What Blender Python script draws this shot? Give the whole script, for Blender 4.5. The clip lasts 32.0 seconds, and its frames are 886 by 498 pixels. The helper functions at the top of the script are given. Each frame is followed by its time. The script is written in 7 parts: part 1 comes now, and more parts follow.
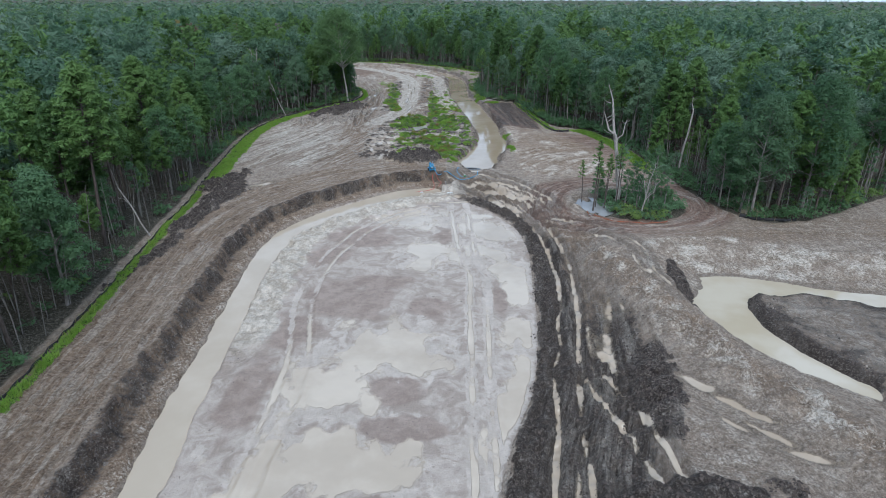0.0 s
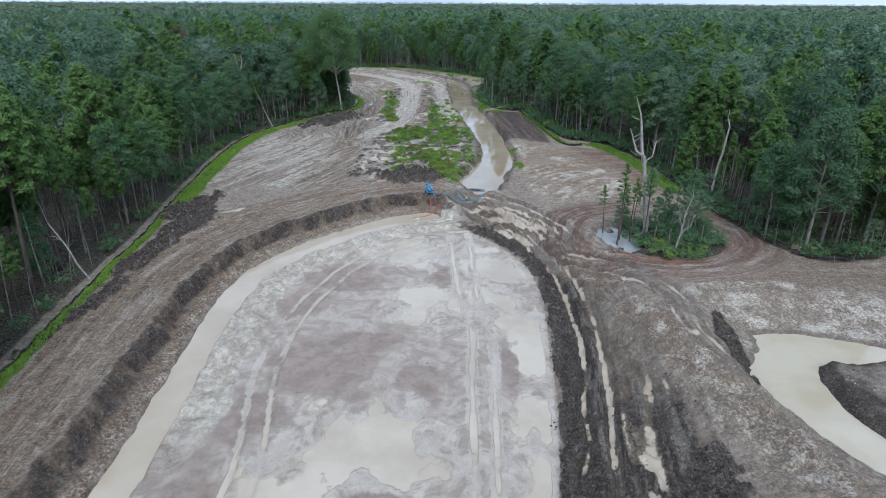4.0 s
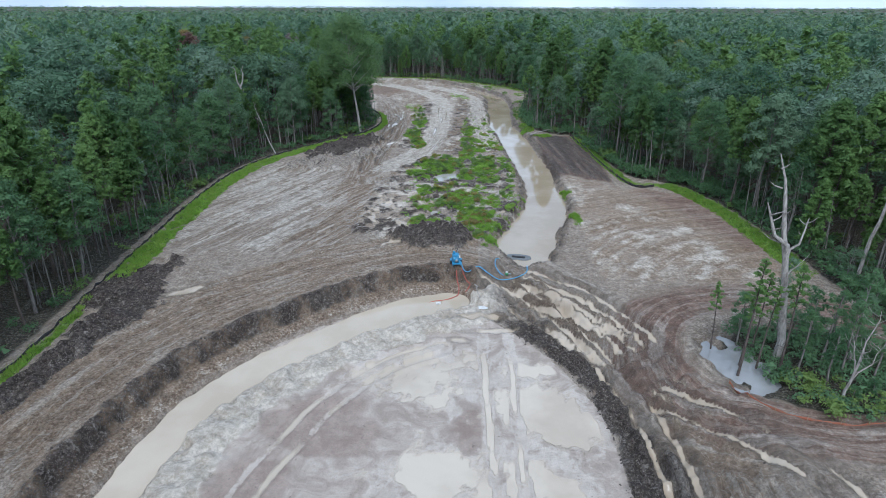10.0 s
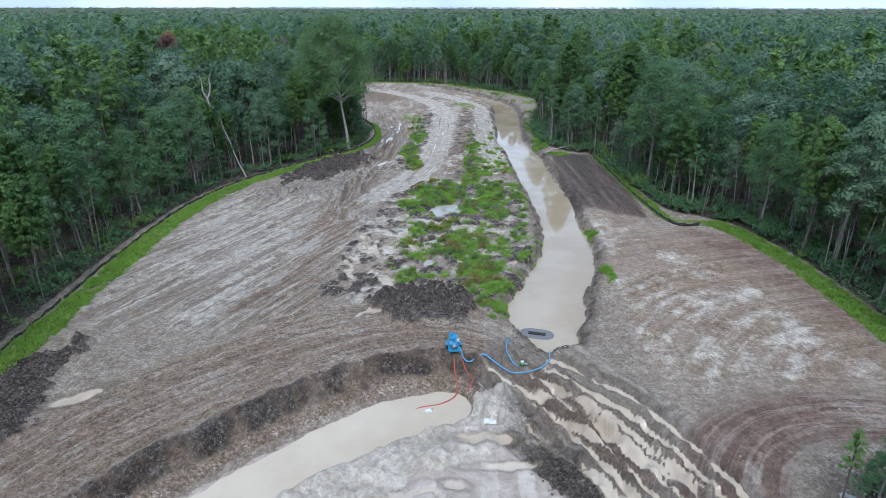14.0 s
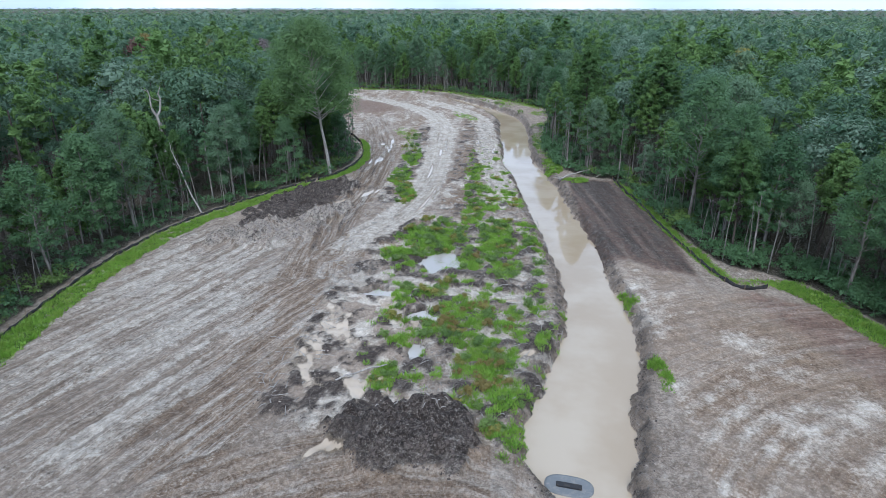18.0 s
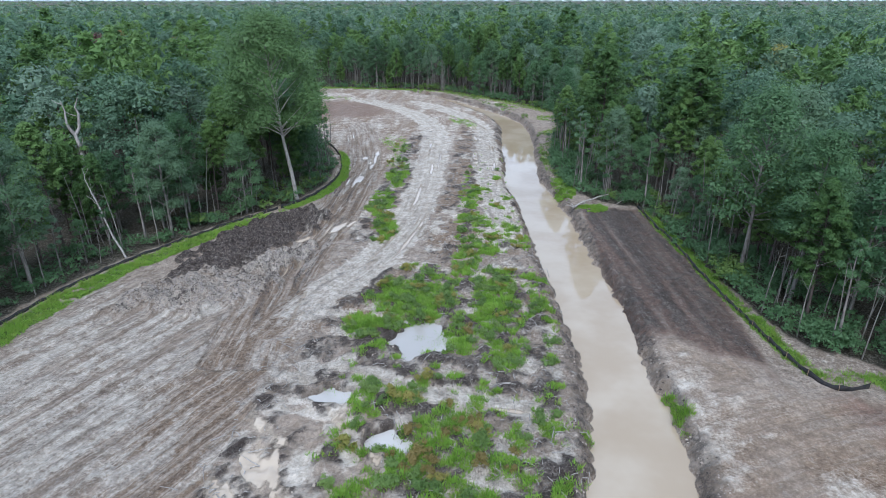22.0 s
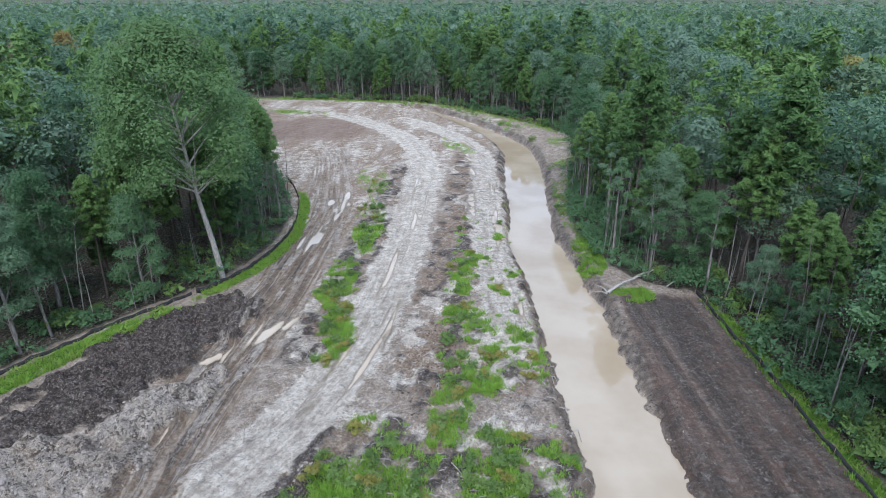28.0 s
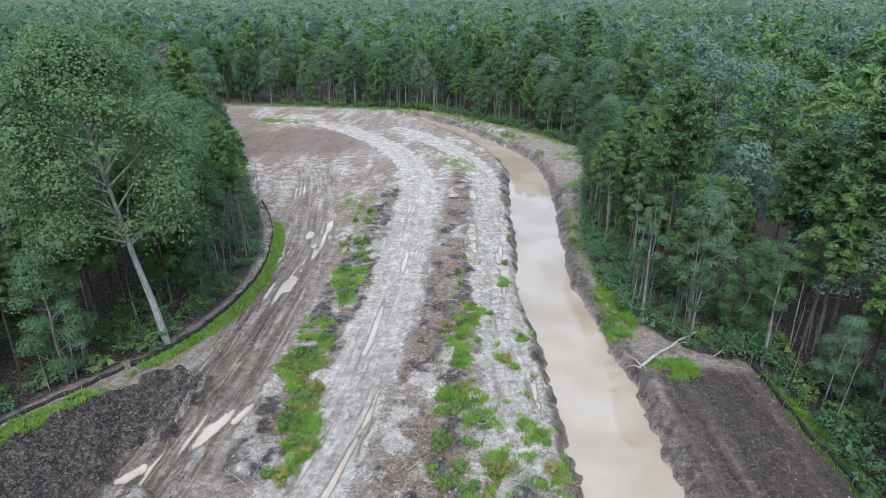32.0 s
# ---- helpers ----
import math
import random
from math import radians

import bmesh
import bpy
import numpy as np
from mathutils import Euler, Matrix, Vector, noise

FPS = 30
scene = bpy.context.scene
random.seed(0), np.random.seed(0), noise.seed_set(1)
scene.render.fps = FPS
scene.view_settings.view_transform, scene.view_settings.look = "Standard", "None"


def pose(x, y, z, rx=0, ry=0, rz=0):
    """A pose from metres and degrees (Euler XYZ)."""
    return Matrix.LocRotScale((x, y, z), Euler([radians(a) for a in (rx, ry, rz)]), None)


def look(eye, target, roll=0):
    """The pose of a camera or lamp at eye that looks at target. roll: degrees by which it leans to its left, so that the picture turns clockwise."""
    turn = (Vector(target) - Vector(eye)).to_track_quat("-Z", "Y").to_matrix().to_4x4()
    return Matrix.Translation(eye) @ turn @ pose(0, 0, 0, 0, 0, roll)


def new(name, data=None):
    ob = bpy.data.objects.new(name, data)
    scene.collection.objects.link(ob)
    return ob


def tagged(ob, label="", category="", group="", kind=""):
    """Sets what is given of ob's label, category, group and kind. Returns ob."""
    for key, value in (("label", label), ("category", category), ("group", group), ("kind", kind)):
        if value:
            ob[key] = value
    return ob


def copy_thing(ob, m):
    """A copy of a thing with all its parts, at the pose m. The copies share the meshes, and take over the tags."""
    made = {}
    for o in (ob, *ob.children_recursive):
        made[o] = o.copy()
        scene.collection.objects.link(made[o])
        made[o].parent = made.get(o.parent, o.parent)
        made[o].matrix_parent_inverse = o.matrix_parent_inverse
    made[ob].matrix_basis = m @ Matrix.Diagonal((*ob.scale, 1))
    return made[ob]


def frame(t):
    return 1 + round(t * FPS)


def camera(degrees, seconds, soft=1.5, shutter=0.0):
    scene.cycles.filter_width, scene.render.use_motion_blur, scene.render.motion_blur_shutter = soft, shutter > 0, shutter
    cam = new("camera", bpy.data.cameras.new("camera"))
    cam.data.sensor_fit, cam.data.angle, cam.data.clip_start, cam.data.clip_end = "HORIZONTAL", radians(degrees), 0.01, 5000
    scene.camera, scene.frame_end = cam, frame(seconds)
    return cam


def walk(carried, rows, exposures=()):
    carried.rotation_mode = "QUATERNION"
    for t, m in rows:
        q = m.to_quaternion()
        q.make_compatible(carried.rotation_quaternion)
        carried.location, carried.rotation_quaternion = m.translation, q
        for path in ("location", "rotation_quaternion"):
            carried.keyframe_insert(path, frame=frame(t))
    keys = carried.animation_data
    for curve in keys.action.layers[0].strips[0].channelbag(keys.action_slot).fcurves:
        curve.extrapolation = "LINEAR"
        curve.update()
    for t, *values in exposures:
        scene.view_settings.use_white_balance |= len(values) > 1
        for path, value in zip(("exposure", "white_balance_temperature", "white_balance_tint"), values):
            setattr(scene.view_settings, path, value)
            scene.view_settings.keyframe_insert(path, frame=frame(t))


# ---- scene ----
cam = camera(74.2, 32.0, soft=0.5)
METRES, EYE, TILT, LEAN, TURN = 140.8, 30.0, 0.7, 0.0, 0.0
ROWS = [
    (0.0, 0.0, 0.0, 0.0, 0.11, -24.05, -0.25),
    (0.5, 0.0007, 0.0113, -0.0009, 0.15, -24.04, -0.26),
    (1.0, 0.0013, 0.0228, -0.002, 0.19, -24.02, -0.24),
    (1.5, 0.0019, 0.0346, -0.0032, 0.22, -24.01, -0.23),
    (2.0, 0.0024, 0.0466, -0.0044, 0.27, -23.99, -0.24),
    (2.5, 0.0028, 0.0591, -0.0056, 0.3, -23.96, -0.25),
    (3.0, 0.0033, 0.0722, -0.006, 0.34, -23.91, -0.23),
    (3.5, 0.0038, 0.0858, -0.0062, 0.38, -23.82, -0.23),
    (5.5, 0.0051, 0.1452, -0.0069, 0.77, -23.48, -0.22),
    (6.0, 0.0052, 0.1611, -0.0069, 1.42, -23.43, -0.21),
    (6.5, 0.0052, 0.1772, -0.0069, 2.05, -23.42, -0.19),
    (7.0, 0.0053, 0.1933, -0.007, 2.59, -23.37, -0.15),
    (7.5, 0.005, 0.2096, -0.0071, 2.99, -23.36, -0.13),
    (8.0, 0.0051, 0.2263, -0.0072, 3.25, -23.37, -0.1),
    (8.5, 0.0052, 0.2431, -0.0075, 3.49, -23.37, -0.1),
    (9.0, 0.0052, 0.2603, -0.0084, 3.69, -23.35, -0.1),
    (9.5, 0.0051, 0.2779, -0.0093, 3.86, -23.36, -0.05),
    (10.0, 0.005, 0.2955, -0.0096, 3.99, -23.38, -0.07),
    (10.5, 0.0051, 0.3131, -0.0101, 4.13, -23.36, -0.05),
    (11.0, 0.0048, 0.3307, -0.0106, 4.2, -23.37, -0.04),
    (11.5, 0.0048, 0.3482, -0.0113, 4.28, -23.35, -0.04),
    (12.0, 0.0047, 0.366, -0.0122, 4.36, -23.34, -0.02),
    (12.5, 0.0045, 0.3837, -0.0128, 4.44, -23.36, -0.02),
    (13.0, 0.0039, 0.4014, -0.0137, 4.48, -23.34, -0.03),
    (13.5, 0.0034, 0.4189, -0.0142, 4.52, -23.34, -0.02),
    (14.0, 0.003, 0.4363, -0.0146, 4.55, -23.33, -0.01),
    (14.5, 0.0025, 0.454, -0.0151, 4.57, -23.3, 0.02),
    (16.5, 0.0005, 0.524, -0.0172, 4.77, -23.21, -0.02),
    (17.0, -0.0004, 0.5418, -0.0174, 4.76, -23.2, -0.01),
    (17.5, -0.0011, 0.5595, -0.0176, 4.79, -23.21, -0.01),
    (18.0, -0.0015, 0.5772, -0.018, 4.81, -23.22, -0.03),
    (18.5, -0.002, 0.5946, -0.0183, 4.81, -23.27, -0.01),
    (19.0, -0.0019, 0.6119, -0.0185, 4.84, -23.36, 0.0),
    (19.5, -0.0019, 0.6293, -0.019, 4.86, -23.58, 0.0),
    (20.0, -0.0014, 0.6467, -0.0192, 4.89, -23.89, 0.04),
    (20.5, -0.0009, 0.664, -0.0192, 4.92, -24.05, 0.04),
    (21.0, -0.0001, 0.681, -0.0196, 4.95, -24.01, 0.07),
    (21.5, 0.0005, 0.6977, -0.0199, 4.99, -23.98, 0.07),
    (22.0, 0.0011, 0.7144, -0.02, 5.02, -23.95, 0.1),
    (22.5, 0.0016, 0.7315, -0.0204, 5.03, -23.93, 0.11),
    (23.0, 0.0019, 0.7488, -0.0206, 5.07, -23.91, 0.14),
    (23.5, 0.0015, 0.7659, -0.0207, 5.07, -23.92, 0.12),
    (24.0, 0.0011, 0.7828, -0.021, 5.08, -23.94, 0.12),
    (24.5, 0.001, 0.7996, -0.0211, 5.1, -23.97, 0.11),
    (25.0, 0.0006, 0.816, -0.0214, 5.1, -23.98, 0.13),
    (25.5, 0.0007, 0.8324, -0.0214, 5.13, -24.01, 0.14),
    (27.5, 0.0005, 0.893, -0.0209, 5.2, -24.12, 0.07),
    (28.0, -0.0, 0.906, -0.0206, 5.22, -24.12, 0.05),
    (28.5, -0.0005, 0.9182, -0.0204, 5.22, -24.15, 0.06),
    (29.0, -0.001, 0.9299, -0.0202, 5.23, -24.19, 0.05),
    (29.5, -0.0012, 0.9415, -0.02, 5.26, -24.2, 0.08),
    (30.0, -0.0017, 0.9531, -0.02, 5.26, -24.23, 0.08),
    (30.5, -0.0021, 0.9647, -0.0201, 5.27, -24.24, 0.07),
    (31.0, -0.0028, 0.9763, -0.0202, 5.27, -24.25, 0.09),
    (31.5, -0.0035, 0.9878, -0.0202, 5.26, -24.27, 0.1),
    (32.0, -0.0044, 0.9991, -0.0203, 5.27, -24.27, 0.1),
]
walk(cam, [(t, pose(0, 0, EYE, TILT, LEAN, TURN) @ pose(METRES * x, METRES * y, METRES * z, 90 + pitch, roll, yaw)) for t, x, y, z, yaw, pitch, roll in ROWS],
     exposures=((0.0, 0.38, 5400, 9.0), (9.0, 0.48, 5335, 9.0), (14.0, 0.64, 5290, 10.0), (23.0, 0.85, 5330, 12.0), (32.0, 1.02, 5400, 13.0)))

# ---- light ----
# overcast: a bright, nearly even sky and a very wide, weak sun
SUN_EL, SUN_AZ = 50.0, 178.0
world = bpy.data.worlds.new("world")
scene.world = world
world.use_nodes = True
wn, wl = world.node_tree.nodes, world.node_tree.links
wn.clear()
sky = wn.new("ShaderNodeTexSky")
sky.sky_type, sky.sun_disc = "NISHITA", False
sky.sun_elevation, sky.sun_rotation = radians(SUN_EL), radians(SUN_AZ)
sky.dust_density, sky.air_density, sky.ozone_density = 3.0, 1.0, 1.5
w_geo = wn.new("ShaderNodeTexCoord")
w_map = wn.new("ShaderNodeMapping")
w_map.inputs["Scale"].default_value = (2.2, 2.2, 5.0)
w_noise = wn.new("ShaderNodeTexNoise")
w_noise.inputs["Scale"].default_value, w_noise.inputs["Detail"].default_value = 1.3, 6.0
w_ramp = wn.new("ShaderNodeValToRGB")
w_ramp.color_ramp.elements[0].position, w_ramp.color_ramp.elements[0].color = 0.36, (6.0, 7.0, 8.2, 1)
w_ramp.color_ramp.elements[1].position, w_ramp.color_ramp.elements[1].color = 0.62, (9.4, 10.2, 11.0, 1)
w_mix = wn.new("ShaderNodeMix")
w_mix.data_type = "RGBA"
w_mix.inputs["Factor"].default_value = 0.82
w_bg = wn.new("ShaderNodeBackground")
w_bg.inputs["Strength"].default_value = 0.087
w_out = wn.new("ShaderNodeOutputWorld")
wl.new(w_geo.outputs["Generated"], w_map.inputs["Vector"])
wl.new(w_map.outputs["Vector"], w_noise.inputs["Vector"])
wl.new(w_noise.outputs["Fac"], w_ramp.inputs["Fac"])
wl.new(sky.outputs["Color"], w_mix.inputs["A"])
wl.new(w_ramp.outputs["Color"], w_mix.inputs["B"])
wl.new(w_mix.outputs["Result"], w_bg.inputs["Color"])
wl.new(w_bg.outputs["Background"], w_out.inputs["Surface"])

sun_data = bpy.data.lights.new("sun", "SUN")
sun_data.energy, sun_data.angle, sun_data.color = 1.7, radians(36), (1.0, 0.95, 0.87)
sun = new("sun", sun_data)
_a, _e = radians(SUN_AZ), radians(SUN_EL)
sun.matrix_world = look((0, 0, 0), (-math.sin(_a) * math.cos(_e), -math.cos(_a) * math.cos(_e), -math.sin(_e)))


# ---- materials ----
class Mat:
    """A node material with short names for the nodes that are used most."""

    def __init__(self, name):
        self.m = bpy.data.materials.new(name)
        self.m.use_nodes = True
        self.n, self.l = self.m.node_tree.nodes, self.m.node_tree.links
        self.b = self.n["Principled BSDF"]

    def node(self, kind, **values):
        nd = self.n.new(kind)
        for k, v in values.items():
            nd.inputs[k].default_value = v
        return nd

    def coords(self):
        return self.n.new("ShaderNodeNewGeometry").outputs["Position"]

    def noise(self, scale, detail=4.0, rough=0.55, vec=None, stretch=None):
        nd = self.node("ShaderNodeTexNoise", Scale=scale, Detail=detail, Roughness=rough)
        vec = vec or self.coords()
        if stretch:
            mp = self.node("ShaderNodeMapping", Scale=stretch)
            self.l.new(vec, mp.inputs["Vector"])
            vec = mp.outputs["Vector"]
        self.l.new(vec, nd.inputs["Vector"])
        return nd.outputs["Fac"]

    def ramp(self, src, lo, hi, a=0.0, b=1.0):
        nd = self.n.new("ShaderNodeMapRange")
        nd.interpolation_type = "SMOOTHSTEP"
        for i, v in ((1, lo), (2, hi), (3, a), (4, b)):
            nd.inputs[i].default_value = v
        self.put(src, nd.inputs[0])
        return nd.outputs[0]

    def put(self, src, sock):
        if isinstance(src, (int, float, tuple)):
            sock.default_value = (*src, 1) if isinstance(src, tuple) and len(src) == 3 and sock.type == "RGBA" else src
        else:
            self.l.new(src, sock)

    def math(self, op, a, b=0.0, clamp=False):
        nd = self.n.new("ShaderNodeMath")
        nd.operation, nd.use_clamp = op, clamp
        self.put(a, nd.inputs[0])
        self.put(b, nd.inputs[1])
        return nd.outputs[0]

    def mix(self, fac, a, b, blend="MIX"):
        nd = self.n.new("ShaderNodeMix")
        nd.data_type, nd.blend_type = "RGBA", blend
        self.put(fac, nd.inputs["Factor"])
        self.put(a, nd.inputs["A"])
        self.put(b, nd.inputs["B"])
        return nd.outputs["Result"]

    def attr(self, name):
        nd = self.n.new("ShaderNodeAttribute")
        nd.attribute_name = name
        return nd.outputs["Fac"]

    def bump(self, height, strength, distance):
        nd = self.node("ShaderNodeBump", Strength=strength, Distance=distance)
        self.l.new(height, nd.inputs["Height"])
        self.l.new(nd.outputs["Normal"], self.b.inputs["Normal"])

    def done(self, color, rough, metal=0.0, spec=0.5):
        self.put(color, self.b.inputs["Base Color"])
        self.put(rough, self.b.inputs["Roughness"])
        self.b.inputs["Metallic"].default_value = metal
        if not self.b.inputs["Specular IOR Level"].is_linked:
            self.b.inputs["Specular IOR Level"].default_value = spec
        return self.m


def ground_material():
    m = Mat("ground_soil")
    pos = m.coords()
    n_l = m.noise(0.09, 5, 0.6, pos)
    n_m = m.noise(0.7, 7, 0.68, pos)
    n_f = m.noise(4.5, 6, 0.72, pos)
    n_g = m.noise(11.0, 4, 0.7, pos)
    n_h = m.noise(1.9, 5, 0.7, pos)
    # streaks that follow the wheel tracks and the blade of the grader
    comb = m.n.new("ShaderNodeCombineXYZ")
    m.put(m.attr("flow_u"), comb.inputs[0])
    m.put(m.math("MULTIPLY", m.attr("flow_v"), 0.025), comb.inputs[1])
    n_t = m.noise(1.7, 5, 0.72, comb.outputs[0])
    comb2 = m.n.new("ShaderNodeCombineXYZ")
    m.put(m.attr("flow_u"), comb2.inputs[0])
    m.put(m.math("MULTIPLY", m.attr("flow_v"), 0.05), comb2.inputs[1])
    n_u = m.noise(3.4, 5, 0.7, comb2.outputs[0])
    comb3 = m.n.new("ShaderNodeCombineXYZ")
    m.put(m.attr("flow_u"), comb3.inputs[0])
    m.put(m.math("MULTIPLY", m.attr("flow_v"), 0.13), comb3.inputs[1])
    n_w = m.noise(0.85, 7, 0.66, comb3.outputs[0])
    n_c = m.noise(1.25, 9, 0.74, pos)
    streak = m.attr("streak")
    # crumbs of soil: warped cells of two sizes, each with a tone of its own
    warp = m.n.new("ShaderNodeVectorMath")
    warp.operation = "MULTIPLY_ADD"
    nz = m.node("ShaderNodeTexNoise", Scale=2.2, Detail=3.0)
    m.l.new(pos, nz.inputs["Vector"])
    m.l.new(nz.outputs["Color"], warp.inputs[0])
    warp.inputs[1].default_value = (0.5, 0.5, 0.5)
    m.l.new(pos, warp.inputs[2])
    clod = m.node("ShaderNodeTexVoronoi", Scale=2.4)
    m.l.new(warp.outputs[0], clod.inputs["Vector"])
    clod2 = m.node("ShaderNodeTexVoronoi", Scale=6.0)
    m.l.new(warp.outputs[0], clod2.inputs["Vector"])
    lump = m.math("ADD", m.math("MULTIPLY", clod.outputs["Distance"], 0.6), m.math("MULTIPLY", clod2.outputs["Distance"], 0.4))
    sep, sep2 = m.n.new("ShaderNodeSeparateColor"), m.n.new("ShaderNodeSeparateColor")
    m.l.new(clod.outputs["Color"], sep.inputs[0])
    m.l.new(clod2.outputs["Color"], sep2.inputs[0])
    cell = m.math("ADD", m.math("MULTIPLY", sep.outputs[0], 0.4), m.math("MULTIPLY", sep2.outputs[0], 0.6))
    r_m, r_f, r_g = m.ramp(n_m, 0.36, 0.64), m.ramp(n_f, 0.38, 0.62), m.ramp(n_g, 0.38, 0.62)
    speck = m.math("ADD", m.math("MULTIPLY", r_f, 0.5), m.math("MULTIPLY", r_g, 0.3))
    speck = m.math("ADD", speck, 0.1)
    calm = m.attr("smooth")
    rest = m.math("SUBTRACT", 1.0, m.math("MULTIPLY", calm, 0.8))
    speck = m.math("ADD", m.math("MULTIPLY", m.math("SUBTRACT", speck, 0.5), rest), 0.5)
    grey = m.mix(r_m, (0.30, 0.232, 0.178), (0.47, 0.385, 0.31))
    grey = m.mix(m.ramp(n_l, 0.38, 0.62, 0, 0.6), grey, (0.35, 0.272, 0.21))
    brown = m.mix(r_m, (0.190, 0.125, 0.080), (0.310, 0.218, 0.148))
    brown = m.mix(m.math("MULTIPLY", r_f, 0.45), brown, (0.43, 0.325, 0.24))
    dark = m.mix(m.math("ADD", m.math("MULTIPLY", speck, 0.5), m.math("MULTIPLY", cell, 0.5)), (0.022, 0.016, 0.013), (0.125, 0.096, 0.079))
    pale = m.mix(r_m, (0.50, 0.425, 0.345), (0.74, 0.655, 0.56))
    red = m.mix(r_m, (0.165, 0.098, 0.072), (0.285, 0.187, 0.142))
    turf = m.mix(r_f, (0.085, 0.150, 0.022), (0.185, 0.290, 0.055))
    litter = m.mix(speck, (0.034, 0.030, 0.021), (0.15, 0.13, 0.092))
    wobble = m.math("SUBTRACT", m.math("ADD", m.math("MULTIPLY", r_m, 0.35), m.math("MULTIPLY", speck, 0.65)), 0.5)

    def mask(name, soft=0.14, wob=0.45):
        v = m.math("ADD", m.attr(name), m.math("MULTIPLY", m.math("MULTIPLY", wobble, rest), wob))
        return m.ramp(v, 0.5 - soft, 0.5 + soft)

    c = m.mix(mask("brown", 0.22, 0.5), grey, brown)
    c = m.mix(mask("red", 0.25, 0.5), c, red)
    c = m.mix(mask("pale", 0.20, 0.7), c, pale)
    c = m.mix(mask("dark", 0.15, 0.75), c, dark)
    line = m.math("MULTIPLY", m.ramp(n_t, 0.49, 0.57), streak)
    c = m.mix(m.math("MULTIPLY", line, 0.4), c, (0.58, 0.51, 0.435))
    line2 = m.math("MULTIPLY", m.ramp(n_u, 0.50, 0.40), streak)
    c = m.mix(m.math("MULTIPLY", line2, 0.35), c, (0.115, 0.084, 0.063))
    lane = m.math("MULTIPLY", m.ramp(n_w, 0.515, 0.585), m.math("MULTIPLY", streak, 1.1, True))
    c = m.mix(m.math("MULTIPLY", lane, 0.72), c, m.mix(r_f, (0.46, 0.395, 0.33), (0.62, 0.55, 0.475)))
    lane2 = m.math("MULTIPLY", m.ramp(n_w, 0.47, 0.39), m.math("MULTIPLY", streak, 1.1, True))
    c = m.mix(m.math("MULTIPLY", lane2, 0.5), c, (0.17, 0.12, 0.087))
    # loose chunks and scrapes, a hand to a metre across
    c = m.mix(m.math("MULTIPLY", m.ramp(n_c, 0.45, 0.36), m.math("MULTIPLY", rest, 0.42)), c, m.mix(0.75, c, (0.05, 0.038, 0.03)))
    c = m.mix(m.math("MULTIPLY", m.ramp(n_c, 0.55, 0.64), m.math("MULTIPLY", rest, 0.5)), c, m.mix(0.6, c, (0.64, 0.58, 0.51)))
    c = m.mix(mask("litter", 0.12, 0.5), c, litter)
    c = m.mix(mask("turf", 0.12, 0.6), c, turf)
    # pale and dark specks; the dark ones also stand in for crevice shade
    c = m.mix(m.ramp(speck, 0.56, 0.88, 0, 0.4), c, m.mix(0.6, c, (0.62, 0.575, 0.52)))
    c = m.mix(m.ramp(speck, 0.42, 0.12, 0, 0.4), c, m.mix(0.72, c, (0.04, 0.032, 0.026)))
    c = m.mix(m.math("MULTIPLY", m.math("MULTIPLY", m.ramp(n_h, 0.42, 0.58), rest), 0.2), c, m.mix(0.6, c, (0.05, 0.04, 0.032)))
    heap = m.ramp(m.attr("pile"), 0.1, 0.4)
    c = m.mix(m.math("MULTIPLY", heap, m.ramp(cell, 0.45, 0.15, 0, 0.7)), c, (0.035, 0.028, 0.024))
    c = m.mix(m.math("MULTIPLY", heap, m.ramp(cell, 0.70, 0.9, 0, 0.3)), c, m.mix(0.5, c, (0.46, 0.40, 0.34)))
    c = m.mix(1.0, c, (0.802, 0.800, 0.772), "MULTIPLY")
    drag = m.math("MULTIPLY", streak, 1.35, True)
    along = m.math("MULTIPLY", m.ramp(n_u, 0.36, 0.64, 1.14, 0.84), m.ramp(n_t, 0.40, 0.60, 0.88, 1.12))
    crumb = m.ramp(speck, 0.12, 0.88, 0.82, 1.16)
    grain = m.math("ADD", m.math("MULTIPLY", along, drag), m.math("MULTIPLY", crumb, m.math("SUBTRACT", 1.0, drag)))
    c = m.mix(1.0, c, m.math("MULTIPLY", grain, m.ramp(n_h, 0.36, 0.64, 1.1, 0.88)), "MULTIPLY")
    # the smooth silt of the pit's floor, with swirls, smears and thin pale slurry
    swirl = m.node("ShaderNodeTexNoise", Scale=0.42, Detail=9.0, Roughness=0.62, Distortion=1.6)
    m.l.new(pos, swirl.inputs["Vector"])
    smear = m.noise(1.1, 6, 0.62, pos, (1.0, 0.55, 1.0))
    silt = m.mix(m.ramp(swirl.outputs["Fac"], 0.34, 0.66), (0.315, 0.256, 0.206), (0.46, 0.390, 0.325))
    silt = m.mix(m.math("MULTIPLY", m.ramp(m.attr("brown"), 0.2, 0.8), 0.85), silt, m.mix(r_m, (0.235, 0.178, 0.142), (0.335, 0.262, 0.212)))
    slurry = m.math("ADD", m.attr("film"), m.math("ADD", m.math("MULTIPLY", m.math("SUBTRACT", smear, 0.5), 1.5), m.math("MULTIPLY", m.math("SUBTRACT", swirl.outputs["Fac"], 0.5), 1.1)))
    silt = m.mix(m.ramp(slurry, 0.40, 0.72, 0, 0.85), silt, m.mix(r_m, (0.43, 0.365, 0.30), (0.55, 0.475, 0.40)))
    silt = m.mix(m.ramp(n_f, 0.60, 0.70, 0, 0.55), silt, (0.16, 0.125, 0.10))
    silt = m.mix(m.math("MULTIPLY", m.ramp(cell, 0.80, 0.92), m.ramp(n_h, 0.54, 0.66, 0, 0.8)), silt, (0.10, 0.08, 0.066))
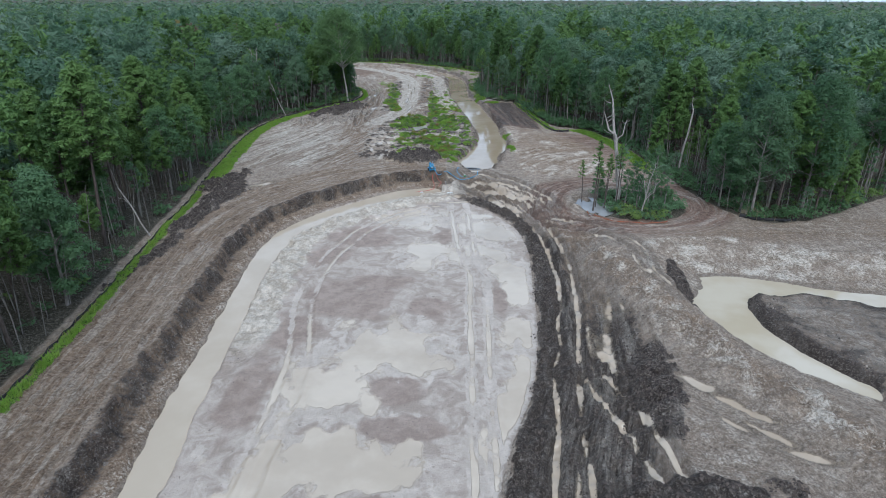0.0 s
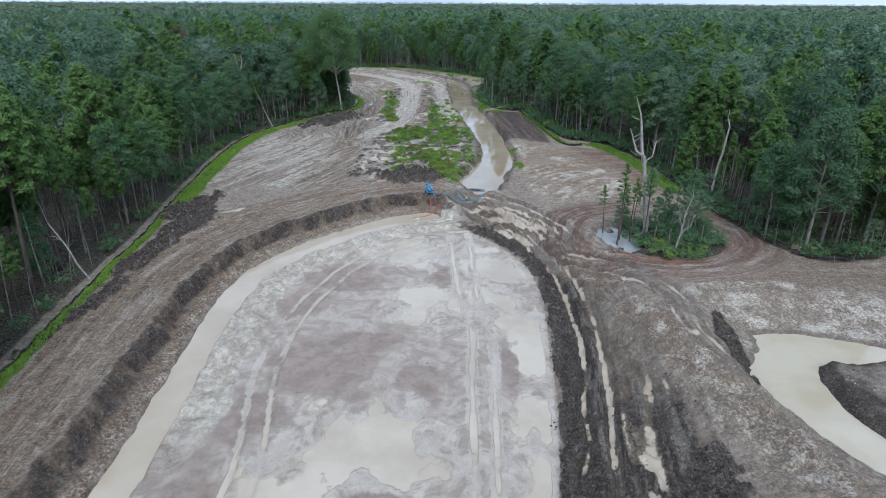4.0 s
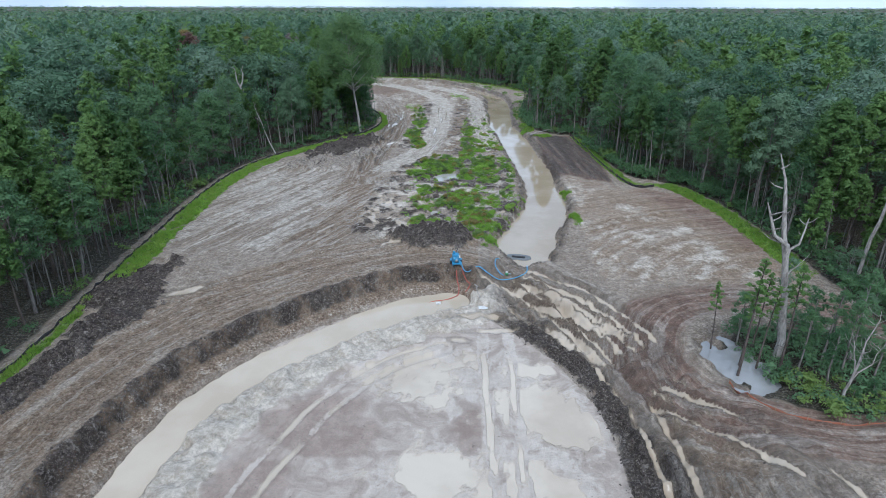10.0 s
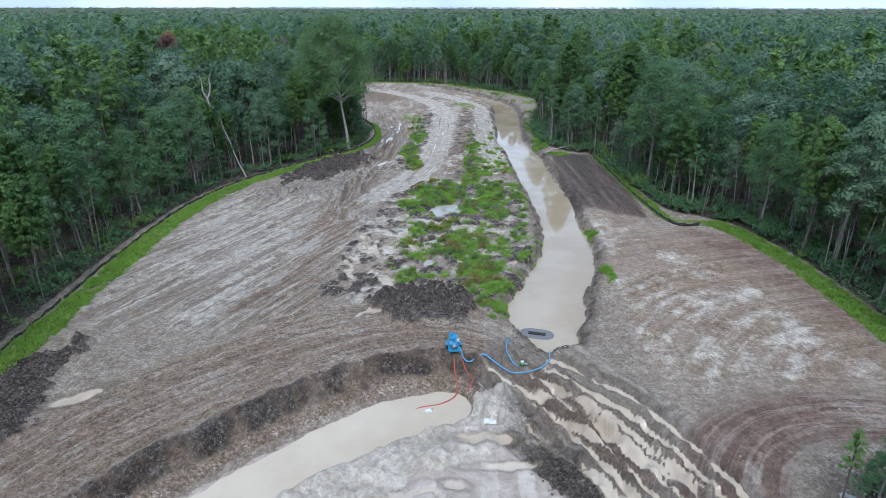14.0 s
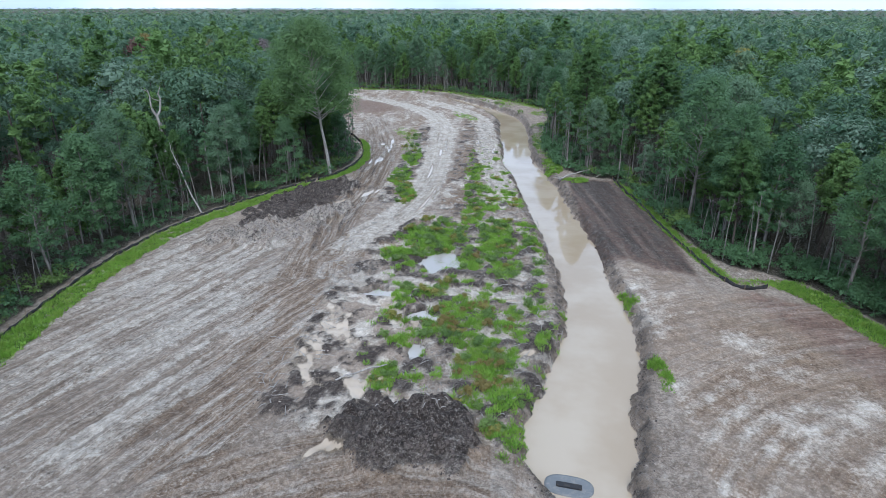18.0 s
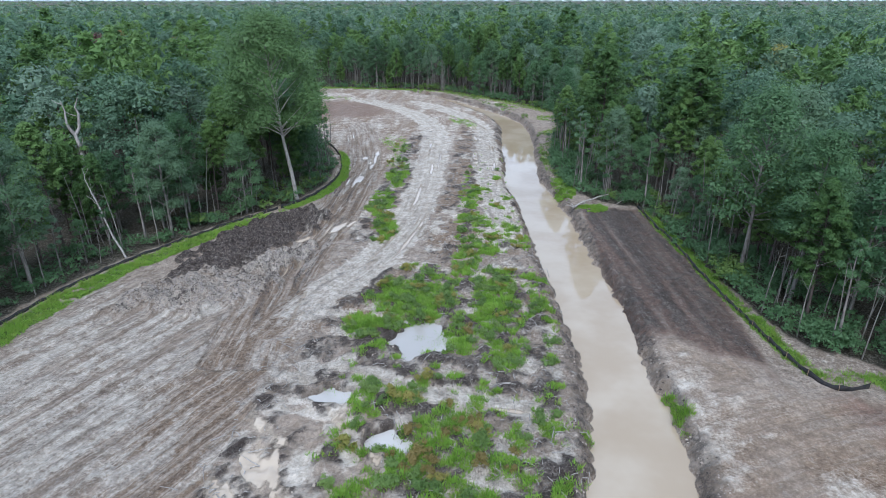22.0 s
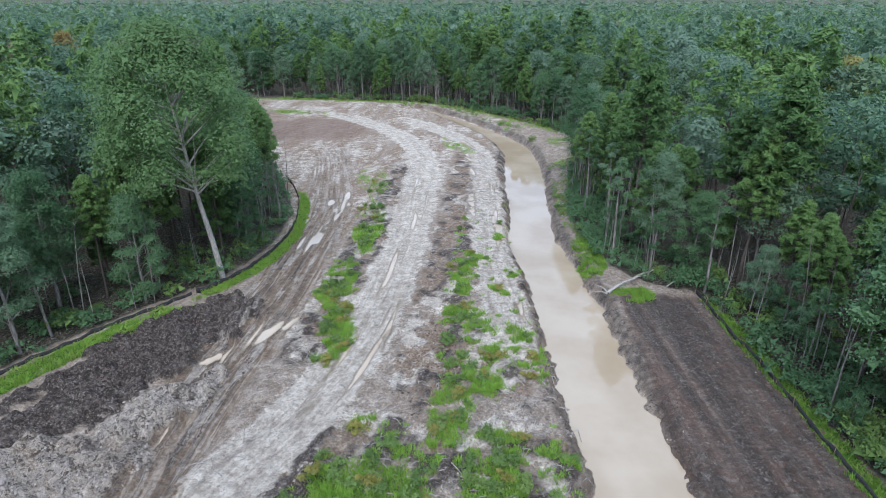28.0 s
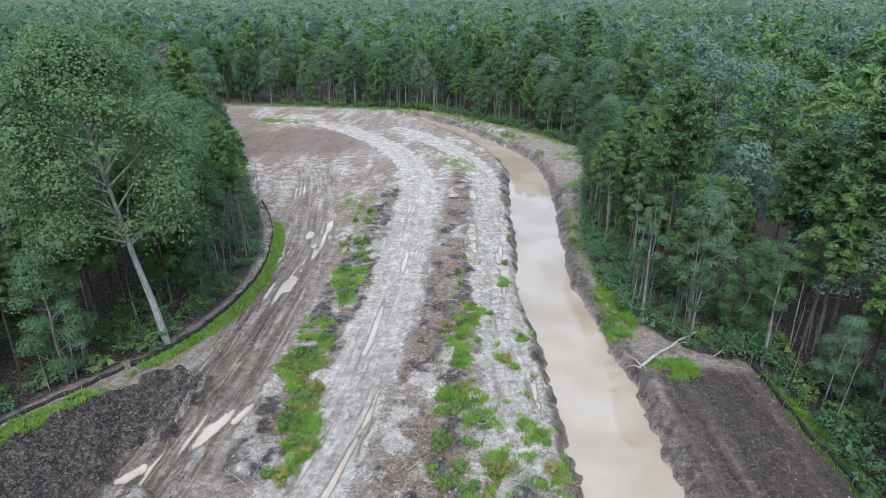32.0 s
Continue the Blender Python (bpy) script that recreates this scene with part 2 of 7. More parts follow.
    silt = m.mix(1.0, silt, m.ramp(speck, 0.1, 0.9, 0.88, 1.1), "MULTIPLY")
    pan = m.ramp(m.math("ADD", m.attr("pan"), m.math("MULTIPLY", wobble, 0.5)), 0.4, 0.6)
    c = m.mix(pan, c, silt)
    damp = mask("damp", 0.3, 0.4)
    c = m.mix(m.math("MULTIPLY", damp, 0.32), c, (0.06, 0.048, 0.038))
    wet = m.ramp(m.math("ADD", m.attr("wet"), m.math("MULTIPLY", wobble, 0.30)), 0.44, 0.57)
    film = m.ramp(m.math("ADD", m.attr("wet"), m.math("MULTIPLY", wobble, 0.30)), 0.34, 0.60)
    c = m.mix(film, c, m.mix(pan, m.mix(m.ramp(n_l, 0.38, 0.62), (0.34, 0.268, 0.188), (0.43, 0.352, 0.262)), m.mix(m.ramp(n_l, 0.38, 0.62), (0.41, 0.338, 0.255), (0.51, 0.43, 0.335))))
    hgt = m.math("ADD", m.math("ADD", m.math("MULTIPLY", speck, 0.5), m.math("MULTIPLY", r_m, 0.25)), m.math("MULTIPLY", m.math("MULTIPLY", n_c, rest), 1.6))
    hgt = m.math("ADD", hgt, m.math("MULTIPLY", m.math("MULTIPLY", m.math("SUBTRACT", 0.6, lump), m.math("MAXIMUM", mask("dark", 0.2, 0.6), m.ramp(m.attr("pile"), 0.1, 0.4))), 1.6))
    hgt = m.math("ADD", hgt, m.math("MULTIPLY", m.math("MULTIPLY", m.math("ADD", n_u, m.math("MULTIPLY", n_w, 1.5)), streak), 0.8))
    hgt = m.math("ADD", m.math("MULTIPLY", hgt, m.math("SUBTRACT", 1.0, wet)), m.math("MULTIPLY", wet, 0.5))
    m.bump(hgt, 1.0, 0.17)
    rough = m.math("SUBTRACT", m.math("SUBTRACT", 0.94, m.math("MULTIPLY", damp, 0.22)), m.math("MULTIPLY", pan, m.ramp(slurry, 0.3, 0.8, 0.22, 0.5)))
    rough = m.math("SUBTRACT", rough, m.math("MULTIPLY", wet, 0.9), True)
    rough = m.math("MAXIMUM", rough, 0.04)
    m.put(m.math("ADD", 0.22, m.math("MULTIPLY", wet, 0.18)), m.b.inputs["Specular IOR Level"])
    out = m.done(c, rough)
    return out


def water_material(name, a, b):
    m = Mat(name)
    pos = m.coords()
    n = m.noise(0.12, 4, 0.55, pos)
    ripple = m.noise(2.5, 3, 0.5, pos)
    m.bump(ripple, 0.03, 0.05)
    return m.done(m.mix(m.ramp(n, 0.35, 0.65), a, b), 0.04)


def leaf_material(name, lo, mid, hi, extra=None, alt=None):
    m = Mat(name)
    pos = m.coords()
    tree = m.noise(0.11, 3, 0.6, pos)
    rnd = m.n.new("ShaderNodeNewGeometry").outputs["Random Per Island"]
    obj = m.n.new("ShaderNodeObjectInfo").outputs["Random"]
    tint = m.math("FRACT", m.math("ADD", m.attr("tint"), obj))
    c = m.mix(m.ramp(m.math("ADD", m.math("MULTIPLY", tree, 0.5), m.math("MULTIPLY", tint, 0.5)), 0.24, 0.72), lo, mid)
    if alt:
        c = m.mix(m.ramp(m.math("FRACT", m.math("MULTIPLY", tint, 3.7)), 0.45, 0.9, 0, 0.85), c, alt)
    c = m.mix(m.math("MULTIPLY", rnd, 0.45), c, hi)
    c = m.mix(m.ramp(m.math("FRACT", m.math("MULTIPLY", tint, 7.0)), 0.75, 0.95, 0, 0.5), c, hi)
    if extra:
        c = m.mix(m.ramp(m.noise(0.06, 2, 0.5, pos), 0.60, 0.70, 0, 0.75), c, extra)
    m.done(c, 0.55, 0.0, 0.3)
    thin = m.n.new("ShaderNodeBsdfTranslucent")
    m.put(m.mix(0.5, c, hi), thin.inputs["Color"])
    both = m.n.new("ShaderNodeMixShader")
    both.inputs[0].default_value = 0.35
    m.l.new(m.b.outputs[0], both.inputs[1])
    m.l.new(thin.outputs[0], both.inputs[2])
    m.l.new(both.outputs[0], m.n["Material Output"].inputs["Surface"])
    return m.m


def bark_material(name, a, b, scale=6.0):
    m = Mat(name)
    pos = m.coords()
    n = m.noise(scale, 5, 0.65, pos, (1, 1, 0.25))
    big = m.noise(0.8, 3, 0.5, pos)
    c = m.mix(m.ramp(n, 0.3, 0.7), a, b)
    c = m.mix(m.ramp(big, 0.45, 0.7, 0, 0.4), c, b)
    m.bump(n, 0.6, 0.05)
    return m.done(c, 0.9, 0, 0.2)


def plain_material(name, color, rough=0.5, metal=0.0, dirt=(0.2, 0.165, 0.13), amount=0.35):
    m = Mat(name)
    pos = m.coords()
    n = m.noise(3.0, 5, 0.6, pos)
    f = m.noise(14.0, 4, 0.6, pos)
    c = m.mix(m.ramp(n, 0.42, 0.75, 0, amount), color, dirt)
    m.bump(f, 0.15, 0.01)
    return m.done(c, m.ramp(n, 0.3, 0.8, rough, min(1, rough + 0.25)), metal)


M_GROUND = ground_material()
M_STREAM = water_material("stream_water", (0.31, 0.238, 0.155), (0.38, 0.31, 0.222))
M_MOAT = water_material("ditch_water", (0.41, 0.335, 0.24), (0.475, 0.395, 0.295))
M_POND = water_material("pond_water", (0.43, 0.36, 0.25), (0.50, 0.435, 0.33))
# base colour raised to carry the bright sky's reflection on these pools
M_MARSH_SKY = water_material("sky_pale_marsh_water", (0.33, 0.305, 0.27), (0.44, 0.41, 0.37))
M_POOL = water_material("pool_water", (0.20, 0.195, 0.185), (0.30, 0.295, 0.285))
M_PINE = leaf_material("pine_needles", (0.042, 0.094, 0.025), (0.108, 0.192, 0.048), (0.160, 0.252, 0.072), None, (0.132, 0.215, 0.056))
M_OAK = leaf_material("hardwood_leaves", (0.034, 0.084, 0.030), (0.088, 0.163, 0.061), (0.125, 0.212, 0.098), None, (0.155, 0.225, 0.135))
# pale hardwoods, lightened further to put distance haze into the leaf colour
M_WOODS_HAZE = leaf_material("hazed_woodland_leaves", (0.030, 0.078, 0.036), (0.085, 0.153, 0.080), (0.142, 0.218, 0.132), (0.120, 0.175, 0.075), (0.180, 0.250, 0.172))
M_BUSH = leaf_material("bush_leaves", (0.07, 0.13, 0.03), (0.12, 0.195, 0.045), (0.21, 0.28, 0.075))
M_YELLOW = leaf_material("yellowing_leaves", (0.16, 0.17, 0.035), (0.22, 0.21, 0.045), (0.30, 0.26, 0.07))
M_RUST = leaf_material("rusty_leaves", (0.15, 0.12, 0.035), (0.20, 0.17, 0.05), (0.27, 0.20, 0.07))
M_RED = leaf_material("red_autumn_leaves", (0.12, 0.07, 0.055), (0.15, 0.085, 0.07), (0.18, 0.11, 0.085))
M_GREYTWIG = leaf_material("bare_grey_twigs", (0.16, 0.13, 0.12), (0.20, 0.17, 0.16), (0.25, 0.215, 0.20))
M_OAKTREE = leaf_material("oak_leaves", (0.070, 0.130, 0.040), (0.112, 0.188, 0.060), (0.142, 0.225, 0.080))
M_GRASS = leaf_material("grass_blades", (0.080, 0.180, 0.018), (0.180, 0.340, 0.034), (0.31, 0.46, 0.08), None, (0.24, 0.30, 0.06))
M_BARK = bark_material("grey_bark", (0.095, 0.082, 0.07), (0.25, 0.228, 0.20))
M_BIRCH = bark_material("pale_bark", (0.19, 0.17, 0.145), (0.42, 0.39, 0.345))
M_STEM = bark_material("stem_bark", (0.09, 0.08, 0.068), (0.25, 0.23, 0.20))
M_PBARK = bark_material("pine_bark", (0.052, 0.041, 0.034), (0.13, 0.105, 0.088))
M_DEAD = bark_material("bleached_wood", (0.17, 0.15, 0.13), (0.40, 0.37, 0.33))
M_FENCE = plain_material("black_fabric", (0.012, 0.012, 0.013), 0.75, 0, (0.11, 0.09, 0.07), 0.4)
M_STAKE = plain_material("stake_wood", (0.24, 0.17, 0.10), 0.8)
M_ORANGE = plain_material("orange_mesh", (0.24, 0.075, 0.035), 0.7, 0, (0.17, 0.11, 0.08), 0.8)


# ---- mesh tools ----
def mesh_of(name, v, tris=None, quads=None, mats=(), smooth=False):
    """A mesh from arrays of vertices, triangles and quads."""
    me = bpy.data.meshes.new(name)
    v = np.asarray(v, dtype=np.float32).reshape(-1, 3)
    t = np.zeros((0, 3), np.int32) if tris is None else np.asarray(tris, np.int32).reshape(-1, 3)
    q = np.zeros((0, 4), np.int32) if quads is None else np.asarray(quads, np.int32).reshape(-1, 4)
    me.vertices.add(len(v))
    me.vertices.foreach_set("co", v.ravel())
    me.loops.add(t.size + q.size)
    me.loops.foreach_set("vertex_index", np.concatenate((t.ravel(), q.ravel())))
    me.polygons.add(len(t) + len(q))
    me.polygons.foreach_set("loop_start", np.concatenate((np.arange(len(t)) * 3, t.size + np.arange(len(q)) * 4)).astype(np.int32))
    if smooth:
        me.polygons.foreach_set("use_smooth", np.ones(len(me.polygons), bool))
    for mt in mats:
        me.materials.append(mt)
    me.update(calc_edges=True)
    return me


def faces_mesh(name, v, f, mats, smooth=False):
    """A mesh from vertices and faces that are all triangles or all quads."""
    f = np.asarray(f)
    return mesh_of(name, v, f, None, mats, smooth) if f.shape[1] == 3 else mesh_of(name, v, None, f, mats, smooth)


def part(name, me, parent=None, label=""):
    """Links a mesh as one object, under a thing or a part if given."""
    ob = new(name, me)
    if parent:
        ob.parent = parent
    return tagged(ob, label)


def from_bm(name, bm, mat, smooth=False):
    me = bpy.data.meshes.new(name)
    bm.to_mesh(me)
    bm.free()
    me.materials.append(mat)
    if smooth:
        me.polygons.foreach_set("use_smooth", np.ones(len(me.polygons), bool))
    return me


def spline(pts, step=4):
    """A smooth line through points (Catmull-Rom); works on any number of columns."""
    p = np.asarray(pts, float)
    p = np.vstack((2 * p[0] - p[1], p, 2 * p[-1] - p[-2]))
    out = []
    for i in range(1, len(p) - 2):
        a, b, c, d = p[i - 1], p[i], p[i + 1], p[i + 2]
        for k in range(step):
            t = k / step
            out.append(0.5 * (2 * b + (c - a) * t + (2 * a - 5 * b + 4 * c - d) * t * t + (3 * b - a - 3 * c + d) * t ** 3))
    out.append(p[-2])
    return np.array(out)


def near_line(line, x, y):
    """Distance from a polyline, signed offset (left positive), way along it, and the other columns of the line there."""
    best = np.full(x.shape, 1e9)
    side, along = np.zeros(x.shape), np.zeros(x.shape)
    extra = np.zeros((line.shape[1] - 2,) + x.shape)
    s = 0.0
    for a, b in zip(line[:-1], line[1:]):
        dx, dy = b[0] - a[0], b[1] - a[1]
        ln = math.hypot(dx, dy)
        if ln < 1e-6:
            continue
        t = np.clip(((x - a[0]) * dx + (y - a[1]) * dy) / ln ** 2, 0, 1)
        d = np.hypot(x - a[0] - t * dx, y - a[1] - t * dy)
        hit = d < best
        best = np.where(hit, d, best)
        side = np.where(hit, np.where((y - a[1]) * dx - (x - a[0]) * dy > 0, d, -d), side)
        along = np.where(hit, s + t * ln, along)
        for k in range(len(extra)):
            extra[k] = np.where(hit, a[k + 2] + t * (b[k + 2] - a[k + 2]), extra[k])
        s += ln
    return best, side, along, extra


def inside(poly, x, y):
    c = np.zeros(x.shape, bool)
    for a, b in zip(poly, np.roll(poly, -1, axis=0)):
        if a[1] != b[1]:
            c ^= ((a[1] > y) != (b[1] > y)) & (x < (b[0] - a[0]) * (y - a[1]) / (b[1] - a[1]) + a[0])
    return c


_TAB = np.random.RandomState(7).rand(256, 256)


def vnoise(x, y, seed=0):
    xi, yi = np.floor(x).astype(int), np.floor(y).astype(int)
    fx, fy = x - xi, y - yi
    fx, fy = fx * fx * (3 - 2 * fx), fy * fy * (3 - 2 * fy)
    ox, oy = seed * 37, seed * 91
    g = lambda i, j: _TAB[(xi + i + ox) & 255, (yi + j + oy) & 255]
    return (g(0, 0) * (1 - fx) + g(1, 0) * fx) * (1 - fy) + (g(0, 1) * (1 - fx) + g(1, 1) * fx) * fy


def fbm(x, y, seed=0, octaves=4, gain=0.5):
    """Noise between 0 and 1 with several octaves."""
    s, a, tot = 0.0, 1.0, 0.0
    for k in range(octaves):
        s = s + a * vnoise(x * 2 ** k, y * 2 ** k, seed + k)
        tot += a
        a *= gain
    return s / tot


def sstep(v, lo, hi):
    t = np.clip((v - lo) / (hi - lo), 0, 1)
    return t * t * (3 - 2 * t)


# ---- plan: lines in metres (x east, y along the flight) ----
BASIN = spline([(-22.3, 8), (-22.7, 31), (-23.5, 42), (-24.1, 54), (-25, 65.5), (-25.4, 72), (-25, 77), (-23.4, 84), (-19.9, 90.3),
                (-15.2, 95.6), (-9.3, 100.9), (-3.6, 103.2), (-0.6, 101.6), (3, 96.5), (8, 90), (11.7, 80), (11.3, 65), (10, 52), (8.2, 42.6), (4.3, 31), (2, 8)])
MOAT = spline([(-21.1, 5, 1.2), (-21.5, 31, 1.25), (-22.4, 41, 1.3), (-23, 53.5, 1.25), (-23.8, 65, 1.3), (-23.8, 76, 1.6), (-21.9, 83, 1.8),
               (-17.8, 89.2, 2.0), (-12, 95.2, 2.2), (-6.7, 99.6, 2.5), (-2.6, 101.6, 2.2)])
STREAM = spline([(7.2, 111.6, 2.4), (6.8, 114.5, 3.8), (7.2, 118, 3.7), (8.3, 122.5, 3.4), (10, 127.5, 3.3), (11.3, 134, 3.0), (11.2, 143, 2.7), (10.6, 155, 3.0),
                 (9.4, 167, 3.2), (8.6, 176, 3.2), (7.9, 184, 3.1), (6.7, 191, 3.0), (5.4, 200, 3.0), (5.3, 209, 2.7), (5.2, 225, 3.2), (5, 240, 3.1),
                 (4.2, 248, 2.8), (1.6, 257, 2.6), (-2, 264.5, 2.1), (-6.2, 272, 2.0), (-11.3, 280, 1.8), (-18.6, 290, 1.5), (-25.5, 297, 1.0)])
FENCE_L = spline([(-34.6, 8), (-34.9, 30), (-35.5, 39), (-36.2, 47), (-37.2, 57), (-38.3, 66), (-39.5, 78), (-40.3, 88), (-41.7, 97), (-43.4, 110),
                  (-44.7, 122), (-45.8, 134), (-45.5, 146), (-43.5, 156), (-39.5, 165), (-36, 171.5), (-31.5, 178), (-28.5, 183.2), (-26.8, 189), (-26.5, 197),
                  (-28.3, 206), (-31, 213.5), (-35.3, 221)])
EDGE_L = np.vstack((FENCE_L + (-1.0, 0), spline([(-40, 229), (-46, 240), (-55, 256), (-66, 276), (-92, 297)])))
FAR = spline([(-95, 304), (-60, 302.5), (-44, 301.5), (-20.5, 298.5), (-5, 286), (8, 271.5), (15.5, 260), (15.5, 245), (12.5, 228), (10.8, 212), (10.8, 200), (13, 191.5),
              (16.5, 186.5), (21, 184.5)])
FENCE_R = spline([(21, 184.2), (21.6, 178), (22.6, 170), (23.4, 160), (24.4, 151), (26, 142.6), (27.5, 141), (30, 141.6)])
EDGE_R = spline([(22.2, 182), (23.4, 172), (25.2, 160), (27.5, 148.5), (31.5, 145.5), (35.6, 141), (38.8, 129.5), (40, 118), (40.5, 106), (40.8, 95), (42.5, 86), (45.5, 80.5),
                 (50, 79.4), (57, 82), (72, 91), (100, 104)])
CLEAR = np.vstack((EDGE_L, FAR, EDGE_R, [(140, 100), (140, -60), (-34, -60)]))
ISLAND = spline([(21.8, 86.5), (21.9, 83), (24.3, 80.2), (28.5, 79.2), (33.5, 81), (36.6, 85), (37.3, 89.5), (35.3, 93.5), (30.5, 95), (25.5, 93.2), (22.6, 90), (21.8, 86.5)], 3)
POND = np.array([(43, 47.0), (37.2, 40.5), (33.5, 44), (30.4, 49), (28.4, 55), (28.6, 59.6), (32, 64), (32.4, 66.6), (37, 66.9), (43, 64.8), (48.5, 62.6), (54, 61.6), (70, 60), (70, 20), (52, 24)])
POND_ISLE = np.array([(72, 57), (50.2, 58.6), (47.6, 60.6), (41.7, 62), (35.6, 61.8), (33.9, 59), (33.7, 54.4), (35.2, 49.4), (37.6, 44.6), (42, 40), (56, 28), (72, 24)])
TRACK_1 = spline([(-20, 138), (-21.5, 150), (-22.3, 160), (-22.2, 170), (-22.1, 178), (-22.6, 189), (-23.9, 205), (-27, 220), (-31, 236), (-37, 250)])
TRACK_2 = spline([(-20, 143), (-17.2, 153), (-14.5, 160), (-12.4, 167), (-11.2, 176), (-10.9, 190), (-11.8, 210), (-13.4, 232), (-18, 250), (-30, 268), (-48, 285)])
TRACK_3 = spline([(3.2, 165), (1.9, 176), (1.0, 184), (-0.4, 200), (-1.2, 219), (-2.6, 236), (-6, 250), (-14, 264), (-26, 278)])
TRACK_4 = spline([(-12.5, 140.6), (-9.9, 139.8), (-3.8, 137.8), (3.6, 136.9), (6, 136.6)])
WHEEL_ARC = spline([(-14.6, 30), (-14.2, 37), (-13.8, 42), (-14.4, 50), (-15.6, 57.3), (-16.0, 63), (-15.6, 69), (-14.4, 75), (-11.8, 82), (-7.6, 88.2), (-3, 91.5)])
RUT_A = spline([(6.0, 18), (7.6, 30), (9.6, 38), (10.1, 42), (10.3, 45.7), (11.7, 49.7), (12.4, 54.3), (13.6, 60), (14.2, 70), (13.9, 79), (12.4, 87), (8.8, 97), (3.5, 104.6)])
RUT_B = spline([(9.0, 18), (10.4, 30), (11.6, 38), (12.8, 45.7), (13.6, 50.6), (15.2, 58.6), (16.5, 70), (16.1, 79), (14.2, 88), (10.6, 97.6), (5.2, 105)])
RUT_C = spline([(26.0, 56.5), (24.9, 61), (24.8, 65), (25.2, 69), (24.9, 72), (23.1, 76), (19.4, 81.2), (14.9, 85.4)])
RUT_FAN = spline([(3.5, 105.5), (7.5, 101.8), (10.8, 98), (13.6, 93.6), (15.6, 89)])
RUT_D = spline([(15.8, 28), (15.4, 35), (14.9, 39), (14.3, 42.6), (13.8, 46)])
BERM = spline([(36, 24), (29.5, 36), (25.5, 45), (23.4, 53), (22, 58), (20.8, 63.5), (20.3, 68)])
Z_MOAT, Z_STREAM, Z_POND = -2.55, -1.2, -2.5


def bundle(line, reach, x, y):
    """near_line only where the line is close: index, distance, side, way, extra columns."""
    lo, hi = line[:, :2].min(0) - reach, line[:, :2].max(0) + reach
    ix = np.nonzero((x > lo[0]) & (x < hi[0]) & (y > lo[1]) & (y < hi[1]))[0]
    return (ix,) + near_line(line, x[ix], y[ix])


def lay_ground(x, y):
    """Height and the soil masks of the ground at the points x, y."""
    n = len(x)
    h = np.zeros(n)
    k = {a: np.zeros(n) for a in ("brown", "dark", "pale", "red", "turf", "litter", "wet", "damp", "flow_u", "flow_v", "streak", "smooth", "pile", "rubble", "pan", "film")}
    big, mid, fine = fbm(x / 14, y / 14, 1), fbm(x / 3.2, y / 3.2, 5), fbm(x / 0.9, y / 0.9, 9, 2)
    core = (np.abs(x - 10) < 110) & (y > -20) & (y < 330)
    dc = np.full(n, 60.0)
    ix = np.nonzero(core)[0]
    dc[ix] = near_line(np.vstack((CLEAR, CLEAR[:1])), x[ix], y[ix])[0]
    clear = inside(CLEAR, x, y)
    wood = np.where(clear, -dc, dc)
    k["litter"] = sstep(wood, -0.8, 1.4)
    k["pale"] = np.where(clear, 0.12 + 0.45 * (big - 0.35), 0)
    h += (mid - 0.5) * 0.25 + np.where(clear, (fine - 0.5) * (0.26 - 0.16 * sstep(y, 175, 195)), (fine - 0.5) * 0.3)

    # the excavated basin with its cut bank
    ix = np.nonzero((x > -50) & (x < 32) & (y > -5) & (y < 125))[0]
    bx, by = x[ix], y[ix]
    d = near_line(np.vstack((BASIN, BASIN[:1])), bx, by)[0]
    d = np.where(inside(BASIN, bx, by), -d, d)
    east = sstep(bx - np.interp(by, (80, 92, 104), (-4.0, -2.0, 0.0)), 0, 5)
    smooth_d = d.copy()
    d = d + ((fbm(bx / 2.5, by / 2.5, 21) - 0.5) * 1.3 + (fbm(bx / 0.9, by / 0.9, 23, 3) - 0.5) * 0.9) * np.where(d > 0.4, 1.0, 0.25) * (1 - 0.5 * east)
    run = 3.4 + east * 7.5
    u = np.clip(d / run, 0, 1)
    west_prof = 0.30 * sstep(u, 0, 0.72) + 0.70 * sstep(u, 0.62, 1.0)
    prof = west_prof * (1 - east) + (0.25 * u + 0.75 * u * u) * east
    h[ix] = h[ix] * (0.22 + 0.78 * prof) + (-2.35 + 2.35 * prof)
    pan = 1 - sstep(d, -0.6, 0.2)
    wall = sstep(d, 0.2, 0.8) * (1 - sstep(d, run - 0.1, run + 0.7)) * (1 - east)
    k["pale"][ix] = k["pale"][ix] * (1 - wall) * (1 - pan)
    k["pan"][ix] = pan
    wall_low = wall * (1 - sstep(u, 0.3, 0.6))
    k["pale"][ix] = np.maximum(k["pale"][ix], wall_low * 0.36)
    k["brown"][ix] = np.maximum(k["brown"][ix], wall * 0.75)
    k["dark"][ix] = np.maximum(k["dark"][ix], wall * sstep(u, 0.35, 0.7) * (0.575 + 0.55 * (fbm(bx / 1.5, by / 1.5, 63) - 0.5)))
    # graded haul road on the west and north of the basin
    road = sstep(d, run, run + 1) * (1 - sstep(d, run + 8.5, run + 11)) * (1 - east)
    k["brown"][ix] = np.maximum(k["brown"][ix], road * (0.95 + 0.5 * (fbm(smooth_d / 1.6, by / 12 + bx / 12, 41, 4) - 0.45)))
    h[ix] += road * ((vnoise(smooth_d / 0.7, (bx + by) / 10, 43) - 0.5) * 0.16 + (vnoise(smooth_d / 1.7, (bx + by) / 16, 44) - 0.5) * 0.18 + (vnoise(bx / 0.9, by / 0.9, 45) - 0.5) * 0.12)
    k["pale"][ix] *= 1 - road * 0.9
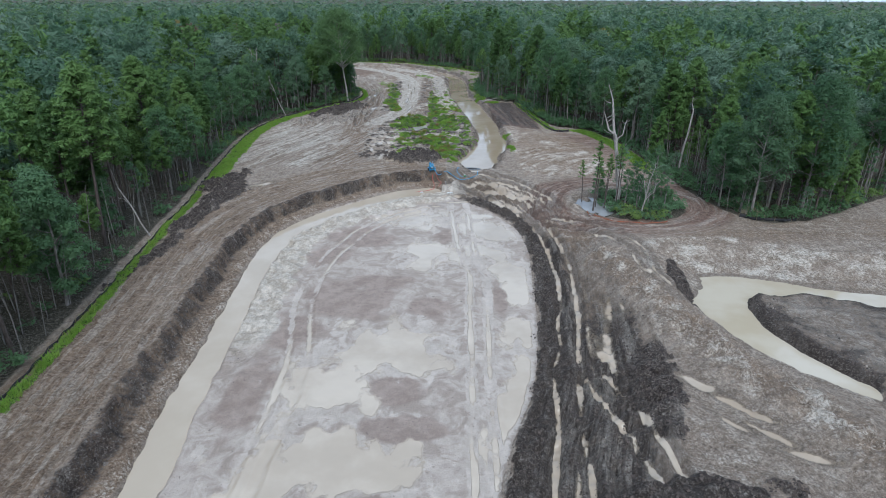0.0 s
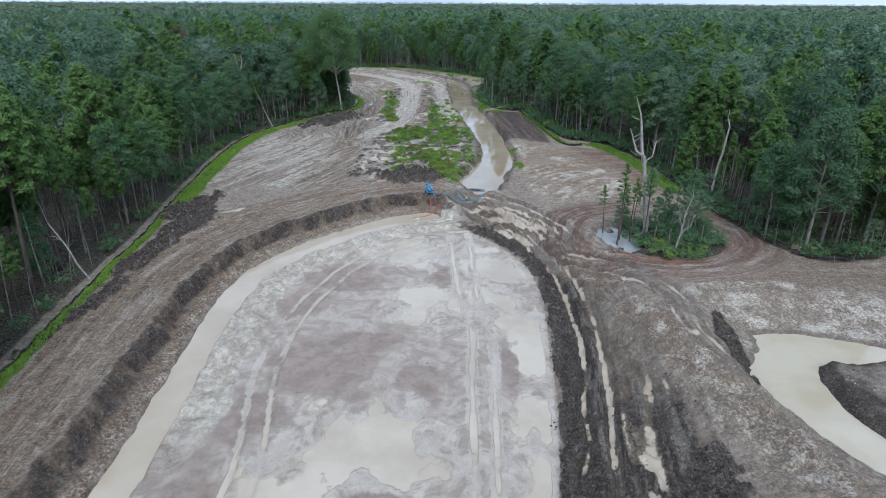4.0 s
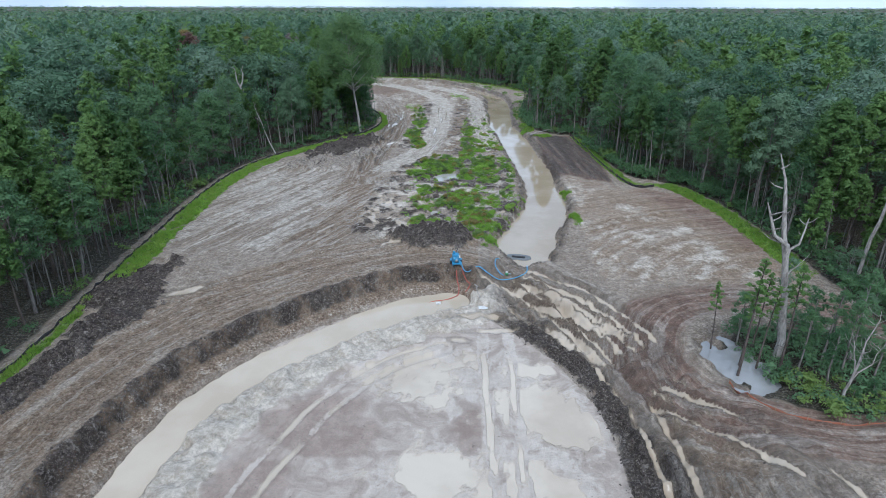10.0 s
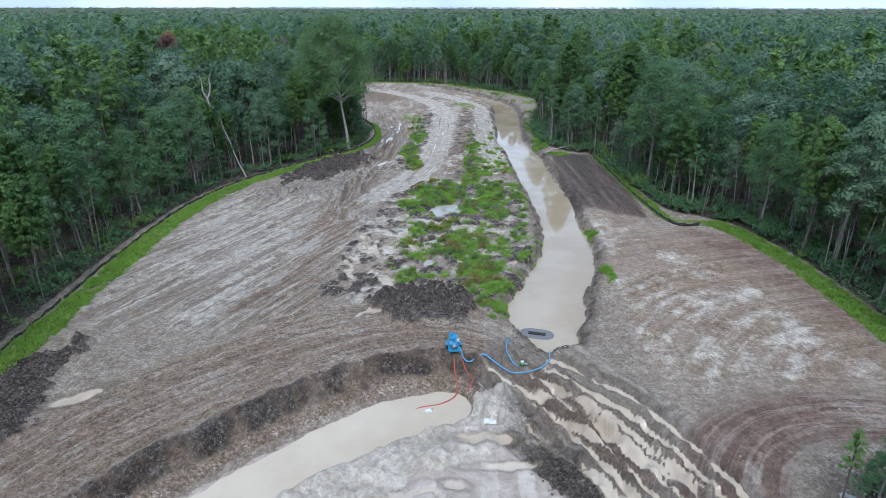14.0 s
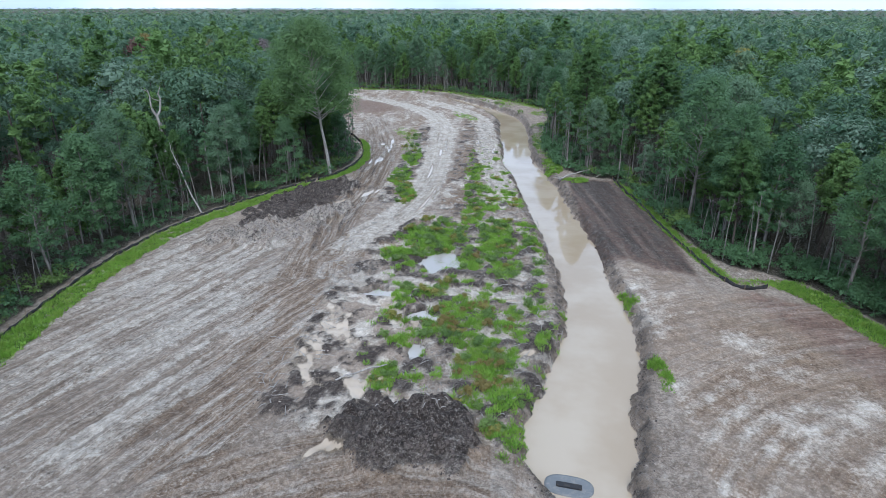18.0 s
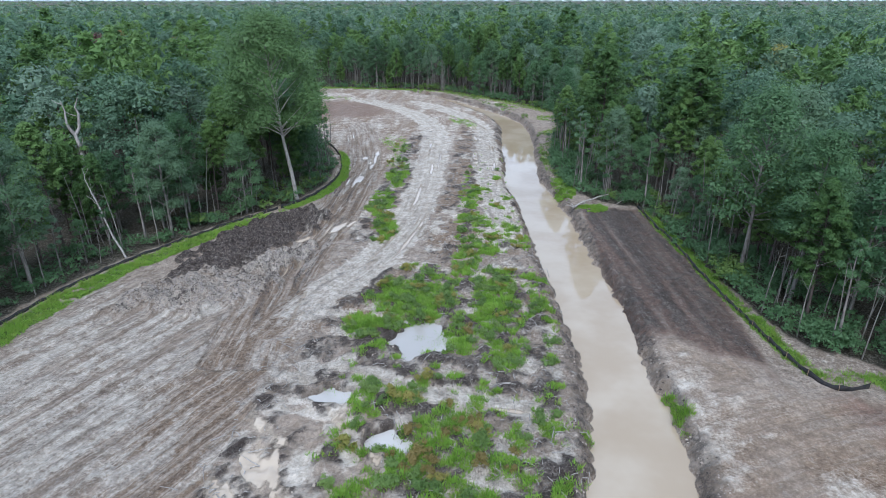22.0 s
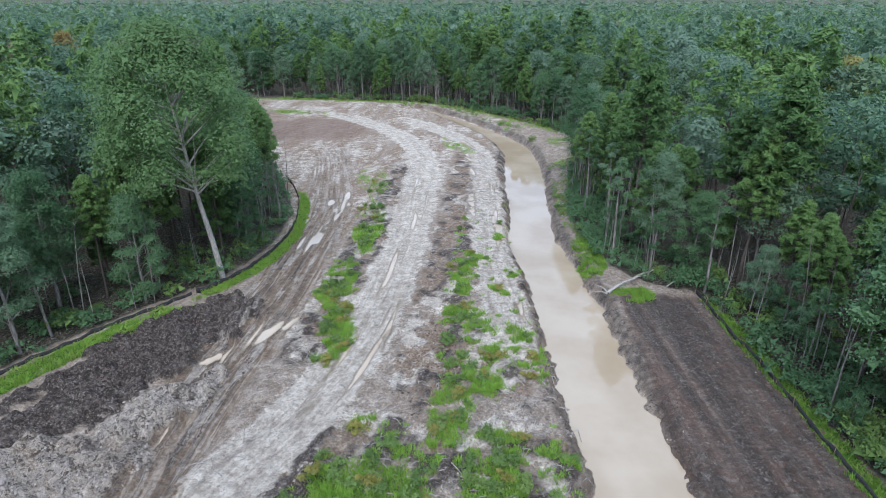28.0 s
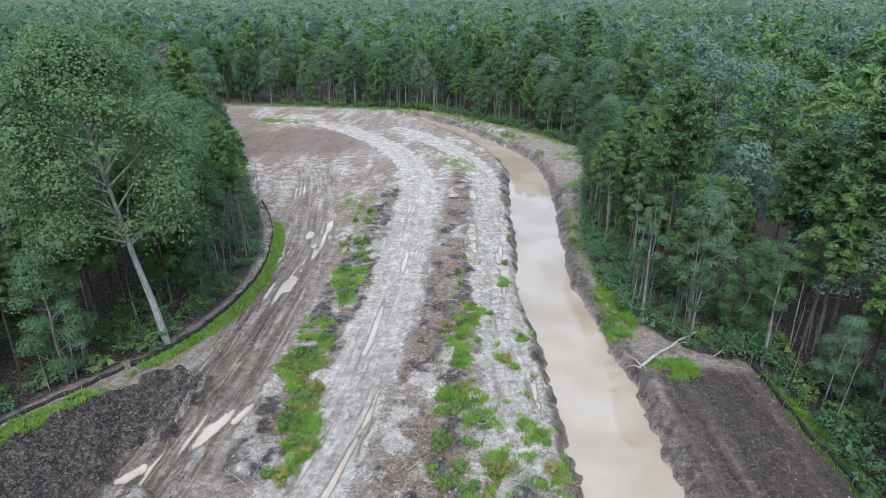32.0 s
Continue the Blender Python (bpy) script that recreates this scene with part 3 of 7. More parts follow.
    k["flow_u"], k["flow_v"] = x * 0.93 - y * 0.37, x * 0.37 + y * 0.93
    k["streak"] = np.where(clear, 0.12, 0.0)
    on = (road > 0.02) | (pan > 0.5) | ((east > 0.5) & (smooth_d < 13))
    k["flow_u"][ix] = np.where(on, smooth_d, k["flow_u"][ix])
    k["flow_v"][ix] = np.where(on, bx * 0.6 + by, k["flow_v"][ix])
    k["streak"][ix] = np.maximum(road * 0.5, np.where(pan > 0.5, 0.16, np.where(east > 0.5, 0.55 * (smooth_d < 12), k["streak"][ix])))
    k["smooth"][ix] = pan * 0.75
    # on its floor: bare brown patches, thin water and pale slurry round it: x, y, half width, half length
    k["brown"][ix] *= 1 - pan
    soak = np.zeros(len(bx))
    for cx, cy, la, lb in ((-16, 53.3, 5.0, 4.2), (-4.4, 43.2, 3.0, 2.6), (-3.0, 38.2, 3.8, 2.0), (-12.5, 80, 5, 4.5), (-15.5, 72.5, 4.0, 4.5), (-7.1, 64.5, 4.6, 2.4), (-9, 59, 4, 4.5), (-10.8, 78.5, 4.6, 3.6), (-1.5, 58, 3.4, 3),
                           (-13, 60, 4, 5), (0.6, 80, 2.6, 3), (-17.5, 43, 2.4, 7), (6.5, 60, 1.5, 4), (-6, 29, 5, 2.4)):
        soak = np.maximum(soak, 1 - sstep(np.hypot((bx - cx) / la, (by - cy) / lb) + (fbm(bx / 2.2, by / 2.2, 33, 4) - 0.5) * 0.9, 0.5, 1.15))
    k["brown"][ix] = np.maximum(k["brown"][ix], pan * soak)
    pud = fbm(bx / 2.6 + 3, by / 3.6, 51, 5, 0.62)
    pools = np.full(len(bx), 9.0)
    for cx, cy, la, lb in ((-4.6, 49.7, 4.8, 4.4), (-10.4, 42.4, 3.7, 4.2), (-6.2, 41.2, 1.7, 1.8), (8.4, 53.0, 1.9, 3.9), (9.2, 62.8, 1.8, 5.4), (5.2, 73.8, 3.0, 2.4), (6.6, 82.4, 4.6, 3.6), (-4.2, 87.1, 6.2, 3.3),
                           (-0.9, 72.8, 4.0, 4.0), (6.2, 41.0, 1.9, 5.0), (8.5, 66.7, 2.0, 3.4), (4.8, 35.0, 1.8, 3.6), (-7.8, 34.8, 6.2, 3.4), (5.0, 88.0, 2.4, 1.3), (-13.5, 33, 2.2, 5), (7.8, 46, 1.2, 3)):
        pools = np.minimum(pools, np.hypot((bx - cx) / la, (by - cy) / lb))
    pool = 0.98 - 0.5 * pools + 1.9 * (pud - 0.5) - 0.3 * soak
    k["wet"][ix] = np.maximum(k["wet"][ix], (1 - sstep(d, -1.2, -0.1)) * pool * (pools < 2.4))
    k["film"][ix] = pan * np.clip(0.9 - 0.34 * pools + 1.3 * (fbm(bx / 1.9, by / 3.2, 53, 5, 0.62) - 0.47) - 0.45 * soak, 0, 1)
    # two pairs of wheel marks down the middle, and one along the ditch
    for tx, line in ((0.0, ((2.4, 25), (2.4, 37), (2.7, 43), (3.0, 52.6), (3.1, 59.7), (3.5, 66), (2.7, 72), (2.1, 77), (1.6, 84), (1.2, 92))), (1.9, ((4.0, 25), (4.1, 37), (4.3, 44), (4.8, 52.6), (5.3, 61), (5.6, 66), (4.7, 70), (4.2, 76), (4.0, 84), (3.8, 91)))):
        lx = np.interp(by, [q[1] for q in line], [q[0] for q in line])
        q = np.abs(bx - lx - (fbm(by / 3, by * 0 + tx, 57) - 0.5) * 0.35)
        rut = (1 - sstep(q, 0.22, 0.46)) * (pan > 0.6) * (by < 92)
        h[ix] += -0.09 * rut + 0.09 * (1 - sstep(np.abs(q - 0.62), 0.0, 0.26)) * (pan > 0.6)
        fill = 0.60 + 1.5 * (fbm(by / 4, by * 0 + 3 + tx, 58) - 0.5) - (0.12 if tx else 0.0)
        k["wet"][ix] = np.maximum(k["wet"][ix] * sstep(q, 0.42, 0.62), rut * fill)
        k["film"][ix] = np.maximum(k["film"][ix], (1 - sstep(q, 0.5, 0.8)) * 0.75 * (pan > 0.6))
        k["brown"][ix] *= sstep(q, 0.5, 0.9)
    ai, ad, as_, aa, aw = bundle(WHEEL_ARC, 4, bx, by)
    for off in (-0.95, 0.95):
        q = np.abs(as_ - off - (fbm(aa / 4, aa * 0, 59) - 0.5) * 0.5)
        rut = (1 - sstep(q, 0.2, 0.45)) * (pan[ai] > 0.6)
        h[ix[ai]] += -0.10 * rut + 0.12 * (1 - sstep(np.abs(q - 0.65), 0.0, 0.3)) * (pan[ai] > 0.6)
        k["film"][ix[ai]] = np.maximum(k["film"][ix[ai]], rut * (0.75 + 0.7 * (fbm(aa / 5, aa * 0 + off, 60) - 0.5)))
        k["wet"][ix[ai]] = np.maximum(k["wet"][ix[ai]], rut * (0.42 + 1.2 * (fbm(aa / 5, aa * 0 + off, 62) - 0.5)))
    # churned mud east of the basin
    mud = sstep(d + (fbm(bx / 1.6, by / 1.6, 64, 4, 0.6) - 0.5) * 2.2, -0.4, 0.5) * (1 - sstep(d, 8.0, 11.5)) * east
    back = sstep(d + (fbm(bx / 2.5, by / 2.5, 69) - 0.5) * 3, 2.6, 5.0) * sstep(by, 46, 58)
    k["dark"][ix] = np.maximum(k["dark"][ix], mud * (1.0 - 0.54 * sstep(by, 62, 84) + 0.7 * (fbm(bx / 2.2, by / 5, 61) - 0.45)))
    k["damp"][ix] = np.maximum(k["damp"][ix], mud * 0.6 * (1 - 0.7 * sstep(by, 62, 84)))
    lane = 0.65 * vnoise(smooth_d / 0.85, by / 13 + bx / 30, 66) + 0.35 * vnoise(smooth_d / 0.4, by / 6, 67)
    h[ix] += mud * ((fbm(bx / 0.9, by / 0.9, 65, 3, 0.65) - 0.5) * 1.25 + (lane - 0.5) * 0.8)
    k["dark"][ix] = np.maximum(k["dark"][ix], mud * (0.55 - 0.45 * sstep(by, 62, 84) + 1.2 * (lane - 0.40)))
    k["wet"][ix] = np.maximum(k["wet"][ix] * (1 - mud), mud * (0.53 + 1.7 * (0.30 - lane) + 1.1 * (fbm(bx / 3, by / 7, 68) - 0.52)))
    k["dark"][ix] *= 1 - 0.6 * back * mud
    crest = mud * (1 - sstep(d + (fbm(bx / 1.8, by / 1.8, 70, 3) - 0.5) * 2.0, 2.0, 3.2)) * (1 - sstep(by, 94, 99))
    k["dark"][ix] = np.maximum(k["dark"][ix], crest * 0.98)
    k["wet"][ix] *= 1 - crest
    k["streak"][ix] *= 1 - 0.8 * crest
    k["pile"][ix] = np.maximum(k["pile"][ix], crest * 0.12)
    h[ix] += crest * 0.9 * (fbm(bx / 0.75, by / 0.75, 72, 3, 0.6) - 0.35)
    k["brown"][ix] = np.maximum(k["brown"][ix], mud * back * 0.6)
    k["pale"][ix] *= 1 - mud

    # grey sand shelf along the inside of the moat
    ix, d, s, a, w = bundle(MOAT, 12, x, y)
    w = w[0]
    edge = d + (fbm(x[ix] / 1.6, y[ix] / 1.6, 71) - 0.5) * 0.9
    h[ix] -= 1.1 * (1 - sstep(edge, w * 0.75, w + 0.35)) * np.where(h[ix] < -0.8, 1, 0)
    shelf = (s < 0) * sstep(d, w, w + 0.5) * (1 - sstep(d + (fbm(x[ix] / 2.0, y[ix] / 2.0, 77) - 0.5) * 2.4, w + 3.2, w + 5.2)) * sstep(y[ix], 36, 62)
    h[ix] += shelf * (0.22 + 1.5 * (fbm(x[ix] / 1.2, y[ix] / 1.2, 73, 3) - 0.42))
    k["pale"][ix] = np.maximum(k["pale"][ix], shelf * (1.2 + 1.0 * (fbm(x[ix] / 1.8, y[ix] / 1.8, 75) - 0.5)))
    k["brown"][ix] *= 1 - shelf
    k["dark"][ix] = np.maximum(k["dark"][ix], shelf * (0.06 + 1.0 * (fbm(x[ix] / 0.8, y[ix] / 0.8, 79, 3) - 0.55)))
    k["wet"][ix] *= 1 - shelf
    k["smooth"][ix] = k["smooth"][ix] * (1 - shelf) + 0.45 * shelf
    k["pan"][ix] *= 1 - shelf
    k["film"][ix] *= 1 - shelf
    return h, k, wood, mid, fine


def lay_details(x, y, h, k, wood):
    """Stream, pond, piles, ruts, tracks and green strips."""
    # stream
    ix, d, s, a, w = bundle(STREAM, 9, x, y)
    edge = d + (fbm(x[ix] / 2.0, y[ix] / 2.0, 81) - 0.5) * 1.3 + (fbm(x[ix] / 0.6, y[ix] / 0.6, 82, 2) - 0.5) * 0.7
    w = w[0]
    low = 1 - sstep(edge, w - 0.8, w + 1.5)
    h[ix] = h[ix] * (1 - low) - 2.05 * low
    bank = sstep(edge, w, w + 0.5) * (1 - sstep(edge, w + 1.2, w + 2.6))
    k["dark"][ix] = np.maximum(k["dark"][ix], bank * 0.46)
    h[ix] += bank * (fbm(x[ix] / 0.8, y[ix] / 0.8, 83, 3, 0.65) - 0.45) * 0.7
    k["damp"][ix] = np.maximum(k["damp"][ix], bank * 0.5)
    k["rubble"][ix] = np.maximum(k["rubble"][ix], bank)
    # pond in the second pit, with its tongue of soil
    ix = np.nonzero((x > 18) & (x < 90) & (y > 5) & (y < 84))[0]
    px, py = x[ix], y[ix]
    d = near_line(np.vstack((POND, POND[:1])), px, py)[0]
    d = np.where(inside(POND, px, py), -d, d) + (fbm(px / 2, py / 2, 91) - 0.5) * 0.8
    di = near_line(np.vstack((POND_ISLE, POND_ISLE[:1])), px, py)[0]
    di = np.where(inside(POND_ISLE, px, py), di, -di) + (fbm(px / 2, py / 2, 92) - 0.5) * 0.7
    north = sstep(py, 60, 66)
    run = 2.6 + 5.0 * north
    u = np.clip(d / run, 0, 1)
    pit = -3.2 * (1 - sstep(d, -1.2, 0.3)) - 2.4 * sstep(d, -1.2, 0.3) * (1 - sstep(u, 0, 1) * 0.999)
    isle = sstep(di, -0.2, 2.0)
    pit = np.where(d < 0.3, pit * (1 - isle) + (-1.55 + 0.9 * (fbm(px / 2.4, py / 2.4, 93) - 0.4)) * isle, pit)
    h[ix] = np.where(d < run, h[ix] * 0.6 + pit, h[ix])
    slope = sstep(d, 0.3, 1) * (1 - sstep(d, run - 0.5, run + 1.5))
    h[ix] += slope * north * (vnoise(d / 1.1, px / 9, 95) - 0.5) * 0.35
    k["pale"][ix] = np.maximum(k["pale"][ix] * (1 - slope), slope * (0.30 + 0.10 * north + 0.7 * (fbm(px / 3, d / 1.2, 96) - 0.5)))
    k["dark"][ix] = np.maximum(k["dark"][ix] * (1 - slope * north), np.where(d < 0, np.maximum(isle * (0.30 + 0.9 * (fbm(px / 3, py / 3, 97) - 0.4)), sstep(di, -0.5, 0.2) * (1 - sstep(di, 1.6, 3.0)) * 0.75), 0))
    k["pale"][ix] = np.maximum(k["pale"][ix], np.where(d < 0, sstep(di, 2.2, 3.4) * (0.34 + 0.8 * (fbm(px / 5, py / 1.2, 99) - 0.45)), 0))
    k["rubble"][ix] = np.maximum(k["rubble"][ix], np.where(d < 0, sstep(di, -0.2, 0.4) * 0.7, 0))
    k["damp"][ix] = np.maximum(k["damp"][ix], np.where(d < 0.8, 0.6, 0))
    haul = sstep(py, 70, 73) * (1 - sstep(py, 80, 84)) * sstep(px, 22, 30)
    k["brown"][ix] = np.maximum(k["brown"][ix], haul * (0.45 + 0.5 * (fbm(px / 12, py / 0.9, 98) - 0.4)))
    # spoil berm between ruts and pond
    ix, d, s, a, w = bundle(BERM, 10, x, y)
    body = 1 - sstep(d + (fbm(x[ix] / 3.0, y[ix] / 3.0, 105) - 0.5) * 2.2, 0.6, 5.0)
    h[ix] = np.maximum(h[ix], h[ix] + body * (1.0 + 1.8 * (fbm(x[ix] / 1.7, y[ix] / 1.7, 101, 4, 0.6) - 0.45)) + sstep(body, 0.05, 0.5) * (fbm(x[ix] / 0.7, y[ix] / 0.7, 103, 2) - 0.5) * 0.6)
    k["pale"][ix] = np.maximum(k["pale"][ix] * (1 - body), body * (0.36 + 0.8 * (fbm(x[ix] / 1.6, y[ix] / 1.6, 104) - 0.5)))
    k["dark"][ix] *= 1 - body * 0.9
    k["brown"][ix] = np.maximum(k["brown"][ix] * (1 - body), body * 0.56)
    k["wet"][ix] *= 1 - body
    k["streak"][ix] *= 1 - body
    k["rubble"][ix] = np.maximum(k["rubble"][ix], body * 1.2)
    # ruts full of water
    for line, gap, deep, seed in ((RUT_A, (0.0,), 0.32, 111), (RUT_B, (0.0,), 0.32, 112), (RUT_C, (-1.1, 1.1), 0.22, 113), (RUT_D, (-0.9, 0.9), 0.25, 114), (RUT_FAN, (-2.6, -1.5, -0.4, 0.8, 2.0, 3.1), 0.26, 115)):
        ix, d, s, a, w = bundle(line, 4, x, y)
        ends = sstep(a, 0.1, 2.0) * (1 - sstep(a, a.max() - 2.0, a.max() - 0.1))
        wob = (fbm(a / 7.0, a * 0 + seed, seed) - 0.5) * 0.7
        for c in gap:
            q = np.abs(s - c - wob)
            h[ix] += ends * (-deep * (1 - sstep(q, 0.25, 0.6)) + deep * 0.7 * (1 - sstep(np.abs(q - 0.85), 0.0, 0.4)))
            pool = ends * (1 - sstep(q, 0.10, 0.40)) * (0.74 + 2.0 * (fbm(a / 3.2 + c, a * 0 + seed * 3, seed + 5) - 0.46) + 0.8 * (fbm(x[ix] / 0.8, y[ix] / 0.8, seed + 8, 3) - 0.5))
            k["wet"][ix] = np.maximum(k["wet"][ix] * sstep(q, 0.3, 0.9), pool)
            k["damp"][ix] = np.maximum(k["damp"][ix], 0.8 * (1 - sstep(q, 0.5, 1.4)))
    return h, k


def lay_piles(x, y, h, k):
    """Heaps of topsoil and spoil."""
    # piles: centre x, y, half length, half width, turn, height, dark, pale
    for cx, cy, la, lb, turn, up, dk, pl, seed in (
            (-5.6, 115.0, 6.4, 4.8, 5, 1.6, 0.95, 0.0, 121), (-29.0, 168.0, 14.0, 5.4, 68, 1.1, 1.0, 0.0, 122), (-30.0, 153.0, 10.0, 5.0, 28, 1.1, 0.40, 0.52, 123),
            (-24.6, 160.6, 6.0, 3.0, 60, 1.2, 0.36, 0.62, 124), (-37.8, 98, 8, 3.4, 78, 0.8, 0.95, 0, 125), (-35.6, 91.5, 8, 3.0, 76, 0.7, 0.95, 0, 132), (-36.6, 80, 8, 2.2, 84, 0.6, 0.95, 0, 126), (-36.2, 68, 10, 1.3, 84, 0.4, 0.8, 0, 131),
            (18.4, 41, 9, 2.3, 78, 0.4, 0.9, 0, 127), (28.6, 62.6, 6.5, 1.7, 84, 0.15, 0.9, 0.0, 129),
            (15.5, 27, 9, 4, 10, 0.8, 0.85, 0, 130)):
        ct, st = math.cos(radians(turn)), math.sin(radians(turn))
        ix = np.nonzero(np.hypot(x - cx, y - cy) < la + 4)[0]
        ux, uy = (x[ix] - cx) * ct + (y[ix] - cy) * st, -(x[ix] - cx) * st + (y[ix] - cy) * ct
        r = np.hypot(ux / la, uy / lb) + (fbm(x[ix] / 2, y[ix] / 2, seed) - 0.5) * 1.0
        body = 1 - sstep(r, 0.35, 1.08)
        lump = fbm(x[ix] / 1.5, y[ix] / 1.5, seed + 20, 4, 0.6)
        h[ix] += body * up * (0.1 + 1.5 * lump) + sstep(body, 0.05, 0.4) * ((fbm(x[ix] / 0.9, y[ix] / 0.9, seed + 40, 3, 0.6) - 0.45) * 1.15 + (vnoise(x[ix] / 0.42, y[ix] / 0.42, seed + 44) - 0.5) * 0.22)
        k["dark"][ix] = np.maximum(k["dark"][ix], sstep(body, 0.02, 0.5) * dk)
        k["pale"][ix] = np.maximum(k["pale"][ix] * (1 - body), sstep(body, 0.02, 0.5) * pl)
        k["brown"][ix] *= 1 - body
        k["pile"][ix] = np.maximum(k["pile"][ix], body)
        k["streak"][ix] *= 1 - body
        k["wet"][ix] *= 1 - body
    return h, k


def wetland_fields(x, y):
    """How grassy the middle ground is, 0 to 1: the marsh and the green strips."""
    g = np.zeros(len(x))
    patch = 0.35 * fbm(x / 3.4, y / 3.4, 201, 3, 0.55) + 0.65 * fbm(x / 0.95, y / 0.95, 205, 3, 0.6)
    for cx, cy, la, lb, turn, dens in ((-7.7, 153, 5, 4.6, 0, 1.15), (-11.0, 148.5, 2.6, 3.4, 0, 1.1), (0.8, 154.5, 2.4, 9, 0, 0.88), (1.8, 146, 2.2, 5, 0, 0.9), (-2, 147, 1.8, 4, 0, 0.8),
                                        (-8.6, 137.8, 4.2, 2.0, -10, 0.85), (-5.5, 130.8, 3.0, 3.4, 0, 0.85), (-7.8, 127.6, 1.6, 1.6, 0, 0.8), (5.4, 136.4, 1.7, 3.6, 0, 1.0), (7.2, 133.4, 0.8, 2.2, 0, 0.9),
                                        (-8.6, 121.8, 1.3, 2.2, 0, 0.95), (-0.2, 124.3, 2.8, 2.8, 0, 0.85), (1.4, 120.6, 1.8, 2.4, 0, 0.85), (4.2, 120.3, 1.6, 1.2, 0, 0.9), (1.6, 115.6, 2, 3.6, 0, 0.8),
                                        (-1.2, 128, 2.6, 1.8, 0, 0.8), (-1.8, 119, 2, 1.2, 0, 0.8), (-2, 134, 3.2, 2.4, 0, 0.9), (0.5, 131, 2.4, 2, 0, 0.88),
                                        (-0.4, 172, 2.3, 10, 10, 0.48),
                                        (-3.4, 187, 1.5, 7, 4, 0.52), (-16.2, 182, 2.3, 9, 8, 0.78), (-17, 202, 2.2, 12, 8, 0.8), (-20.5, 222, 3.0, 10, 18, 0.9), (-14, 172, 2.0, 4.5, 0, 0.7),
                                        (-8, 247, 2.6, 8, 25, 0.9), (14.7, 138, 0.9, 2.6, 0, 1.0), (14.6, 124, 0.8, 3, 0, 0.8), (11.5, 193, 2.0, 6, 0, 0.9), (10.2, 212, 1.3, 9, 0, 0.7),
                                        (14, 253, 4, 5, 0, 0.95), (14.8, 183.5, 2.4, 2.0, 0, 1.0), (-52, 281, 10, 3.2, -10, 0.9), (-2.6, 163, 2, 4, 0, 0.7), (4.0, 174, 1.0, 8, 5, 0.5)):
        ct, st = math.cos(radians(turn)), math.sin(radians(turn))
        ux, uy = (x - cx) * ct + (y - cy) * st, -(x - cx) * st + (y - cy) * ct
        r = np.hypot(ux / la, uy / lb)
        g = np.maximum(g, (1 - sstep(r, 0.55, 1.15)) * dens * sstep(patch, 0.57 - 0.17 * dens, 0.64 - 0.15 * dens))
    weeds = 0.45 * fbm(x / 2.4, y / 2.4, 211, 3) + 0.55 * fbm(x / 0.8, y / 0.8, 215, 3, 0.6)
    area = np.maximum(sstep(x, -13, -9) * (1 - sstep(x, 5.5, 7.5)) * sstep(y, 117, 121) * (1 - sstep(y, 158, 166)), sstep(x, -5.5, -3.5) * (1 - sstep(x, 3, 4.5)) * sstep(y, 156, 162) * (1 - sstep(y, 200, 225)))
    g = np.maximum(g, 0.72 * area * sstep(weeds, 0.585, 0.64))
    for line, off, wide, y0, y1 in ((FENCE_L, 1.7, 1.5, 96, 178), (FENCE_L, 0.7, 0.5, 30, 96), (FENCE_L, 0.8, 0.7, 176, 216), (FENCE_R, -1.0, 0.8, 140, 185)):
        ix, d, s, a, w = bundle(line, 4, x, y)
        wd = wide * (0.6 + 0.8 * fbm(a / 6, a * 0 + off, 231))
        v = (1 - sstep(np.abs(-s - off), wd * 0.7, wd * 1.2)) * sstep(y[ix], y0, y0 + 6) * (1 - sstep(y[ix], y1 - 6, y1)) * sstep(patch[ix], 0.25, 0.4)
        g[ix] = np.maximum(g[ix], v)
    ix, d, s, a, w = bundle(EDGE_R, 6, x, y)
    v = (1 - sstep(np.abs(s + 1.6), 0.8, 2.0)) * sstep(y[ix], 104, 112) * (1 - sstep(y[ix], 142, 145))
    g[ix] = np.maximum(g[ix], v)
    ix, d, s, a, w = bundle(FAR, 6, x, y)
    v = (1 - sstep(d, 1.2, 3.4)) * sstep(y[ix], 258, 264) * 0.8 * sstep(patch[ix], 0.3, 0.5)
    g[ix] = np.maximum(g[ix], v)
    return g


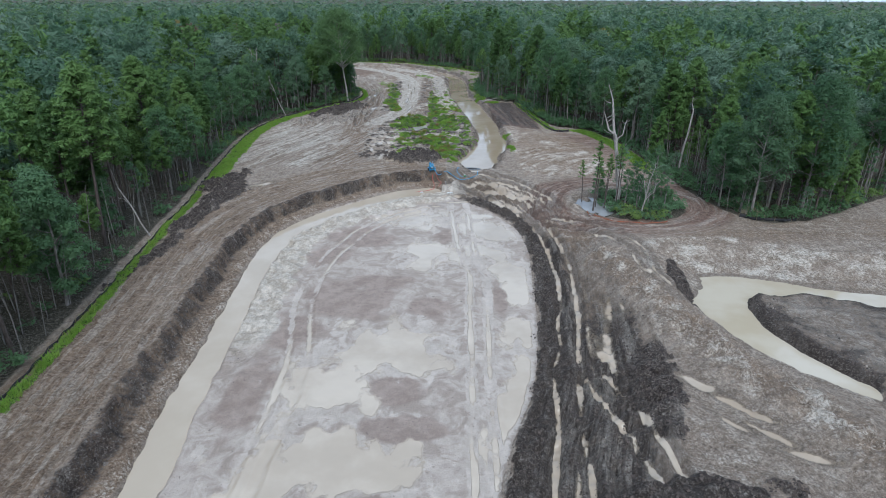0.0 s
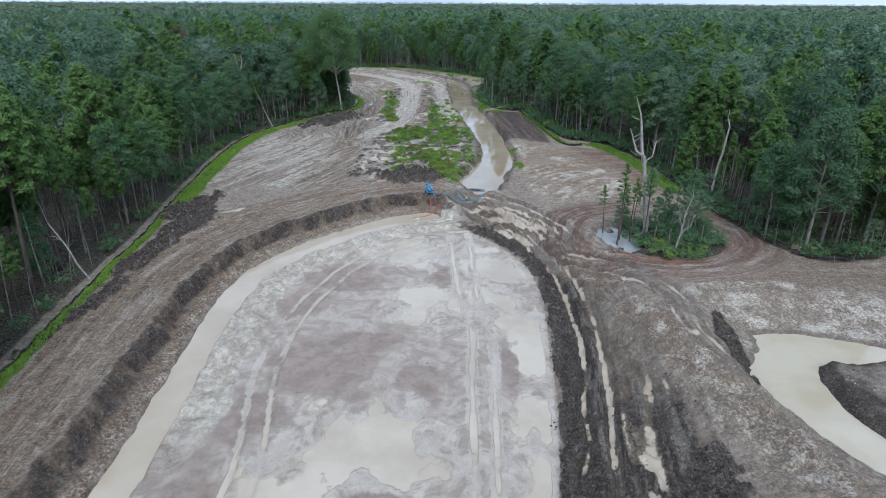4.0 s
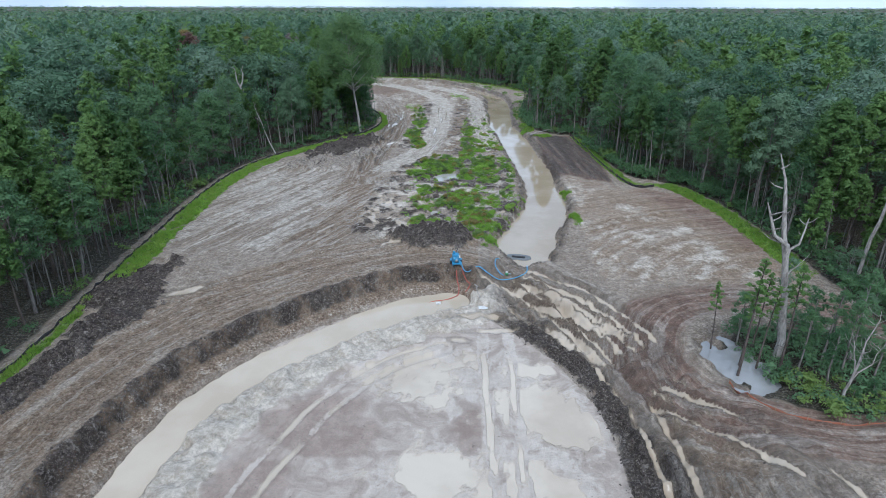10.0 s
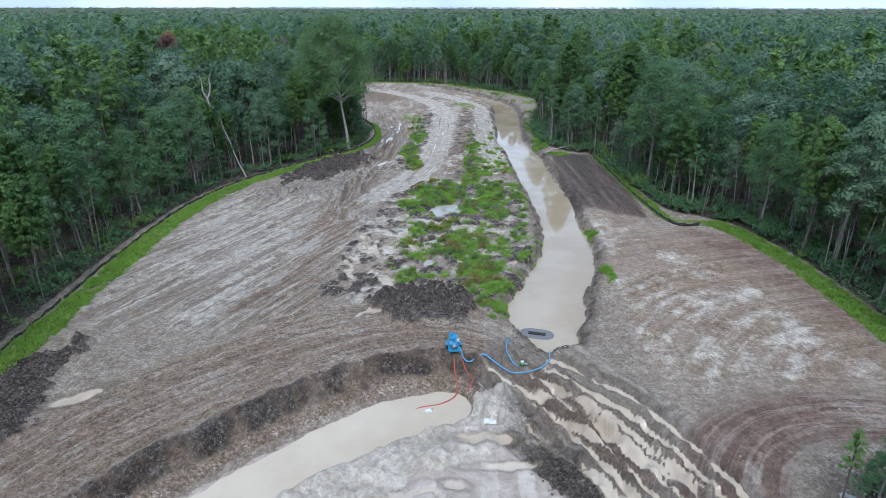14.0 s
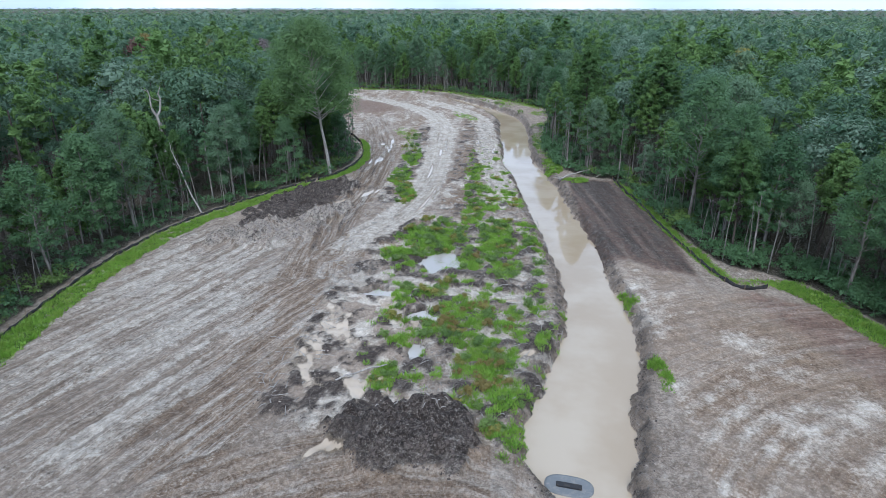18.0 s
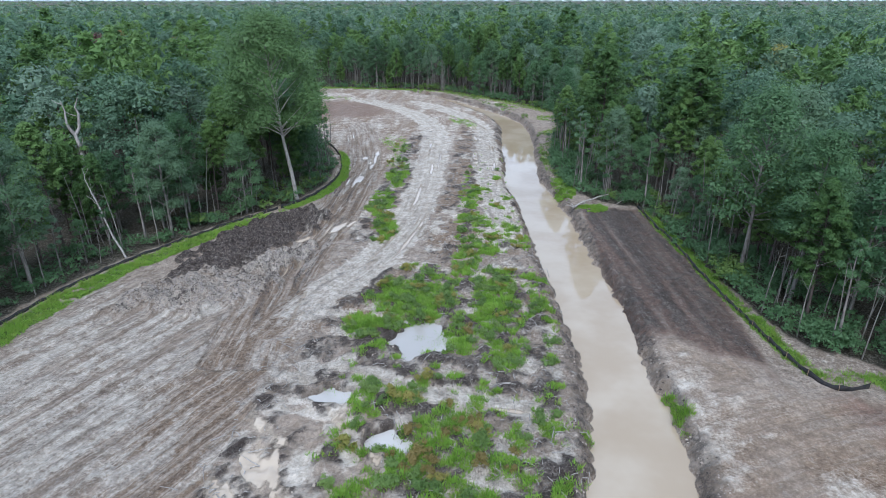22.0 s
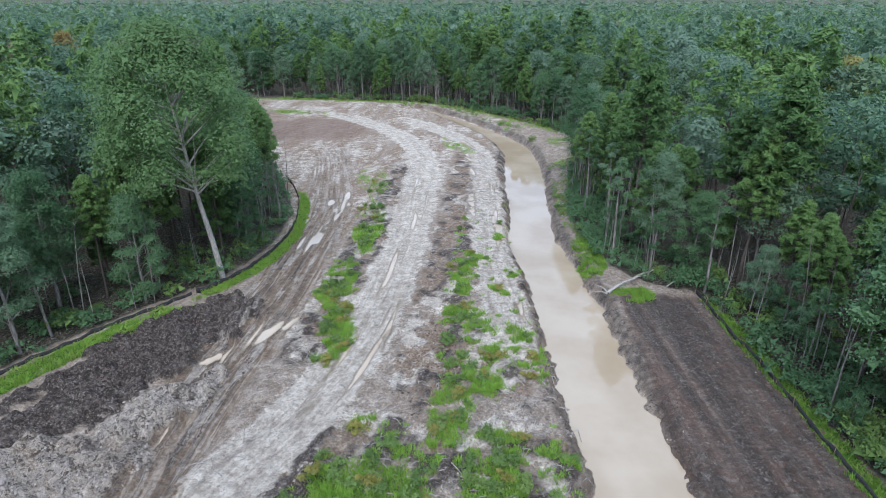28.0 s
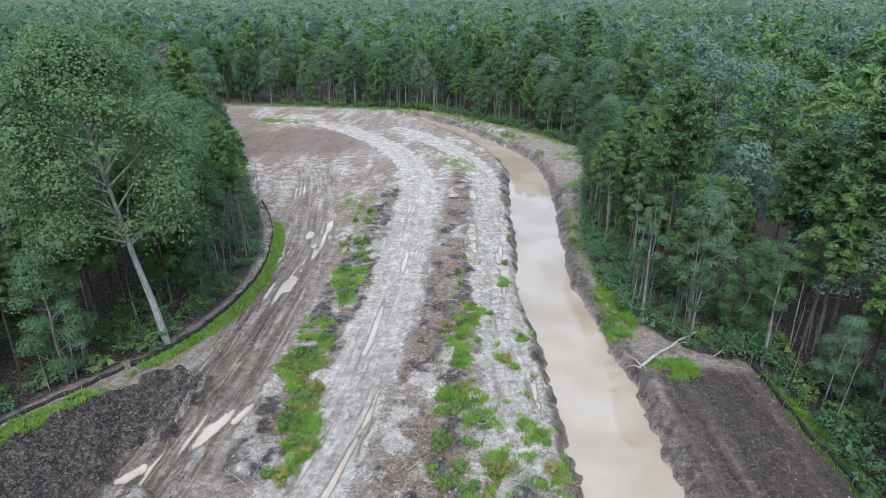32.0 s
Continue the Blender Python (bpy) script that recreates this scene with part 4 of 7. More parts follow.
def lay_marks(x, y, h, k, wood):
    """Soil zones of the far clearing, wheel tracks and puddles."""
    # drag lines on the graded western field
    fld = sstep(y, 104, 112) * (1 - sstep(y, 150, 160)) * sstep(x, -44, -40) * (1 - sstep(x, -20, -14))
    u = x * 0.93 - y * 0.37
    v = x * 0.37 + y * 0.93
    stripe = 0.6 * vnoise(u / 0.9, v / 16, 301) + 0.4 * vnoise(u / 0.4, v / 9, 302)
    h += fld * (stripe - 0.5) * 0.22
    k["pale"] = np.maximum(k["pale"] * (1 - fld), fld * (0.53 + 1.35 * (stripe - 0.5) + 0.8 * (fbm(x / 9, y / 9, 303) - 0.5)))
    k["streak"] = np.maximum(k["streak"], fld * 0.95)
    east = sstep(x + (fbm(u / 1.2, v / 20, 305) - 0.5) * 9, -28, -21) * fld
    k["pale"] *= 1 - east * 0.7
    k["brown"] = np.maximum(k["brown"], np.maximum(east * 0.95, fld * (0.46 + 0.5 * (stripe - 0.5))))
    # light tan field east of the stream, dark strip beyond
    slant = y + 0.9 * np.clip(x - 17, 0, 9) + (fbm(x / 3.0, y / 3.0, 318, 4) - 0.5) * 7
    fe = sstep(x, 13.5, 15.5) * (1 - sstep(x, 36, 39)) * sstep(y, 98, 106) * (1 - sstep(slant, 145, 151)) * (wood < 0)
    arc = np.hypot(x - 40, y - 95)
    st2 = 0.55 * vnoise(arc / 0.8, np.arctan2(y - 95, x - 40) * 6, 311) + 0.45 * fbm(x / 2.5, y / 2.5, 312)
    h += fe * (st2 - 0.5) * 0.2
    k["pale"] = np.maximum(k["pale"] * (1 - fe), fe * (0.40 - 0.25 * sstep(x + 0.5 * (y - 130), 22, 30) + 0.6 * (st2 - 0.5) + 0.6 * (fbm(x / 5, y / 5, 316, 4) - 0.48)))
    ang2 = np.arctan2(y - 95, x - 40) * 18
    k["flow_u"] = np.where(fe > 0.02, arc, k["flow_u"])
    k["flow_v"] = np.where(fe > 0.02, ang2, k["flow_v"])
    k["streak"] = np.maximum(k["streak"], fe * 0.26)
    k["smooth"] = np.maximum(k["smooth"], fe * 0.45)
    k["brown"] = np.maximum(k["brown"], fe * (0.60 + 0.6 * (fbm(x / 4, y / 4, 314) - 0.5)))
    rim = fe * sstep(x + 0.35 * (y - 120), 29, 36)
    k["red"] = np.maximum(k["red"], rim * 0.66)
    k["pale"] *= 1 - rim
    ds = sstep(x, 12, 14.5) * (1 - sstep(x, 23, 25)) * sstep(slant, 144, 152) * (1 - sstep(y, 182, 185)) * (wood < 0)
    lanes = vnoise((x + (y - 165) * 0.10) / 0.8, y / 14, 321)
    k["brown"] = np.maximum(k["brown"] * (1 - ds), ds * (0.72 + 0.4 * (lanes - 0.5)))
    k["dark"] = np.maximum(k["dark"], ds * (0.50 + 0.5 * (lanes - 0.5)))
    k["red"] = np.maximum(k["red"], ds * 0.95)
    k["damp"] = np.maximum(k["damp"], ds * 0.85)
    k["pale"] *= 1 - ds
    h += ds * (lanes - 0.5) * 0.18
    k["flow_u"] = np.where(ds > 0.02, x + (y - 165) * 0.10, k["flow_u"])
    k["flow_v"] = np.where(ds > 0.02, y, k["flow_v"])
    k["streak"] = np.maximum(k["streak"] * (1 - ds), ds * 0.2)
    # red-brown apron round the tree island
    di = np.hypot((x - 29) / 1.15, y - 89)
    ap = sstep(di, 7, 9) * (1 - sstep(di, 12, 17)) * (y > 74) * (x < 44)
    ringn = vnoise(di / 0.7, np.arctan2(y - 89, x - 29) * 4, 331)
    k["red"] = np.maximum(k["red"], ap * (0.74 + 0.4 * (ringn - 0.5)))
    k["pale"] *= 1 - 0.8 * ap
    k["dark"] *= 1 - 0.5 * ap
    h += ap * (ringn - 0.5) * 0.2
    k["flow_u"] = np.where(ap > 0.02, di, k["flow_u"])
    k["flow_v"] = np.where(ap > 0.02, np.arctan2(y - 89, x - 29) * 10, k["flow_v"])
    k["streak"] = np.maximum(k["streak"], ap * 0.5)
    k["smooth"] = np.maximum(k["smooth"], ap * 0.35)
    isl = 1 - sstep(np.hypot((x - 30) / 1.15, y - 87.0), 5.8, 7.4)
    k["litter"] = np.maximum(k["litter"], isl)
    # marsh between the tracks and the stream
    ma = sstep(x, -19, -16.5) * (1 - sstep(x, 5, 8)) * sstep(y, 112, 118) * (1 - sstep(y, 158, 168))
    mb = sstep(x, -9, -7) * (1 - sstep(x, 3, 5)) * sstep(y, 158, 168) * (1 - sstep(y, 240, 250))
    mc = sstep(x, -20, -17.5) * (1 - sstep(x, -13.5, -12)) * sstep(y, 165, 170) * (1 - sstep(y, 232, 238))
    marsh = np.maximum(np.maximum(ma, mb), mc)
    bits = fbm(x / 1.7, y / 1.7, 341, 5, 0.6)
    k["dark"] = np.maximum(k["dark"], marsh * (0.44 - 0.2 * sstep(y, 150, 175) + 1.9 * (bits - 0.47)))
    k["pale"] = np.maximum(k["pale"] * (1 - 0.5 * marsh), marsh * (0.42 + 2.2 * (fbm(x / 1.5, y / 1.5, 345) - 0.48)))
    k["brown"] = np.maximum(k["brown"], marsh * sstep(y, 140, 150) * (0.50 + 1.4 * (fbm(x / 2.0, y / 2.0, 348, 4) - 0.48)))
    h += marsh * ((bits - 0.45) * (1.0 - 0.5 * sstep(y, 155, 180)) + (fbm(x / 0.55, y / 0.55, 346, 2) - 0.5) * 0.36 * (1 - sstep(y, 178, 190)))
    k["rubble"] = np.maximum(k["rubble"], marsh * sstep(bits, 0.42, 0.60) * 0.8)
    seep = ma * sstep(-x, 4.5, 8.0) * (1 - sstep(y, 134, 139)) * sstep(y, 115, 118)
    k["wet"] = np.maximum(k["wet"], seep * (0.38 + 2.2 * (fbm((x + 0.35 * y) / 1.3, y / 2.8, 347, 4, 0.6) - 0.52)))
    k["smooth"] = np.maximum(k["smooth"], seep * 0.5)
    # white sandy ground further on
    far = sstep(y, 166, 200) * (wood < 0) * (x < 4) * (1 - mb * 0.6) * (1 - mc)
    k["pale"] = np.maximum(k["pale"], far * (0.36 + 0.9 * (fbm(x / 2.2, y / 6, 351) - 0.48)))
    k["brown"] = np.maximum(k["brown"], far * (0.52 + 1.3 * (fbm(x / 1.3, y / 12, 353) - 0.5)))
    end = (1 - sstep(np.hypot((x + 44) / 19, (y - 262) / 15) + (fbm(x / 6, y / 5, 355) - 0.5) * 0.7, 0.6, 1.15)) * (wood < 0)
    k["red"] = np.maximum(k["red"], end * 0.58)
    k["pale"] *= 1 - 0.7 * end
    strip = mb * sstep(x + 0.04 * (y - 180), -8, -6.5) * (1 - sstep(x + 0.04 * (y - 180), -3.2, -2)) * sstep(fbm(x / 1.8, y / 4, 357, 4, 0.6), 0.40, 0.56)
    k["dark"] = np.maximum(k["dark"], np.maximum(mc, 0.7 * strip) * (0.34 + 1.6 * (fbm(x / 1.4, y / 1.8, 358, 4, 0.6) - 0.47)))
    k["brown"] = np.maximum(k["brown"], strip * 0.8)
    k["pale"] *= 1 - 0.6 * strip
    k["rubble"] = np.maximum(k["rubble"], strip * 0.8)
    # wheel tracks
    for line, half, tone, seed in ((TRACK_1, 3.6, "brown", 361), (TRACK_2, 2.6, "pale", 362), (TRACK_3, 2.2, "pale", 363), (TRACK_4, 1.3, "pale", 364)):
        ix, d, s, a, w = bundle(line, 6, x, y)
        bed = (1 - sstep(d + (fbm(x[ix] / 1.5, y[ix] / 1.5, seed + 3) - 0.5) * 1.6, half * 0.7, half * 1.25)) * sstep(a, 0.5, min(14, a.max() * 0.15)) * (1 - sstep(a, a.max() - min(16, a.max() * 0.2), a.max() - 0.5))
        lane = 0.6 * vnoise(s / 0.55, a / 12, seed) + 0.4 * vnoise(s / 0.28, a / 5, seed + 4)
        h[ix] = h[ix] * (1 - 0.8 * bed) + bed * (-0.12 + (lane - 0.5) * (0.42 - 0.26 * sstep(y[ix], 180, 196)))
        k["dark"][ix] *= 1 - bed * 0.9
        on = bed > 0.02
        k["flow_u"][ix] = np.where(on, s, k["flow_u"][ix])
        k["flow_v"][ix] = np.where(on, a, k["flow_v"][ix])
        k["streak"][ix] = np.maximum(k["streak"][ix], bed * ((0.55 if tone == "pale" else 1.0) - 0.2 * sstep(y[ix], 180, 200)))
        k["pale"][ix] = k["pale"][ix] * (1 - bed) + bed * ((1.08 if tone == "pale" else 0.22) + 1.1 * (lane - 0.5))
        if tone == "brown":
            k["dark"][ix] = np.maximum(k["dark"][ix], bed * (0.34 + 0.9 * (lane - 0.5)) * (1 - sstep(y[ix], 185, 215)))
            k["brown"][ix] = np.maximum(k["brown"][ix], bed * (0.85 + 0.6 * (lane - 0.5)) * (1 - 0.7 * sstep(y[ix], 195, 240)))
        k["damp"][ix] = np.maximum(k["damp"][ix] * (1 - bed), bed * (0.1 if tone == "pale" else 0.35))
        k["wet"][ix] = np.maximum(k["wet"][ix], bed * (0.5 + 1.6 * (0.30 - lane) + 1.1 * (fbm(s / 1.2, a / 7, seed + 9) - 0.58)))
    # single puddles: x, y, half length, half width, turn
    for cx, cy, la, lb, turn in ((-9.8, 113.6, 1.5, 0.8, 20), (-11.6, 113.0, 1.7, 0.35, 55), (-31.5, 97.2, 2.2, 0.7, 40), (-34.5, 91.5, 1.2, 0.4, 20), (0.6, 97.6, 2.6, 0.6, 4),
                                 (2.4, 95.0, 2.6, 0.7, 8), (-1.2, 92.9, 1.0, 0.5, 0), (-9.9, 120, 0.35, 2.2, -4),
                                 (-20.4, 172.8, 0.7, 3.2, -14), (-18.9, 174.6, 0.5, 1.8, -20), (-24.0, 167.5, 0.6, 2.4, -30), (21.5, 41, 2.6, 0.7, -50),
                                 (23.3, 38.4, 2.8, 0.35, -48), (24.6, 34.8, 2.6, 0.4, -50), (22.4, 36.0, 2.4, 0.35, -48), (26.2, 32.4, 2.0, 0.45, -30), (24.4, 37.0, 2.6, 0.3, -48), (8, 97.5, 3.0, 0.6, -62),
                                 (10.4, 98.8, 2.6, 0.8, -58), (12.2, 96.2, 3.4, 0.5, -55), (9.0, 93.4, 2.2, 0.9, -60), (6.0, 100.6, 3.0, 0.6, -50), (3.4, 104.0, 3.2, 0.5, -30),
                                 (11.0, 91.5, 1.6, 0.7, -65), (14.6, 94.2, 2.2, 0.35, -60), (23.7, 64.8, 1.6, 0.35, 82), (23.7, 61.5, 0.8, 0.5, 0), (18.0, 55.5, 2.2, 0.28, 78), (19.2, 55.2, 1.3, 0.28, 85), (3.5, 126.3, 0.9, 0.4, 20),
                                 (-18.8, 206, 0.4, 2.4, 4), (-22.5, 196, 0.7, 3.0, 4), (-24.6, 210, 0.8, 2.4, 8), (-3.4, 212, 0.8, 6, 2), (-4.0, 228, 0.7, 4, 4)):
        if 2 < cx < 16 and 88 < cy < 106:
            lb *= 0.6
        if cy > 160 or (cx > 20 and cy < 45):
            la, lb = la * 0.75, lb * 0.75
        ct, st = math.cos(radians(turn)), math.sin(radians(turn))
        ix = np.nonzero(np.hypot(x - cx, y - cy) < max(la, lb) * 1.8 + 1)[0]
        ux, uy = (x[ix] - cx) * ct + (y[ix] - cy) * st, -(x[ix] - cx) * st + (y[ix] - cy) * ct
        r = np.hypot(ux / la, uy / lb) + (fbm(x[ix] / 0.9, y[ix] / 0.9, 371, 3) - 0.5) * 0.9
        k["wet"][ix] = np.maximum(k["wet"][ix], 1.0 - 0.5 * r)
        h[ix] -= (1 - sstep(r, 0.6, 1.3)) * 0.12
        k["damp"][ix] = np.maximum(k["damp"][ix], 1 - sstep(r, 1.0, 2.0))
    # hollows that hold pools: x, y, half length, half width, depth
    for cx, cy, la, lb, deep, z0 in ((-5.8, 146.4, 2.9, 3.4, 0.55, -0.45), (-12.0, 137.4, 1.5, 1.1, 0.5, -0.45), (-6.5, 132.5, 1.6, 1.3, 0.5, -0.45), (-6.4, 126.5, 1.1, 1.5, 0.5, -0.45), (24.1, 87.4, 2.5, 4.6, 0.5, -0.4), (47, 87.5, 2.2, 5.5, 0.6, -0.4)):
        ix = np.nonzero(np.hypot(x - cx, y - cy) < 12)[0]
        r = np.hypot((x[ix] - cx) / la, (y[ix] - cy) / lb) + (fbm(x[ix] / 1.3, y[ix] / 1.3, 381, 3) - 0.5) * 1.1
        dip = 1 - sstep(r, 0.7, 1.25)
        h[ix] = h[ix] * (1 - dip) + dip * (z0 - 0.3)
        k["wet"][ix] *= 1 - dip
        k["damp"][ix] = np.maximum(k["damp"][ix], 1 - sstep(r, 0.9, 1.5))
    return h, k


# ---- ground ----
def axis(dense, far, grow=1.22):
    """A grid axis: even where dense, then in growing steps out to far."""
    a = list(dense)
    lo, st = a[0], a[1] - a[0]
    while a[0] > -far:
        st *= grow
        a.insert(0, a[0] - st)
    st = a[-1] - a[-2]
    while a[-1] < far:
        st *= grow
        a.append(a[-1] + st)
    return np.array(a)


gx = axis(np.concatenate((np.arange(-47, 32, 0.24), np.arange(32, 66, 0.5))), 4600)
gy = axis(np.concatenate((np.arange(22, 188, 0.25), np.arange(188, 306, 0.45))), 4600)
GX, GY = np.meshgrid(gx, gy)
px_, py_ = GX.ravel(), GY.ravel()


def whole_ground(x, y):
    h, k, wood, _, _ = lay_ground(x, y)
    h, k = lay_details(x, y, h, k, wood)
    h, k = lay_marks(x, y, h, k, wood)
    h, k = lay_piles(x, y, h, k)
    g = wetland_fields(x, y)
    k["turf"] = np.maximum(k["turf"], g * np.where((x < -24) | (x > 20), 0.78, 0.56))
    k["wet"] = k["wet"] * (wood < 1)
    flat = sstep(k["wet"], 0.42, 0.56)
    soft = np.clip(np.abs(x) + np.abs(y - 150) - 500, 0, 1)
    return h * (1 - soft), k, wood, g, flat


HZ, KM, WOOD, GREEN, FLAT = whole_ground(px_, py_)
nx, ny = len(gx), len(gy)
# the far ground is smoother: even out its small bumps
H2 = HZ.reshape(ny, nx)
for _ in range(2):
    soft_h = H2.copy()
    soft_h[1:-1, 1:-1] = (H2[1:-1, 1:-1] * 2 + H2[:-2, 1:-1] + H2[2:, 1:-1] + H2[1:-1, :-2] + H2[1:-1, 2:]) / 6
    keep_h = sstep(GY, 180, 200)
    H2 = H2 * (1 - keep_h) + soft_h * keep_h
HZ = H2.ravel()
idx = np.arange(nx * ny).reshape(ny, nx)
quads = np.stack((idx[:-1, :-1], idx[:-1, 1:], idx[1:, 1:], idx[1:, :-1]), -1).reshape(-1, 4)
ground_me = mesh_of("ground", np.stack((px_, py_, HZ), -1), None, quads, (M_GROUND,), True)
for name, vals in KM.items():
    at = ground_me.attributes.new(name, "FLOAT", "POINT")
    at.data.foreach_set("value", (vals if name.startswith("flow") else np.clip(vals, 0, 1.2)).astype(np.float32))
ground = tagged(new("ground", ground_me), "graded muddy construction ground with clay, sand and woodland floor", "ground", "", "structure")


def height_at(x, y):
    """Ground height from the built grid."""
    x, y = np.atleast_1d(x), np.atleast_1d(y)
    i = np.clip(np.searchsorted(gx, x) - 1, 0, nx - 2)
    j = np.clip(np.searchsorted(gy, y) - 1, 0, ny - 2)
    fx, fy = (x - gx[i]) / (gx[i + 1] - gx[i]), (y - gy[j]) / (gy[j + 1] - gy[j])
    H = HZ.reshape(ny, nx)
    return (H[j, i] * (1 - fx) + H[j, i + 1] * fx) * (1 - fy) + (H[j + 1, i] * (1 - fx) + H[j + 1, i + 1] * fx) * fy


# ---- water ----
def ribbon(name, line, extra, z, mat, label):
    a, b = line[0] - line[1], line[-1] - line[-2]
    a, b = a[:2] / np.linalg.norm(a[:2]) * 3, b[:2] / np.linalg.norm(b[:2]) * 3
    line = np.vstack(((line[0, 0] + a[0], line[0, 1] + a[1], line[0, 2]), line, (line[-1, 0] + b[0], line[-1, 1] + b[1], line[-1, 2])))
    p, w = line[:, :2], line[:, 2] + extra
    t = np.gradient(p, axis=0)
    t /= np.linalg.norm(t, axis=1)[:, None]
    nrm = np.stack((-t[:, 1], t[:, 0]), -1)
    a, b = p + nrm * w[:, None], p - nrm * w[:, None]
    v = np.vstack((np.c_[a, np.full(len(a), z)], np.c_[b, np.full(len(b), z)]))
    n = len(p)
    i = np.arange(n - 1)
    me = mesh_of(name, v, None, np.stack((i + n, i + n + 1, i + 1, i), -1), (mat,))
    return tagged(new(name, me), label, "water", "", "structure")


def sheet(name, poly, z, mat, label):
    bm = bmesh.new()
    bm.faces.new([bm.verts.new((px, py, z)) for px, py in poly])
    bmesh.ops.recalc_face_normals(bm, faces=bm.faces)
    if bm.faces[:][0].normal.z < 0:
        bmesh.ops.reverse_faces(bm, faces=bm.faces)
    return tagged(new(name, from_bm(name, bm, mat)), label, "water", "", "structure")


ribbon("stream_water", STREAM, 1.0, Z_STREAM, M_STREAM, "still murky tan water in the drainage channel")
ribbon("ditch_water", MOAT, 0.9, Z_MOAT, M_MOAT, "milky grey water in the perimeter ditch")
sheet("pond_water", [(27, 70), (27, 40), (36, 37), (60, 10), (95, 5), (95, 72)], Z_POND, M_POND, "cloudy yellow water in the pit pond")
POOLS = ((-5.8, 146.4, 4.2, 4.8, -0.45), (-12.0, 137.4, 2.3, 1.8, -0.45), (-6.5, 132.5, 2.5, 2.0, -0.45), (-6.4, 126.5, 1.8, 2.3, -0.45), (24.1, 87.4, 3.0, 5.0, -0.4), (47, 87.5, 3.4, 8.0, -0.4))
for cx, cy, la, lb, z in POOLS:
    ring = [(cx + la * math.cos(t) * (1 + 0.1 * math.sin(3 * t)), cy + lb * math.sin(t)) for t in np.linspace(0, 2 * math.pi, 28)[:-1]]
    sheet("pool_water", ring, z, M_POOL if cx > 0 and cx < 40 else (M_MARSH_SKY if cx < 0 else M_MOAT), "shallow standing water among the weeds" if cx < 40 else "flooded ground under the trees")


# ---- trees ----
def tube(path, radii, sides=6):
    """A tapered tube along a path: vertices and quads."""
    path = np.asarray(path, float)
    v, q = [], []
    for i, (p, r) in enumerate(zip(path, radii)):
        d = path[min(i + 1, len(path) - 1)] - path[max(i - 1, 0)]
        d /= np.linalg.norm(d) + 1e-9
        a = np.cross(d, (0.31, 0.95, 0.05))
        a /= np.linalg.norm(a) + 1e-9
        b = np.cross(d, a)
        for s in range(sides):
            w = 2 * math.pi * s / sides
            v.append(p + r * (math.cos(w) * a + math.sin(w) * b))
    for i in range(len(path) - 1):
        for s in range(sides):
            n = (s + 1) % sides
            q.append((i * sides + s, i * sides + n, (i + 1) * sides + n, (i + 1) * sides + s))
    return np.array(v), np.array(q)


def join(pieces):
    """Joins (vertices, faces) pieces into one pair of arrays."""
    vs, fs, n = [], [], 0
    for v, f in pieces:
        vs.append(v)
        fs.append(f + n)
        n += len(v)
    return np.vstack(vs), np.vstack(fs)


def leaves(rng, centres, radii, count, size, flat=0.7, long=1.0):
    """Leaf sprays: fine ones on the outside of each clump, fewer and larger ones inside it. Vertices and triangles."""
    inner = count // 10
    deep = np.arange(count) < inner
    pick = rng.choice(len(centres), count, p=radii ** 2 / (radii ** 2).sum())
    d = rng.normal(size=(count, 3))
    d /= np.linalg.norm(d, axis=1)[:, None]
    d[:, 2] = np.where(d[:, 2] < -0.35, -d[:, 2], d[:, 2])
    u = rng.rand(count)
    r = radii[pick] * np.where(deep, 0.62 * u ** 0.5, 0.66 + 0.50 * u)
    p = centres[pick] + d * r[:, None] * (1, 1, flat)
    nrm = d * 0.9 + rng.normal(size=(count, 3)) * 0.42 + (0, 0, 0.5)
    nrm /= np.linalg.norm(nrm, axis=1)[:, None]
    a = np.cross(nrm, rng.normal(size=(count, 3)))
    a /= np.linalg.norm(a, axis=1)[:, None]
    b = np.cross(nrm, a)
    s = (size * (0.55 + 0.9 * rng.rand(count)) * np.where(deep, 2.5, 1.0))[:, None]
    v = np.stack((p - a * s * long * 0.8 + nrm * s * 0.15, p + a * s * long * (0.4 + 0.7 * rng.rand(count, 1)) - b * s * 0.55, p + a * s * long * 0.3 * rng.rand(count, 1) + b * s * (0.5 + 0.5 * rng.rand(count, 1))), 1).reshape(-1, 3)
    mixed = rng.permutation(count)
    return v.reshape(count, 3, 3)[mixed].reshape(-1, 3), np.arange(count * 3).reshape(-1, 3)


def bent_trunk(rng, height, lean=0.4, n=6):
    z = np.linspace(0, height, n)
    w = np.cumsum(rng.normal(size=(n, 2)) * lean * height / 60, axis=0)
    w -= w[0]
    return np.c_[w, z]


